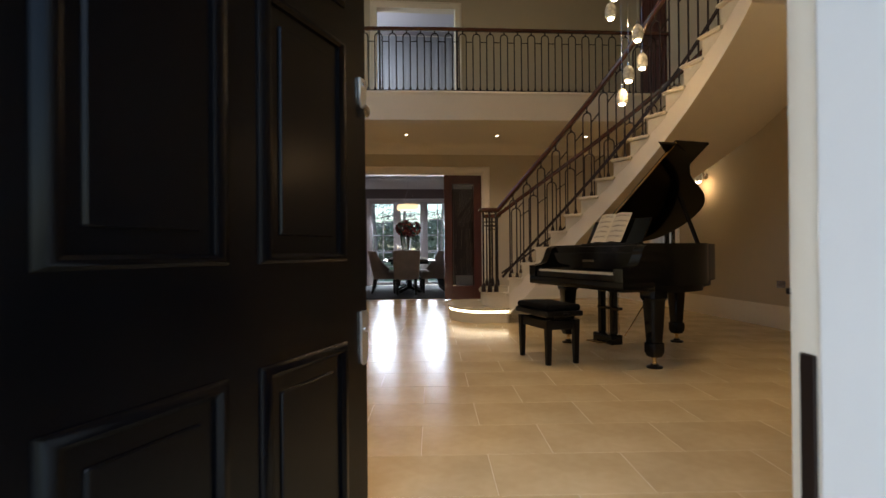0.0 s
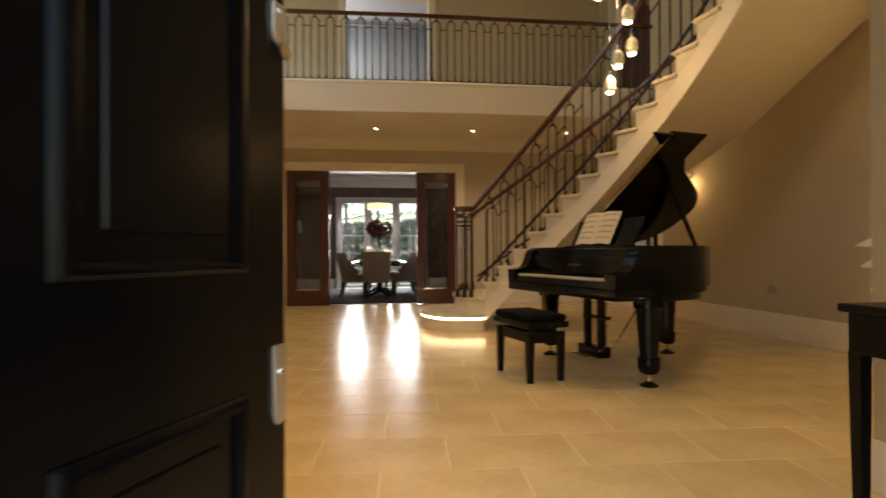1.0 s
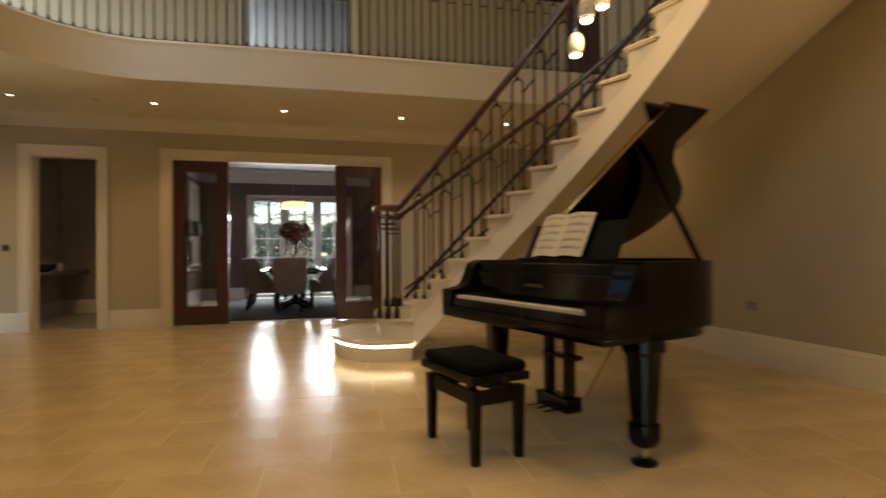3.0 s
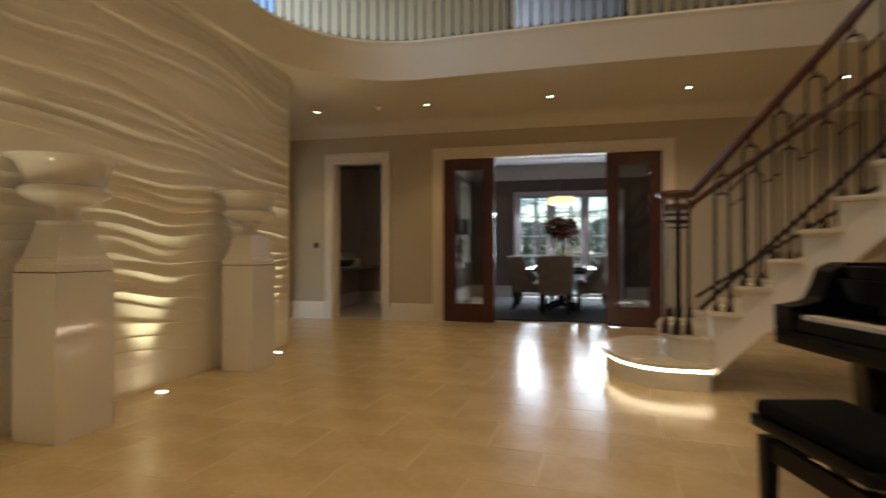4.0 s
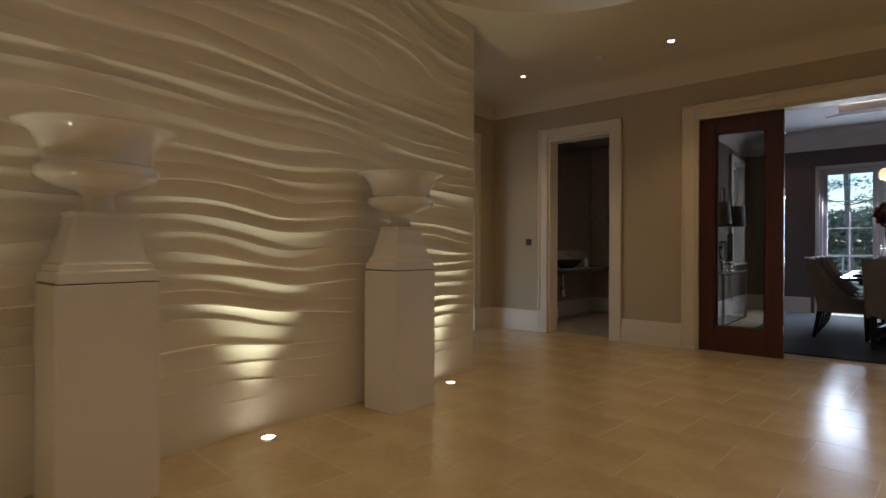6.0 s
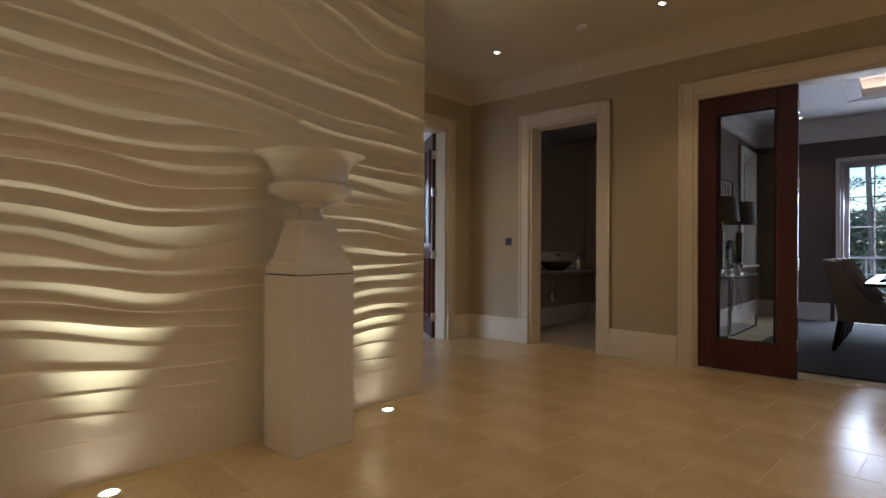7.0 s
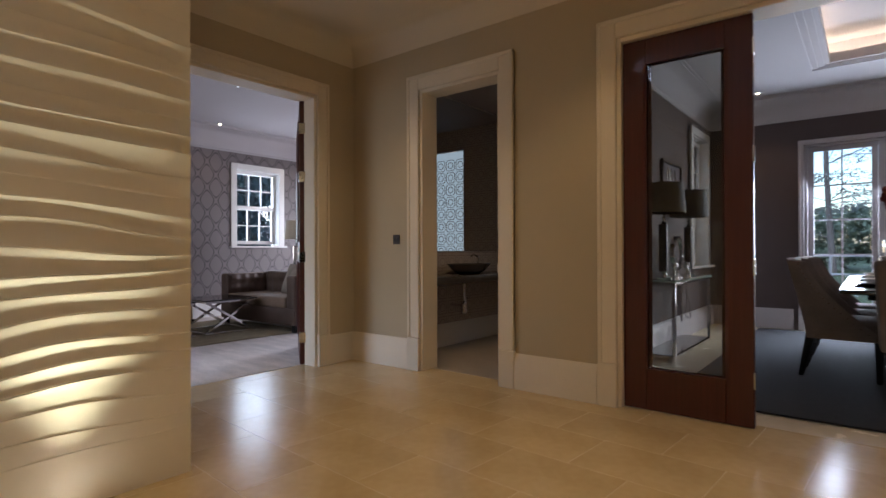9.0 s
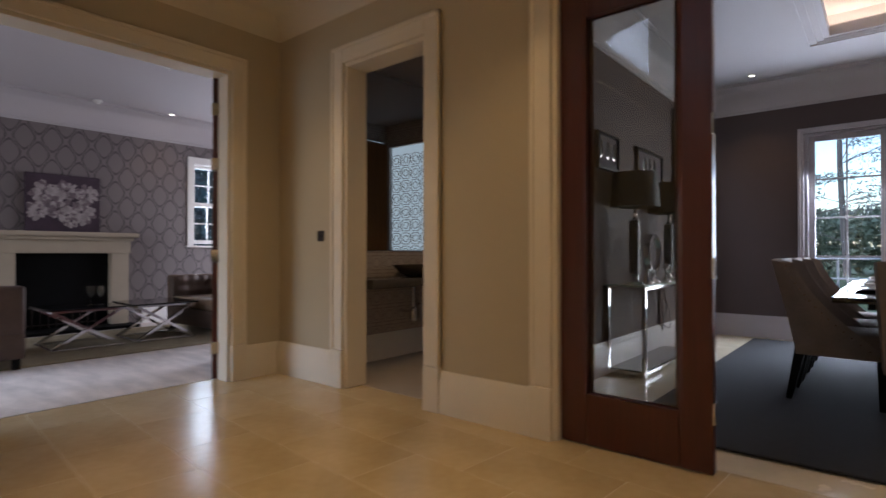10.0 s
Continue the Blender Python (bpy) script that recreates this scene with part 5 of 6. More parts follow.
def dining_table():
    t = thing("dining_table", (0.14, 13.3, 0), 0, "black dining table on a double pedestal with polished feet", "table")
    part("tabletop", box((-0.58, -1.58, 0.735), (0.56, 0.85, 0.77), 0.006, 2), TABLETOP, t)
    part("apron", box((-0.42, -1.3, 0.68), (0.42, 0.65, 0.735), 0.004), EBONY, t)
    for y in (-0.78, 0.35):
        part("pedestal", lathe([(0.10, 0.10), (0.085, 0.14), (0.06, 0.22), (0.075, 0.40), (0.06, 0.58), (0.12, 0.68)], 24, (0, y, 0)), EBONY, t)
        for k in range(4):
            q = math.pi / 4 + k * math.pi / 2
            d = Vector((math.cos(q), math.sin(q), 0))
            o = Vector((0, y, 0))
            leg = part("foot", sweep([o + Vector((0, 0, 0.16)), o + d * 0.15 + Vector((0, 0, 0.10)), o + d * 0.38 + Vector((0, 0, 0.035))], [(-0.03, -0.03), (0.03, -0.03), (0.03, 0.03), (-0.03, 0.03)]), EBONY, t)
            part("foot_cap", box((o.x + d.x * 0.38 - 0.04, o.y + d.y * 0.38 - 0.04, 0.0), (o.x + d.x * 0.38 + 0.04, o.y + d.y * 0.38 + 0.04, 0.06), 0.006), CHROME, leg, "polished metal foot cap")


dining_table()


def place_setting(x, y, a):
    d = thing("place_setting", (x, y, 0.771), a, "stacked white plates on a dark table", "plates", "place settings")
    part("charger", lathe([(0.0, 0.0), (0.11, 0.0), (0.15, 0.012), (0.152, 0.015), (0.11, 0.006), (0.0, 0.005)], 28), SILVER, d)
    part("plate", lathe([(0.0, 0.007), (0.08, 0.008), (0.125, 0.022), (0.125, 0.025), (0.08, 0.012), (0.0, 0.011)], 28), CHINA, d)
    part("bowl", lathe([(0.0, 0.014), (0.04, 0.014), (0.075, 0.05), (0.078, 0.052), (0.045, 0.02), (0.0, 0.018)], 24), CHINA, d)


for _x, _y in ((0.10, 11.93), (-0.24, 12.45), (-0.24, 13.10), (-0.24, 13.75), (0.46, 12.45), (0.46, 13.10), (0.46, 13.75)):
    place_setting(_x, _y, 0)


def flower_vase():
    v = thing("flower_vase", (0.14, 13.25, 0.771), 0, "tall fluted silver vase crowned with dark red flowers", "vase")
    prof = smooth_line([(0.085, 0.0), (0.075, 0.02), (0.03, 0.06), (0.022, 0.12), (0.028, 0.30), (0.055, 0.48), (0.10, 0.60)], 5)
    part("vase", lathe([(q.x, q.y) for q in prof] + [(0.085, 0.60), (0.045, 0.48), (0.0, 0.45)], 28), SILVER, v)
    rng = random.Random(11)
    for name, material, n, s, label in (("bloom", BLOOM, 90, 0.055, "dense ball of dark red blooms"), ("orange_bloom", BLOOM2, 26, 0.045, ""), ("foliage", LEAF, 70, 0.05, "")):
        bm = bmesh.new()
        for _ in range(n):
            d = Vector((rng.gauss(0, 1), rng.gauss(0, 1), rng.gauss(0, 0.8))).normalized()
            p = Vector((d.x * 0.27, d.y * 0.27, 0.76 + d.z * 0.17)) * 1.0
            r = s * rng.uniform(0.6, 1.1)
            for k in range(7):
                e = Vector((rng.gauss(0, 1), rng.gauss(0, 1), rng.gauss(0, 1))).normalized()
                f = e.cross(d).normalized() * r * 0.55
                g = (d * 0.6 + e * 0.8).normalized() * r
                q = [p - f * 0.4, p + f * 0.4, p + g + f * 0.7, p + g * 1.2, p + g - f * 0.7]
                bm.faces.new([bm.verts.new(x) for x in q])
        part(name, bm, material, v, label, smooth=False)["kind"] = "stuff"
    bm = bmesh.new()
    for _ in range(22):
        q = rng.uniform(0, 6.28)
        r = rng.uniform(0.15, 0.27)
        L = rng.uniform(0.2, 0.42)
        a = Vector((r * math.cos(q), r * math.sin(q), 0.68))
        add_sweep(bm, [a, a + Vector((0.02 * math.cos(q), 0.02 * math.sin(q), -L * 0.5)), a + Vector((0.01, 0.01, -L))], circle(0.006, 5))
    part("trailing_greenery", bm, LEAF, v)


flower_vase()


def dining_pendant():
    d = thing("dining_pendant", (0.14, 13.35, 2.08), 0, "wide glowing pendant of overlapping shell discs over the dining table", "pendant")
    part("core", lathe([(0.0, -0.055), (0.12, -0.05), (0.20, -0.02), (0.215, 0.0), (0.20, 0.025), (0.0, 0.03)], 32), PENDGLOW, d)
    rng = random.Random(6)
    discs = bmesh.new()
    for r, z, n, tilt, size in ((0.255, 0.025, 24, 62, 0.048), (0.262, -0.015, 24, 78, 0.048), (0.235, -0.05, 22, 50, 0.046), (0.17, -0.072, 16, 25, 0.046), (0.09, -0.082, 9, 10, 0.045)):
        for k in range(n):
            q = 360 * k / n + rng.uniform(-3, 3)
            m = pose(0, 0, z, 0, 0, q) @ pose(r, 0, 0, 0, tilt + rng.uniform(-9, 9), 0)
            bmesh.ops.create_cone(discs, cap_ends=True, segments=12, radius1=size, radius2=size * 0.94, depth=0.003, matrix=m)
    part("shell_discs", discs, SHELL, d, "overlapping pearly shell discs")["kind"] = "stuff"
    part("top_ring", sweep([(0.245 * math.cos(k * math.pi / 16), 0.245 * math.sin(k * math.pi / 16), 0.055) for k in range(32)], circle(0.006, 6), closed=True), CHROME, d)
    for k in range(3):
        q = k * 2.094
        part("wire", sweep([Vector((0.245 * math.cos(q), 0.245 * math.sin(q), 0.055)), Vector((0, 0, 0.45))], circle(0.002, 5)), CHROME, d)
    part("stem", sweep([Vector((0, 0, 0.45)), Vector((0, 0, H1 + 0.28 - 2.08))], circle(0.004, 6)), CHROME, d)


SHELL = mat("pearly lit shell", (0.82, 0.74, 0.60), 0.35, vary=0.25, scale=14, emit=((1.0, 0.72, 0.40), 1.1))
PENDGLOW = mat("glowing pleated glass", (0.9, 0.8, 0.6), 0.4, vary=0.3, scale=18, emit=((1.0, 0.66, 0.30), 3.0))
dining_pendant()


def rug(name, lo, hi, material, label):
    bm = box((*lo, 0.001), (*hi, 0.016), 0.006, 2)
    return tagged(part(name, bm, material), label, "rug")


rug("rug", (-1.42, 10.90), (1.75, 15.1), RUG, "dark charcoal rug under the dining table")


def mirrored_console():
    c = thing("mirrored_console", (-1.88, 12.95, 0), 0, "slim chrome console table with a glass top", "table")
    y0, y1, x0, x1 = -0.70, 0.70, -0.15, 0.16
    for y in (y0, y1):
        for x in (x0, x1):
            part("leg", box((x - 0.016, y - 0.016, 0.0), (x + 0.016, y + 0.016, 0.745), 0.002), CHROME, c)
    for z in (0.03, 0.735):
        bm = bmesh.new()
        for x in (x0, x1):
            add_box(bm, (x - 0.012, y0 + 0.016, z - 0.012), (x + 0.012, y1 - 0.016, z + 0.012))
        for y in (y0, y1):
            add_box(bm, (x0 + 0.016, y - 0.012, z - 0.012), (x1 - 0.016, y + 0.012, z + 0.012))
        part("rail", bm, CHROME, c)
    part("shelf", box((x0, y0, 0.044), (x1, y1, 0.052), 0.002), TABLETOP, c)
    part("glass_top", box((x0 - 0.03, y0 - 0.03, 0.748), (x1 + 0.03, y1 + 0.03, 0.765), 0.003), GREENGLASS, c)
    w = thing("cable", (-1.86, 13.0, 0), 0, "loose black lamp cable hanging behind the console", "cable")
    part("cord", sweep(smooth_line([(0, 0.2, 0.72), (0.01, 0.22, 0.5), (0.02, 0.1, 0.36), (0.03, 0.25, 0.30), (0.02, 0.32, 0.36), (0, 0.28, 0.55), (-0.1, 0.3, 0.6)], 6), circle(0.004, 5)), EBONY, w)


GREENGLASS = mat("pale green glass edge", (0.35, 0.46, 0.40), 0.05, vary=0.1, scale=4)
mirrored_console()


def table_lamp(x, y, z, shade, shade_r, h, label, body):
    d = thing("table_lamp", (x, y, z), 0, label, "lamp", "table lamps")
    part("foot", lathe([(0.0, 0.0), (0.07, 0.0), (0.072, 0.015), (0.03, 0.03), (0.022, 0.06), (0.03, 0.08)], 24), CHROME, d)
    part("column", box((-0.04, -0.04, 0.08), (0.04, 0.04, 0.08 + h * 0.55), 0.008, 2), body, d)
    part("neck", lathe([(0.03, 0.0), (0.012, 0.03), (0.02, 0.06), (0.008, 0.08), (0.008, h * 0.3)], 16, (0, 0, 0.08 + h * 0.55)), CHROME, d)
    z0 = 0.08 + h * 0.68
    r2 = shade_r * 0.88
    part("shade", lathe([(shade_r, z0), (r2, z0 + 0.30), (r2 - 0.004, z0 + 0.30), (shade_r - 0.004, z0)], 36), shade, d)


table_lamp(-1.88, 12.48, 0.765, BLACKSHADE, 0.21, 0.86, "table lamp with a black drum shade", EBONY)
table_lamp(-1.88, 13.42, 0.765, BLACKSHADE, 0.21, 0.86, "table lamp with a black drum shade", EBONY)


def ring_ornament():
    d = thing("ring_ornament", (-1.88, 12.95, 0.765), 0, "round silver ring ornament on a small stand", "ornament")
    part("stand", lathe([(0.0, 0.0), (0.06, 0.0), (0.05, 0.02), (0.015, 0.05), (0.012, 0.09)], 20), CHROME, d)
    ring = [(0, 0.17 * math.cos(2 * math.pi * k / 40), 0.26 + 0.17 * math.sin(2 * math.pi * k / 40)) for k in range(40)]
    part("ring", sweep(ring, [(-0.014, -0.02), (0.014, -0.02), (0.014, 0.02), (-0.014, 0.02)], closed=True, up=(1, 0, 0)), CHROME, d)
    part("inner_ring", sweep([(0, y * 0.55, 0.26 + (z - 0.26) * 0.55) for _, y, z in ring], circle(0.006, 6), closed=True, up=(1, 0, 0)), CHROME, d)
    for y in (-0.26, 0.24):
        g = thing("candle_holder", (-1.84, 12.95 + y, 0.765), 0, "small polished candle holder", "candle holder", "candle holders")
        part("holder", lathe([(0.0, 0.0), (0.05, 0.0), (0.045, 0.012), (0.01, 0.03), (0.01, 0.10), (0.035, 0.12), (0.035, 0.16), (0.0, 0.16)], 20), CHROME, g)


ring_ornament()


def wall_art(x, y0, y1, z0, z1, label, facing=1):
    d = thing("wall_art", (x, (y0 + y1) / 2, z0), 0, label, "picture", "framed pictures")
    h, w = z1 - z0, y1 - y0
    bm = bmesh.new()
    for a, b, c, e in ((-w / 2, -w / 2 + 0.03, 0, h), (w / 2 - 0.03, w / 2, 0, h), (-w / 2 + 0.03, w / 2 - 0.03, 0, 0.03), (-w / 2 + 0.03, w / 2 - 0.03, h - 0.03, h)):
        add_box(bm, (0.0, a, c), (0.03 * facing, b, e), 0.003)
    part("frame", bm, EBONY, d)
    part("print", box((0.0, -w / 2 + 0.03, 0.03), (0.012 * facing, w / 2 - 0.03, h - 0.03)), CANVAS, d)
    bm = bmesh.new()
    for k in range(3):
        bmesh.ops.create_icosphere(bm, subdivisions=2, radius=0.06, matrix=Matrix.Translation((0.012, -0.14 + 0.14 * k, h * 0.55)) @ Matrix.Diagonal((0.05, 0.8, 1.3, 1)))
    part("pale_shapes", bm, SILVER, d)


wall_art(-2.048, 12.95, 13.70, 1.74, 2.06, "dark framed picture with pale shapes")
wall_art(-2.048, 12.05, 12.50, 1.74, 2.06, "dark framed picture with pale shapes")

# ---- windows ----


def glazed_light(parent, x0, x1, z0, z1, cols, rows, y=0.0, sw=0.055, axis="x", bar=0.018, paint=WHITE):
    """One sash in the local x-z plane with glazing bars; axis y swaps the run."""
    def B(lo, hi, bev=0.003):
        if axis == "y":
            lo, hi = (lo[1], lo[0], lo[2]), (hi[1], hi[0], hi[2])
        return box(lo, hi, bev)
    t = 0.022
    sash = part("window_frame", B((x0, y - t, z0), (x0 + sw, y + t, z1)), paint, parent)
    part("window_frame", B((x1 - sw, y - t, z0), (x1, y + t, z1)), paint, parent)
    part("window_frame", B((x0 + sw, y - t, z0), (x1 - sw, y + t, z0 + sw * 1.2)), paint, parent)
    part("window_frame", B((x0 + sw, y - t, z1 - sw), (x1 - sw, y + t, z1)), paint, parent)
    a0, a1, b0, b1 = x0 + sw, x1 - sw, z0 + sw * 1.2, z1 - sw
    for c in range(1, cols):
        xc = a0 + (a1 - a0) * c / cols
        part("glazing_bar", B((xc - bar / 2, y - 0.014, b0), (xc + bar / 2, y + 0.014, b1), 0.002), paint, parent)
    for r in range(1, rows):
        zc = b0 + (b1 - b0) * r / rows
        part("glazing_bar", B((a0, y - 0.013, zc - bar / 2), (a1, y + 0.013, zc + bar / 2), 0.002), paint, parent)
    pane = part("pane", B((a0 - 0.003, y - 0.002, b0 - 0.003), (a1 + 0.003, y + 0.002, b1 + 0.003), 0), WINGLASS, parent)
    pane.visible_shadow = False


def dining_windows():
    w = thing("window_1", (0, 15.42, 0), 0, "white glazed garden doors with small panes", "window", kind="structure")
    x0, x1, top = -0.93, 1.42, 2.42
    bm = bmesh.new()
    add_box(bm, (x0, -0.10, 0), (x0 + 0.035, 0.10, top), 0.003)
    add_box(bm, (x1 - 0.035, -0.10, 0), (x1, 0.10, top), 0.003)
    add_box(bm, (x0 + 0.035, -0.10, top - 0.02), (x1 - 0.035, 0.10, top), 0.003)
    for xm in (-0.13, 0.64):
        add_box(bm, (xm - 0.045, -0.06, 0), (xm + 0.04, 0.06, top - 0.02), 0.003)
    part("window_frame", bm, DINETRIM, w)
    for a, b in ((x0 + 0.037, -0.177), (-0.088, 0.593), (0.682, x1 - 0.037)):
        glazed_light(w, a, b, 0.02, top - 0.022, 2, 5, 0.0, 0.062, paint=DINETRIM)
    h = part("handle", box((-0.145, -0.11, 1.02), (-0.12, -0.06, 1.16), 0.004), CHROME, w, "chrome lever handle")
    part("lever", box((-0.145, -0.115, 1.09), (0.0, -0.095, 1.11), 0.004), CHROME, h)
    casing_y(x0, x1, top, 15.30, -1, 0.06, "trim_window", DINETRIM)


dining_windows()


def side_window(name, x, y0, y1, z0, z1, cols, rows, label, face):
    """Sash window in a wall along y; face +1: the room lies towards +x."""
    w = thing(name, (x, 0, 0), 0, label, "window", kind="structure")
    zm = (z0 + z1) / 2
    glazed_light(w, y0 + 0.02, y1 - 0.02, zm - 0.02, z1 - 0.02, cols, rows // 2, 0.02 * face, 0.05, "y")
    glazed_light(w, y0 + 0.02, y1 - 0.02, z0 + 0.03, zm + 0.02, cols, rows - rows // 2, -0.03 * face, 0.05, "y")
    bm = bmesh.new()
    f = 0.13 * face
    lo, hi = min(f, f + 0.025 * face), max(f, f + 0.025 * face)
    for a, b in ((y0 - 0.09, y0 + 0.01), (y1 - 0.01, y1 + 0.09)):
        add_box(bm, (lo, a, z0), (hi, b, z1 + 0.09), 0.004)
    add_box(bm, (lo, y0 + 0.01, z1 - 0.01), (hi, y1 - 0.01, z1 + 0.09), 0.004)
    part("casing", bm, WHITE, w)
    part("window_sill", box((min(-0.05, f + 0.07 * face), y0 - 0.12, z0 - 0.03), (max(-0.05, f + 0.07 * face) if face > 0 else 0.05, y1 + 0.12, z0), 0.006, 2), WHITE, w)
    bm = bmesh.new()
    for a, b in ((y0, y0 + 0.018), (y1 - 0.018, y1)):
        add_box(bm, (min(-0.10 * face, f), a, z0), (max(-0.10 * face, f), b, z1))
    add_box(bm, (min(-0.10 * face, f), y0 + 0.018, z1 - 0.018), (max(-0.10 * face, f), y1 - 0.018, z1))
    part("lining", bm, WHITE, w)


side_window("window_2", -8.75, 11.75, 12.60, 1.15, 2.46, 3, 4, "white sash window in the papered wall", 1)
side_window("window_3", -2.16, 14.2, 15.0, 0.85, 2.55, 3, 4, "narrow white sash window", 1)
side_window("window_4", 4.52, 8.35, 9.15, 0.95, 2.3, 3, 4, "white sash window behind the stair", -1)

# ---- lounge things ----
LEATHER = mat("brown buttoned velvet", (0.125, 0.080, 0.060), 0.55, vary=0.3, scale=6, bump=0.15, bump_scale=90)
SEATVELVET = mat("fawn velvet seat", (0.26, 0.18, 0.125), 0.7, vary=0.25, scale=6, bump=0.15, bump_scale=120)
CUSHION = mat("pale patterned cushion", (0.42, 0.36, 0.30), 0.85, vary=0.45, scale=16)
LIMESTONE = mat("pale limestone surround", (0.44, 0.37, 0.28), 0.5, vary=0.1, scale=5)
SOOT = mat("black firebox", (0.005, 0.005, 0.005), 0.8, spec=0.1, vary=0.3, scale=8)
BEIGERUG = mat("beige rug", (0.40, 0.34, 0.22), 0.95, vary=0.3, scale=10, bump=0.6, bump_scale=220)


def tuft(bm, x0, x1, z0, z1, y, nx, nz, face):
    """Button-tufted face as a heightfield of diamonds, in the x-z plane at y."""
    mx, mz = nx * 6, nz * 6
    g = []
    for i in range(mx + 1):
        row = []
        for j in range(mz + 1):
            u, v = i / 6, j / 6
            h = 0.5 + 0.25 * (math.cos(2 * math.pi * (u + v) / 2 * 1.0) * math.cos(2 * math.pi * (u - v) / 2 * 1.0) * -2)
            row.append(bm.verts.new((x0 + (x1 - x0) * i / mx, y + face * 0.03 * h, z0 + (z1 - z0) * j / mz)))
        g.append(row)
    for a, b in zip(g, g[1:]):
        for k in range(mz):
            bm.faces.new((a[k], b[k], b[k + 1], a[k + 1]))


def sofa(x, y, turn, w, label, cushions=True):
    s = thing("sofa", (x, y, 0), turn, label, "sofa", "lounge seating")
    d = 0.86
    part("base", box((-w / 2, -d / 2, 0.10), (w / 2, d / 2, 0.32), 0.02, 2), LEATHER, s)
    for a in (-1, 1):
        part("arm", box((a * w / 2 - (0.17 if a > 0 else 0), -d / 2, 0.30), (a * w / 2 + (0.17 if a < 0 else 0), d / 2, 0.74), 0.035, 3), LEATHER, s)
    part("backrest", box((-w / 2 + 0.17, d / 2 - 0.2, 0.30), (w / 2 - 0.17, d / 2, 0.76), 0.035, 3), LEATHER, s)
    bm = bmesh.new()
    tuft(bm, -w / 2 + 0.18, w / 2 - 0.18, 0.46, 0.74, d / 2 - 0.21, max(4, int(w * 6)), 2, -1)
    part("tufted_face", bm, LEATHER, s, "deep buttoned back")
    bm = bmesh.new()
    tuft(bm, -d / 2 + 0.06, d / 2 - 0.22, 0.46, 0.73, w / 2 - 0.18, 4, 2, -1)
    bmesh.ops.transform(bm, matrix=Matrix.Rotation(radians(90), 4, "Z"), verts=bm.verts[:])
    part("tufted_arm", bm, LEATHER, s, "deep buttoned inside of the arm")
    n = 2 if w > 1.3 else 1
    cw = (w - 0.34) / n
    for k in range(n):
        part("seat_cushion", box((-w / 2 + 0.17 + k * cw + 0.004, -d / 2 - 0.01, 0.32), (-w / 2 + 0.17 + (k + 1) * cw - 0.004, d / 2 - 0.2, 0.46), 0.03, 3), SEATVELVET, s)
    for a in (-1, 1):
        for b in (-1, 1):
            part("foot", box((a * (w / 2 - 0.06) - 0.03, b * (d / 2 - 0.06) - 0.03, 0.0), (a * (w / 2 - 0.06) + 0.03, b * (d / 2 - 0.06) + 0.03, 0.10), 0.004), EBONY, s)
    return s


def throw_cushion(x, y, z, m, label):
    bm = bmesh.new()
    bmesh.ops.create_cube(bm, size=1)
    bmesh.ops.subdivide_edges(bm, edges=bm.edges[:], cuts=6, use_grid_fill=True)
    for v in bm.verts:
        r = max(abs(v.co.x), abs(v.co.z)) * 2
        puff = 0.09 * (1 - r ** 3) + 0.012
        v.co = Vector((v.co.x * 0.44, v.co.y * 2 * puff, v.co.z * 0.44))
    bmesh.ops.transform(bm, matrix=Matrix.Translation((x, y, z)) @ m, verts=bm.verts[:])
    return tagged(part("cushion", bm, CUSHION), label, "cushion", "sofa cushions")


sofa(-6.85, 11.42, 3, 1.65, "brown buttoned velvet sofa with paler seat cushions")
throw_cushion(-6.62, 11.50, 0.64, pose(0, 0, 0, -18, 8, 0), "pale patterned cushion leaning on the sofa back")
throw_cushion(-6.25, 11.48, 0.64, pose(0, 0, 0, -18, -6, 0), "pale patterned cushion leaning on the sofa back")
sofa(-6.62, 8.65, 180, 1.2, "brown velvet armchair by the fireplace", True)


def side_table(x, y):
    t = thing("side_table", (x, y, 0.004), 0, "small dark side table beside the sofa", "table")
    part("top", lathe([(0.0, 0.56), (0.24, 0.56), (0.25, 0.57), (0.25, 0.59), (0.0, 0.59)], 28), EBONY, t)
    part("stem", lathe([(0.16, 0.0), (0.15, 0.02), (0.03, 0.05), (0.025, 0.50), (0.06, 0.56)], 20), EBONY, t)


side_table(-7.63, 12.25)
table_lamp(-7.63, 12.25, 0.594, PALESHADE, 0.19, 0.86, "glass table lamp with a cream drum shade", GLASS)


def fireplace():
    f = thing("fireplace", (-8.62, 10.02, 0), 0, "pale limestone fireplace with a black firebox", "fireplace")
    for s in (-1, 1):
        part("leg", box((0.0, s * 0.64 - 0.11, 0.0), (0.16, s * 0.64 + 0.11, 1.03), 0.006, 2), LIMESTONE, f)
    part("frieze", box((0.0, -0.77, 1.03), (0.17, 0.77, 1.20), 0.006, 2), LIMESTONE, f)
    part("moulding", box((0.0, -0.80, 1.20), (0.21, 0.80, 1.25), 0.012, 2), LIMESTONE, f)
    part("mantel_shelf", box((0.0, -0.85, 1.25), (0.26, 0.85, 1.31), 0.01, 2), LIMESTONE, f)
    part("firebox", box((0.0, -0.53, 0.0), (0.03, 0.53, 1.03)), SOOT, f)
    part("hearth", box((0.0, -0.80, 0.004), (0.45, 0.80, 0.045), 0.006), SOOT, f)
    g = bmesh.new()
    for k in range(9):
        add_rod(g, (0.10, -0.35 + k * 0.0875, 0.06), (0.10, -0.35 + k * 0.0875, 0.32), 0.008)
    for z in (0.10, 0.32):
        add_rod(g, (0.10, -0.40, z), (0.10, 0.40, z), 0.010)
    part("grate", g, IRON, f)
    return f


fireplace()


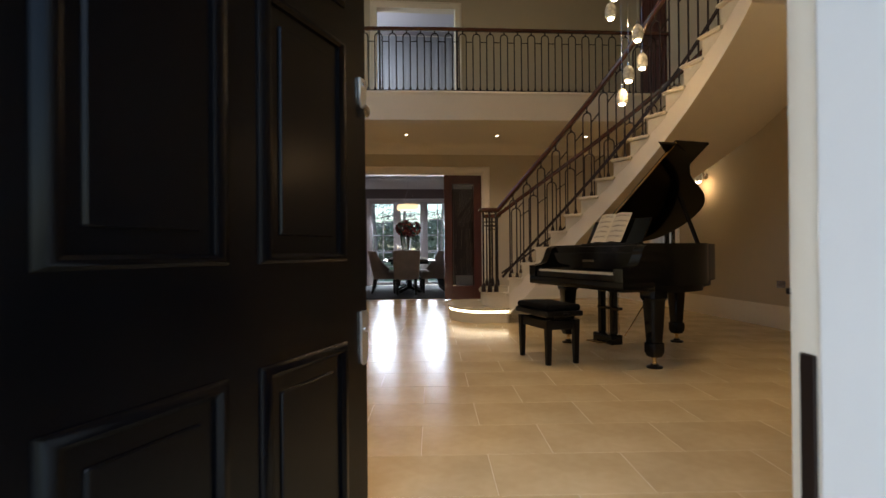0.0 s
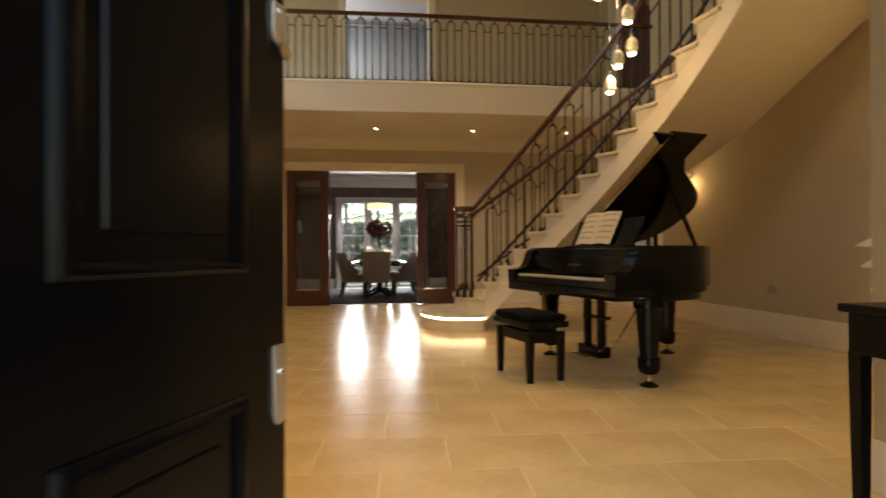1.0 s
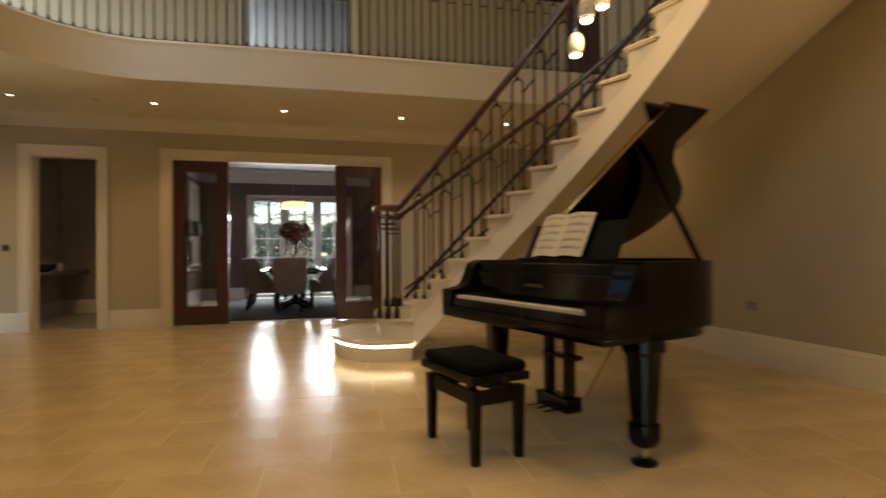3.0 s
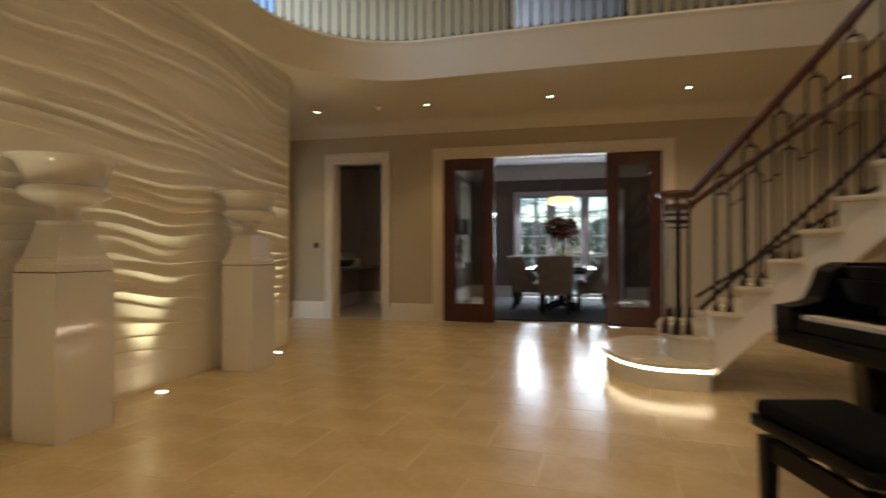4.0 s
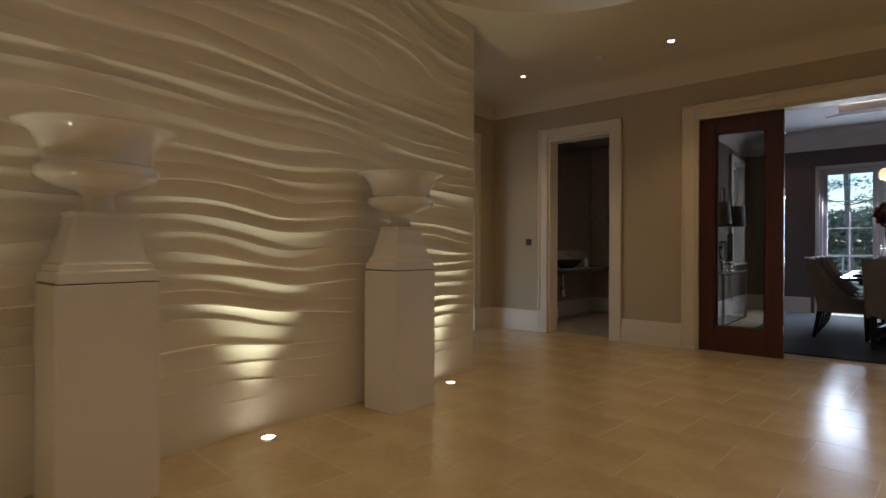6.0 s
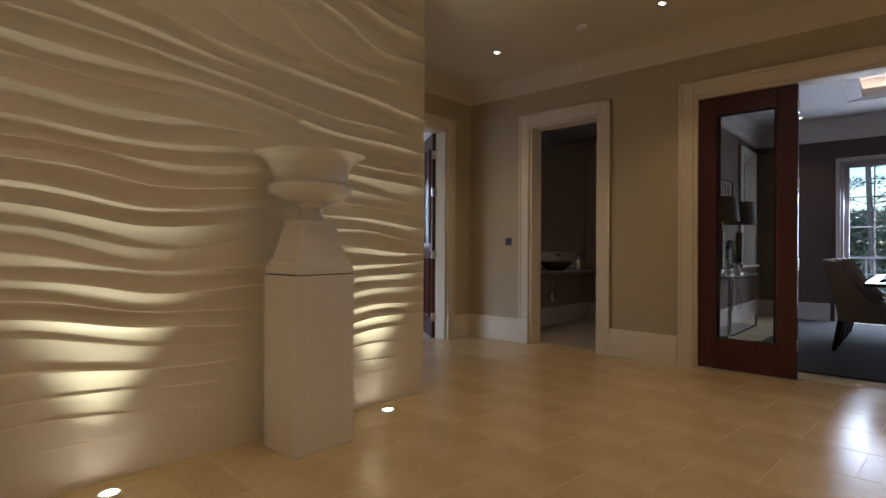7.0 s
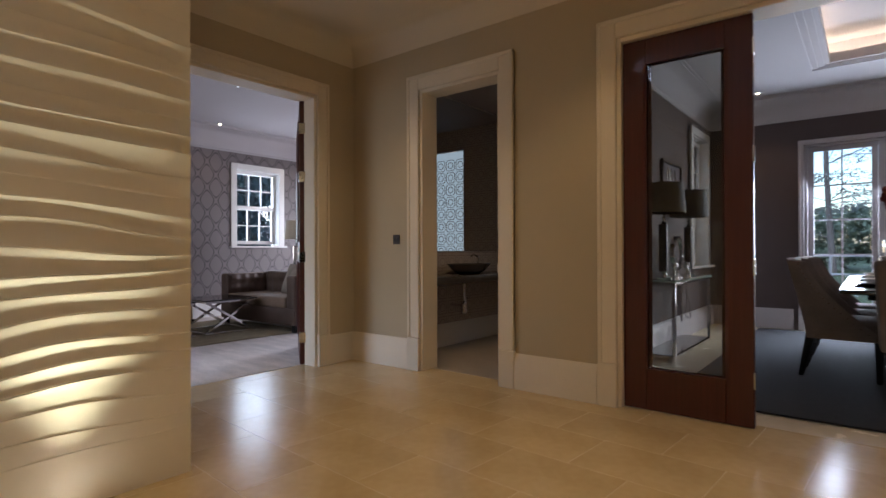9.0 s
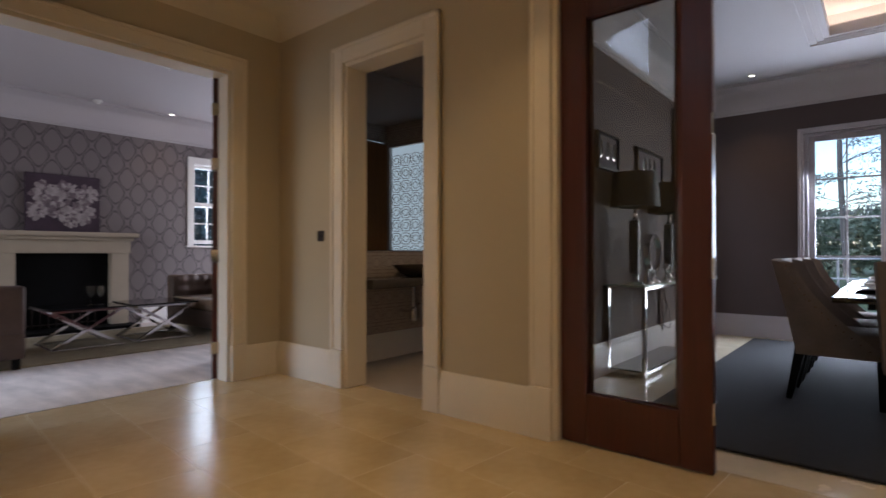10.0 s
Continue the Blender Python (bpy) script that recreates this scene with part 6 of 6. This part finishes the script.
def flower_painting():
    d = thing("painting", (-8.62, 10.02, 1.315), 0, "dark plum canvas of white blossoms above the mantel", "painting")
    part("canvas", box((0.01, -0.42, 0.0), (0.05, 0.42, 0.75), 0.004), CANVAS, d)
    rng = random.Random(4)
    petals, lift = [], 0.0512
    for cy, cz, r in ((-0.22, 0.50, 0.17), (0.02, 0.54, 0.15), (0.26, 0.50, 0.15), (-0.28, 0.27, 0.14), (-0.06, 0.30, 0.18), (0.20, 0.27, 0.18), (0.08, 0.14, 0.10)):
        for ring in range(4):
            n = 13 - ring * 2
            for k in range(n):
                q = 2 * math.pi * k / n + ring * 0.4 + rng.uniform(-0.25, 0.25)
                rr = r * (1 - ring * 0.22) * rng.uniform(0.78, 1.08)
                w = rng.uniform(0.20, 0.34)
                lift += 0.00002
                a = Vector((lift, cy, cz))
                p = [a + Vector((0, s * rr * math.cos(q + o), s * rr * math.sin(q + o))) for s, o in ((0.2, 0), (0.62, -w * 1.1), (0.9, -w * 0.7), (1.0, rng.uniform(-0.08, 0.08)), (0.88, w * 0.7), (0.6, w * 1.1))]
                petals.append((p, rng.random() < 0.68))
    for light, name, paint in ((True, "painted_blossoms", PETALW), (False, "shaded_petals", PETALD)):
        bm = bmesh.new()
        for p, flag in petals:
            if flag == light:
                bm.faces.new([bm.verts.new(v) for v in p])
        part(name, bm, paint, d, "white painted petals" if light else "mauve painted petals", smooth=False)


flower_painting()


def coffee_table(x, y):
    t = thing("coffee_table", (x, y, 0.016), 0, "square glass coffee table on crossed chrome legs", "table", "glass coffee tables")
    part("glass_top", box((-0.36, -0.36, 0.42), (0.36, 0.36, 0.435), 0.003), TABLETOP, t)
    sec = [(-0.014, -0.014), (0.014, -0.014), (0.014, 0.014), (-0.014, 0.014)]
    for xx in (-0.30, 0.30):
        part("crossed_leg", sweep([Vector((xx, -0.32, 0.014)), Vector((xx, 0.32, 0.405))], sec), CHROME, t)
        part("crossed_leg", sweep([Vector((xx + 0.03, 0.32, 0.014)), Vector((xx + 0.03, -0.32, 0.405))], sec), CHROME, t)
    for yy in (-0.32, 0.32):
        part("floor_bar", box((-0.30, yy - 0.012, 0.0), (0.33, yy + 0.012, 0.024), 0.002), CHROME, t)
        part("top_bar", box((-0.30, yy - 0.012, 0.396), (0.33, yy + 0.012, 0.42), 0.002), CHROME, t)
    for xx in (-0.312, 0.342):
        part("floor_bar", box((xx - 0.012, -0.332, 0.0), (xx + 0.012, 0.332, 0.024), 0.002), CHROME, t)
        part("top_bar", box((xx - 0.012, -0.332, 0.396), (xx + 0.012, 0.332, 0.42), 0.002), CHROME, t)


rug("rug", (-8.05, 8.7), (-6.1, 11.3), BEIGERUG, "beige rug under the coffee tables")
coffee_table(-7.0, 9.75)
coffee_table(-7.0, 10.55)
for _y in (9.85, 9.95):
    g = thing("wine_glass", (-6.95, _y, 0.452), 0, "clear stemmed wine glass on the coffee table", "glass", "wine glasses")
    part("bowl", lathe([(0.0, 0.0), (0.035, 0.0), (0.03, 0.004), (0.004, 0.01), (0.004, 0.09), (0.03, 0.12), (0.04, 0.16), (0.034, 0.21), (0.032, 0.21), (0.037, 0.16), (0.0, 0.11)], 20), GLASS, g)

# ---- cloakroom things ----
DARKSTONE = mat("dark grey stone counter", (0.10, 0.09, 0.085), 0.25, vary=0.3, scale=9)
MIRROR = mat("mirror", (0.86, 0.87, 0.87), 0.01, metal=1.0, vary=0.0)
# window light coming through the screen is put in as emission
BLINDGLOW = mat("pale patterned blind with added glow", (0.62, 0.66, 0.68), 0.6, vary=0.1, scale=8, emit=((0.55, 0.68, 0.75), 0.5))


def vanity():
    v = thing("vanity_counter", (-3.98, 12.0, 0), 0, "dark stone vanity counter on the papered wall", "counter")
    part("slab", box((0.0, -1.1, 0.72), (0.46, 1.04, 0.80), 0.005, 2), DARKSTONE, v)
    b = thing("basin", (-3.74, 11.72, 0.80), 0, "oval dark glass bowl basin on the counter", "basin")
    prof = [(0.0, 0.0), (0.10, 0.0), (0.17, 0.04), (0.225, 0.11), (0.23, 0.115), (0.215, 0.105), (0.15, 0.04), (0.0, 0.02)]
    bm = lathe(prof, 36)
    bmesh.ops.transform(bm, matrix=Matrix.Diagonal((0.85, 1.4, 1, 1)), verts=bm.verts[:])
    part("bowl", bm, DARKSTONE, b)
    t = thing("tap", (-3.88, 12.08, 0.80), 0, "tall chrome mixer tap beside the basin", "tap")
    part("body", lathe([(0.024, 0.0), (0.024, 0.01), (0.015, 0.02), (0.015, 0.20), (0.0, 0.20)], 16), CHROME, t)
    part("spout", sweep([Vector((0, 0, 0.19)), Vector((0.02, -0.10, 0.215)), Vector((0.03, -0.17, 0.20))], circle(0.012, 10)), CHROME, t)
    w = thing("waste_trap", (-3.80, 11.70, 0), 0, "chrome bottle trap under the basin", "trap")
    part("pipe", sweep([Vector((0, 0, 0.72)), Vector((0, 0, 0.44))], circle(0.016, 10)), CHROME, w)
    part("bottle", lathe([(0.0, 0.36), (0.034, 0.36), (0.038, 0.38), (0.038, 0.47), (0.02, 0.50)], 20), CHROME, w)
    part("outlet", sweep([Vector((0, 0, 0.45)), Vector((-0.18, 0, 0.45))], circle(0.015, 10)), CHROME, w)
    part("supply", sweep(smooth_line([(-0.15, 0.22, 0.50), (-0.08, 0.18, 0.52), (-0.03, 0.08, 0.50), (0.0, 0.0, 0.56)], 5), circle(0.008, 8)), CHROME, w)
    m = thing("wall_mirror", (-3.978, 12.0, 1.055), 0, "large frameless mirror above the vanity", "mirror")
    part("glass", box((0.0, -1.02, 0.0), (0.008, 1.0, 1.72), 0.002), MIRROR, m)
    s = thing("soap_bottle", (-3.70, 12.28, 0.80), 0, "small white soap bottle on the counter", "bottle")
    part("bottle", lathe([(0.0, 0.0), (0.03, 0.0), (0.032, 0.01), (0.032, 0.10), (0.012, 0.12), (0.012, 0.14)], 18), CHINA, s)
    part("pump", lathe([(0.006, 0.14), (0.006, 0.17), (0.012, 0.172), (0.012, 0.18)], 12), CHROME, s)


vanity()


def blind():
    d = thing("window_blind", (-2.78, 13.10, 0.95), 0, "pale geometric patterned window screen, its backlight added as a glow", "blind")
    part("screen", box((-0.36, 0.0, 0.0), (0.36, 0.012, 1.55)), BLINDGLOW, d)
    w = 0.18
    line = bmesh.new()
    for i in range(4):
        for j in range(8):
            cx, cz = -0.27 + i * w, 0.10 + j * w
            loop = [(cx + 0.045 * math.cos(k * math.pi / 8), -0.003, cz + 0.045 * math.sin(k * math.pi / 8)) for k in range(16)]
            add_sweep(line, loop, [(-0.004, -0.002), (0.004, -0.002), (0.004, 0.002), (-0.004, 0.002)], closed=True, up=(0, 1, 0))
            s = 0.076
            c = 0.025
            loop = [(cx - s + c, -0.003, cz - s), (cx + s - c, -0.003, cz - s), (cx + s, -0.003, cz - s + c), (cx + s, -0.003, cz + s - c), (cx + s - c, -0.003, cz + s), (cx - s + c, -0.003, cz + s), (cx - s, -0.003, cz + s - c), (cx - s, -0.003, cz - s + c)]
            add_sweep(line, loop, [(-0.004, -0.002), (0.004, -0.002), (0.004, 0.002), (-0.004, 0.002)], closed=True, up=(0, 1, 0))
    part("pattern", line, SILVER, d, "grey geometric outline pattern")


blind()
BROWNCLOTH = mat("brown curtain cloth", (0.34, 0.20, 0.11), 0.85, vary=0.3, scale=3, stretch=(12, 12, 0.5))


def cloakroom_curtain():
    c = thing("curtain", (-2.40, 12.74, 0.03), 0, "brown gathered curtain beside the cloakroom window", "curtain")
    bm = bmesh.new()
    wave = [(0.028 * math.sin(i * 0.9), -0.27 + 0.54 * i / 70) for i in range(71)]
    loops = [[bm.verts.new((x + o, y, z)) for x, y in wave] for o, z in ((0.0, 0.0), (0.0, 2.5), (0.006, 2.5), (0.006, 0.0))]
    for a, b in zip(loops, loops[1:] + loops[:1]):
        for k in range(70):
            bm.faces.new((a[k], a[k + 1], b[k + 1], b[k]))
    bmesh.ops.recalc_face_normals(bm, faces=bm.faces[:])
    part("drape", bm, BROWNCLOTH, c)
    part("pole", sweep([Vector((0, -0.3, 2.52)), Vector((0, 0.28, 2.52))], circle(0.014, 10)), CHROME, c)


cloakroom_curtain()

# ---- open lounge door leaf ----
_ld = thing("door_2", (-4.40, 9.975, 0.006), 145, "dark mahogany panelled door standing open into the lounge", "door", kind="structure")
_lf = panel_leaf(0.95, 2.46, 0.045, [(0.13, 0.42, 0.25, 0.95), (0.53, 0.82, 0.25, 0.95), (0.13, 0.42, 1.15, 2.28), (0.53, 0.82, 1.15, 2.28)], MAHOG, _ld)
for _z in (0.25, 1.0, 1.75, 2.2):
    part("hinge", box((-0.012, -0.030, _z - 0.05), (0.012, 0.030, _z + 0.05), 0.002), CHROME, _lf, "chrome hinge")

# ---- gallery things ----
structure("floor_landing", box((-1.6, 10.67, F1 - 0.12), (2.2, 13.2, F1)), CARPET, "carpet in the upstairs room", "floor")
wall_y("wall_upstairs_back", -1.6, 2.2, 13.0, 13.2, 1.0, DINECEIL, (), "pale upstairs wall").matrix_world = pose(0, 0, F1) @ Matrix.Diagonal((1, 1, 2.5, 1))
structure("wall_upstairs_left", box((-1.7, 10.67, F1), (-1.6, 13.2, F1 + 2.5)), DINECEIL, "pale upstairs wall", "wall")
structure("wall_upstairs_right", box((2.2, 10.67, F1), (2.3, 13.2, F1 + 2.5)), DINECEIL, "pale upstairs wall", "wall")
structure("ceiling_upstairs", box((-1.7, 10.67, F1 + 2.5), (2.3, 13.2, F1 + 2.6)), DINECEIL, "white upstairs ceiling", "ceiling")
VOILE = mat("silver grey voile", (0.36, 0.37, 0.39), 0.8, vary=0.15, scale=3, stretch=(14, 14, 0.4))


def curtain():
    c = thing("curtain", (0.26, 12.2, F1 + 0.01), 0, "pale silver grey full-length curtain in soft folds", "curtain")
    bm = bmesh.new()
    pts = [(-0.95 + 1.9 * i / 120, 0.003 * math.sin(i * 1.05) + 0.004 * math.sin(i * 0.37)) for i in range(121)]
    a = [bm.verts.new((x, y, 0)) for x, y in pts]
    b = [bm.verts.new((x, y, 2.35)) for x, y in pts]
    for k in range(120):
        bm.faces.new((a[k], a[k + 1], b[k + 1], b[k]))
    ob = part("drape", bm, VOILE, c)
    sol = ob.modifiers.new("thick", "SOLIDIFY")
    sol.thickness = 0.004
    part("pole", sweep([Vector((-1.0, 0, 2.36)), Vector((1.0, 0, 2.36))], circle(0.015, 10)), CHROME, c)


curtain()
_gc = casing_y(-0.5, 1.03, 2.2, 10.47, -1, 0.13, "trim_gallery")
_gc.location.z = F1
_gd = thing("door_3", (4.38, 8.62, F1 + 0.006), 90, "dark mahogany panelled door on the gallery", "door", kind="structure")
panel_leaf(0.90, 2.1, 0.045, [(0.13, 0.40, 0.25, 0.9), (0.50, 0.77, 0.25, 0.9), (0.13, 0.40, 1.05, 1.95), (0.50, 0.77, 1.05, 1.95)], MAHOG, _gd)

# ---- garden beyond the windows ----
BARK = mat("pine bark", (0.17, 0.14, 0.125), 0.9, vary=0.5, scale=6, bump=0.8, bump_scale=20, stretch=(4, 4, 0.7))
NEEDLE = mat("pine needles", (0.155, 0.18, 0.18), 0.8, vary=0.4, scale=0.8)
SHRUB = mat("garden shrubs", (0.17, 0.215, 0.15), 0.8, vary=0.5, scale=0.6)
STEEL = mat("grey garden rail", (0.35, 0.36, 0.37), 0.4, metal=0.5, vary=0.1, scale=6)


def leaf_cloud(blobs, per, size, seed):
    """Loose leaf triangles scattered through a set of lumps (x, y, z, rx, rz)."""
    rng = np.random.default_rng(seed)
    vs, fs = [], []
    for x, y, z, rx, rz in blobs:
        d = rng.normal(size=(per, 3))
        d /= np.linalg.norm(d, axis=1)[:, None]
        d *= rng.uniform(0.35, 1.0, (per, 1)) ** 0.6
        c = np.array([x, y, z]) + d * np.array([rx, rx, rz])
        o = rng.normal(size=(per, 3, 3)) * size
        vs.append((c[:, None, :] + o).reshape(-1, 3))
    v = np.concatenate(vs)
    fs = np.arange(len(v)).reshape(-1, 3)
    return v.tolist(), fs.tolist()


def cloud_mesh(name, blobs, per, size, seed, material, parent=None):
    v, f = leaf_cloud(blobs, per, size, seed)
    me = bpy.data.meshes.new(name)
    me.from_pydata(v, [], f)
    me.materials.append(material)
    ob = new(name, me)
    ob.parent = parent
    return ob


def pine(x, y, h, seed):
    rng = random.Random(seed)
    t = thing("pine_tree", (x, y, -0.16), 0, "tall pine tree with a bare trunk and ragged crown", "tree", "garden pines")
    lean = rng.uniform(-0.03, 0.03)
    bm = bmesh.new()
    pts = [Vector((lean * z + 0.08 * math.sin(z * 0.5 + seed), 0.06 * math.sin(z * 0.7), z)) for z in [h * k / 10 for k in range(11)]]
    rings = []
    for i, p in enumerate(pts):
        r = 0.10 * (1 - 0.8 * i / 10) * h / 12
        rings.append([bm.verts.new(p + Vector((r * math.cos(a * 0.785), r * math.sin(a * 0.785), 0))) for a in range(8)])
    for a, b in zip(rings, rings[1:]):
        for k in range(8):
            bm.faces.new((a[k], a[(k + 1) % 8], b[(k + 1) % 8], b[k]))
    blobs = []
    for k in range(20):
        u = rng.uniform(0.18, 1.0)
        p = pts[min(10, int(u * 10))]
        q = rng.uniform(0, 6.28)
        L = (1.15 - u) * h * 0.24 + 0.4
        e = p + Vector((L * math.cos(q), L * math.sin(q), rng.uniform(-0.1, 0.35) * L))
        add_sweep(bm, [p, (p + e) / 2 + Vector((0, 0, 0.06 * L)), e], circle(0.014 * h / 12, 5))
        for m in (0.55, 0.8, 1.0):
            w = p + (e - p) * m
            blobs.append((w.x, w.y, w.z, 0.30 + 0.10 * L, 0.13 + 0.03 * L))
    part("trunk", bm, BARK, t)
    cloud_mesh("crown", blobs, 70, 0.036, seed, NEEDLE, t)


for _i, (_x, _y, _h) in enumerate(((-4.6, 34, 15), (-1.6, 37, 17), (0.4, 40, 16), (2.9, 36, 16), (6.4, 38, 14), (-7.8, 36, 16), (-2.7, 30, 12), (8.5, 40, 15))):
    pine(_x, _y, _h, 20 + _i)
for _i, (_x, _y, _h) in enumerate(((-20, 16.5, 11), (-22, 20, 13), (-19, 23, 12), (-23, 13, 12))):
    pine(_x, _y, _h, 50 + _i)
_rng = random.Random(8)
_bl = []
for _k in range(130):
    _x = _rng.uniform(-20, 20)
    _bl.append((_x, _rng.uniform(42, 48), _rng.uniform(0.2, 3.0), _rng.uniform(0.9, 1.8), _rng.uniform(0.7, 1.5)))
tagged(cloud_mesh("shrubbery", _bl, 420, 0.12, 3, SHRUB), "mixed green shrubs at the edge of the garden", "shrubs", kind="stuff")
_bl = []
FARWOOD = mat("dark blue green woodland", (0.16, 0.25, 0.27), 0.8, vary=0.5, scale=0.5)
for _k in range(300):
    _bl.append((_rng.uniform(-29, -25), _rng.uniform(8, 34), _rng.uniform(0.3, 12.0), _rng.uniform(1.2, 2.2), _rng.uniform(1.0, 1.8)))
tagged(cloud_mesh("woodland", _bl, 420, 0.17, 4, FARWOOD), "dark green woodland beyond the lounge window", "woodland", kind="stuff")


def terrace_rail():
    r = thing("terrace_rail", (0.2, 18.5, -0.16), 0, "grey metal rail along the terrace", "rail")
    for k in range(9):
        part("post", sweep([Vector((-4 + k, 0, 0)), Vector((-4 + k, 0, 1.1))], circle(0.02, 8)), STEEL, r)
    for z in (0.45, 0.78, 1.1):
        part("bar", sweep([Vector((-4, 0, z)), Vector((4, 0, z))], circle(0.016, 8)), STEEL, r)


terrace_rail()
structure("ground_terrace", box((-5, 15.56, -0.16), (6, 18.9, -0.06)), STEP, "pale stone terrace outside the dining room", "pavement")

# ---- stone floor tiles ----


def clipped(poly, x0, x1, y0, y1):
    """A convex outline cut to a rectangle."""
    for axis, bound, sign in ((0, x0, 1), (0, x1, -1), (1, y0, 1), (1, y1, -1)):
        out = []
        for p, q in zip(poly, poly[1:] + poly[:1]):
            dp, dq = (p[axis] - bound) * sign, (q[axis] - bound) * sign
            if dp >= 0:
                out.append(p)
            if dp * dq < 0:
                t = dp / (dp - dq)
                out.append((p[0] + (q[0] - p[0]) * t, p[1] + (q[1] - p[1]) * t))
        poly = out
        if len(poly) < 3:
            return []
    return poly


def floor_tiles():
    """Half-bond limestone tiles, laid a few degrees askew to the walls."""
    rng = random.Random(2)
    tw, td, g, skew = 0.618, 0.421, 0.0030, radians(-3.7)
    me = mesh_of("tile", box((-tw / 2 + g / 2, -td / 2 + g / 2, -0.012), (tw / 2 - g / 2, td / 2 - g / 2, 0.0), 0.0008), STONE)
    fl = bpy.data.objects["floor"]
    rest_v, rest_f = [], []
    c, sn = math.cos(skew), math.sin(skew)
    place = lambda u, v: (0.298 + u * c - v * sn, 2.945 + u * sn + v * c)
    cells = [((i + 0.5 * (j % 2)) * tw + tw / 2, (j + 0.5) * td) for j in range(-8, 22) for i in range(-11, 12)]
    cells.sort(key=lambda uv: abs(place(*uv)[0] - 0.4) + 0.25 * abs(place(*uv)[1] - 5.5))
    count = 0
    for u, v in cells:
        hw, hd = tw / 2 - g / 2, td / 2 - g / 2
        quad = [place(u + a * hw, v + b * hd) for a, b in ((-1, -1), (1, -1), (1, 1), (-1, 1))]
        cut = clipped(quad, -4.44, 4.42, 0.62, 10.615)
        if not cut:
            continue
        if len(cut) == 4 and all(abs(a[0] - b[0]) + abs(a[1] - b[1]) < 1e-6 for a, b in zip(cut, quad)) and count < 300:
            ob = new("tile", me)
            ob.parent = fl
            x, y = place(u, v)
            ob.matrix_world = pose(x, y, rng.uniform(-0.0004, 0.0), 0, 0, math.degrees(skew))
            count += 1
            continue
        b, n = len(rest_v), len(cut)
        top = -0.0006 * rng.random()
        rest_v.extend([(x, y, -0.012) for x, y in cut] + [(x, y, top) for x, y in cut])
        rest_f.append(tuple(range(b + n, b + 2 * n)))
        rest_f.extend((b + k, b + (k + 1) % n, b + n + (k + 1) % n, b + n + k) for k in range(n))
    mr = bpy.data.meshes.new("edge_tiles")
    mr.from_pydata(rest_v, [], rest_f)
    mr.materials.append(STONE)
    ob = new("edge_tiles", mr)
    ob.parent = fl
    ob["kind"] = "stuff"


floor_tiles()
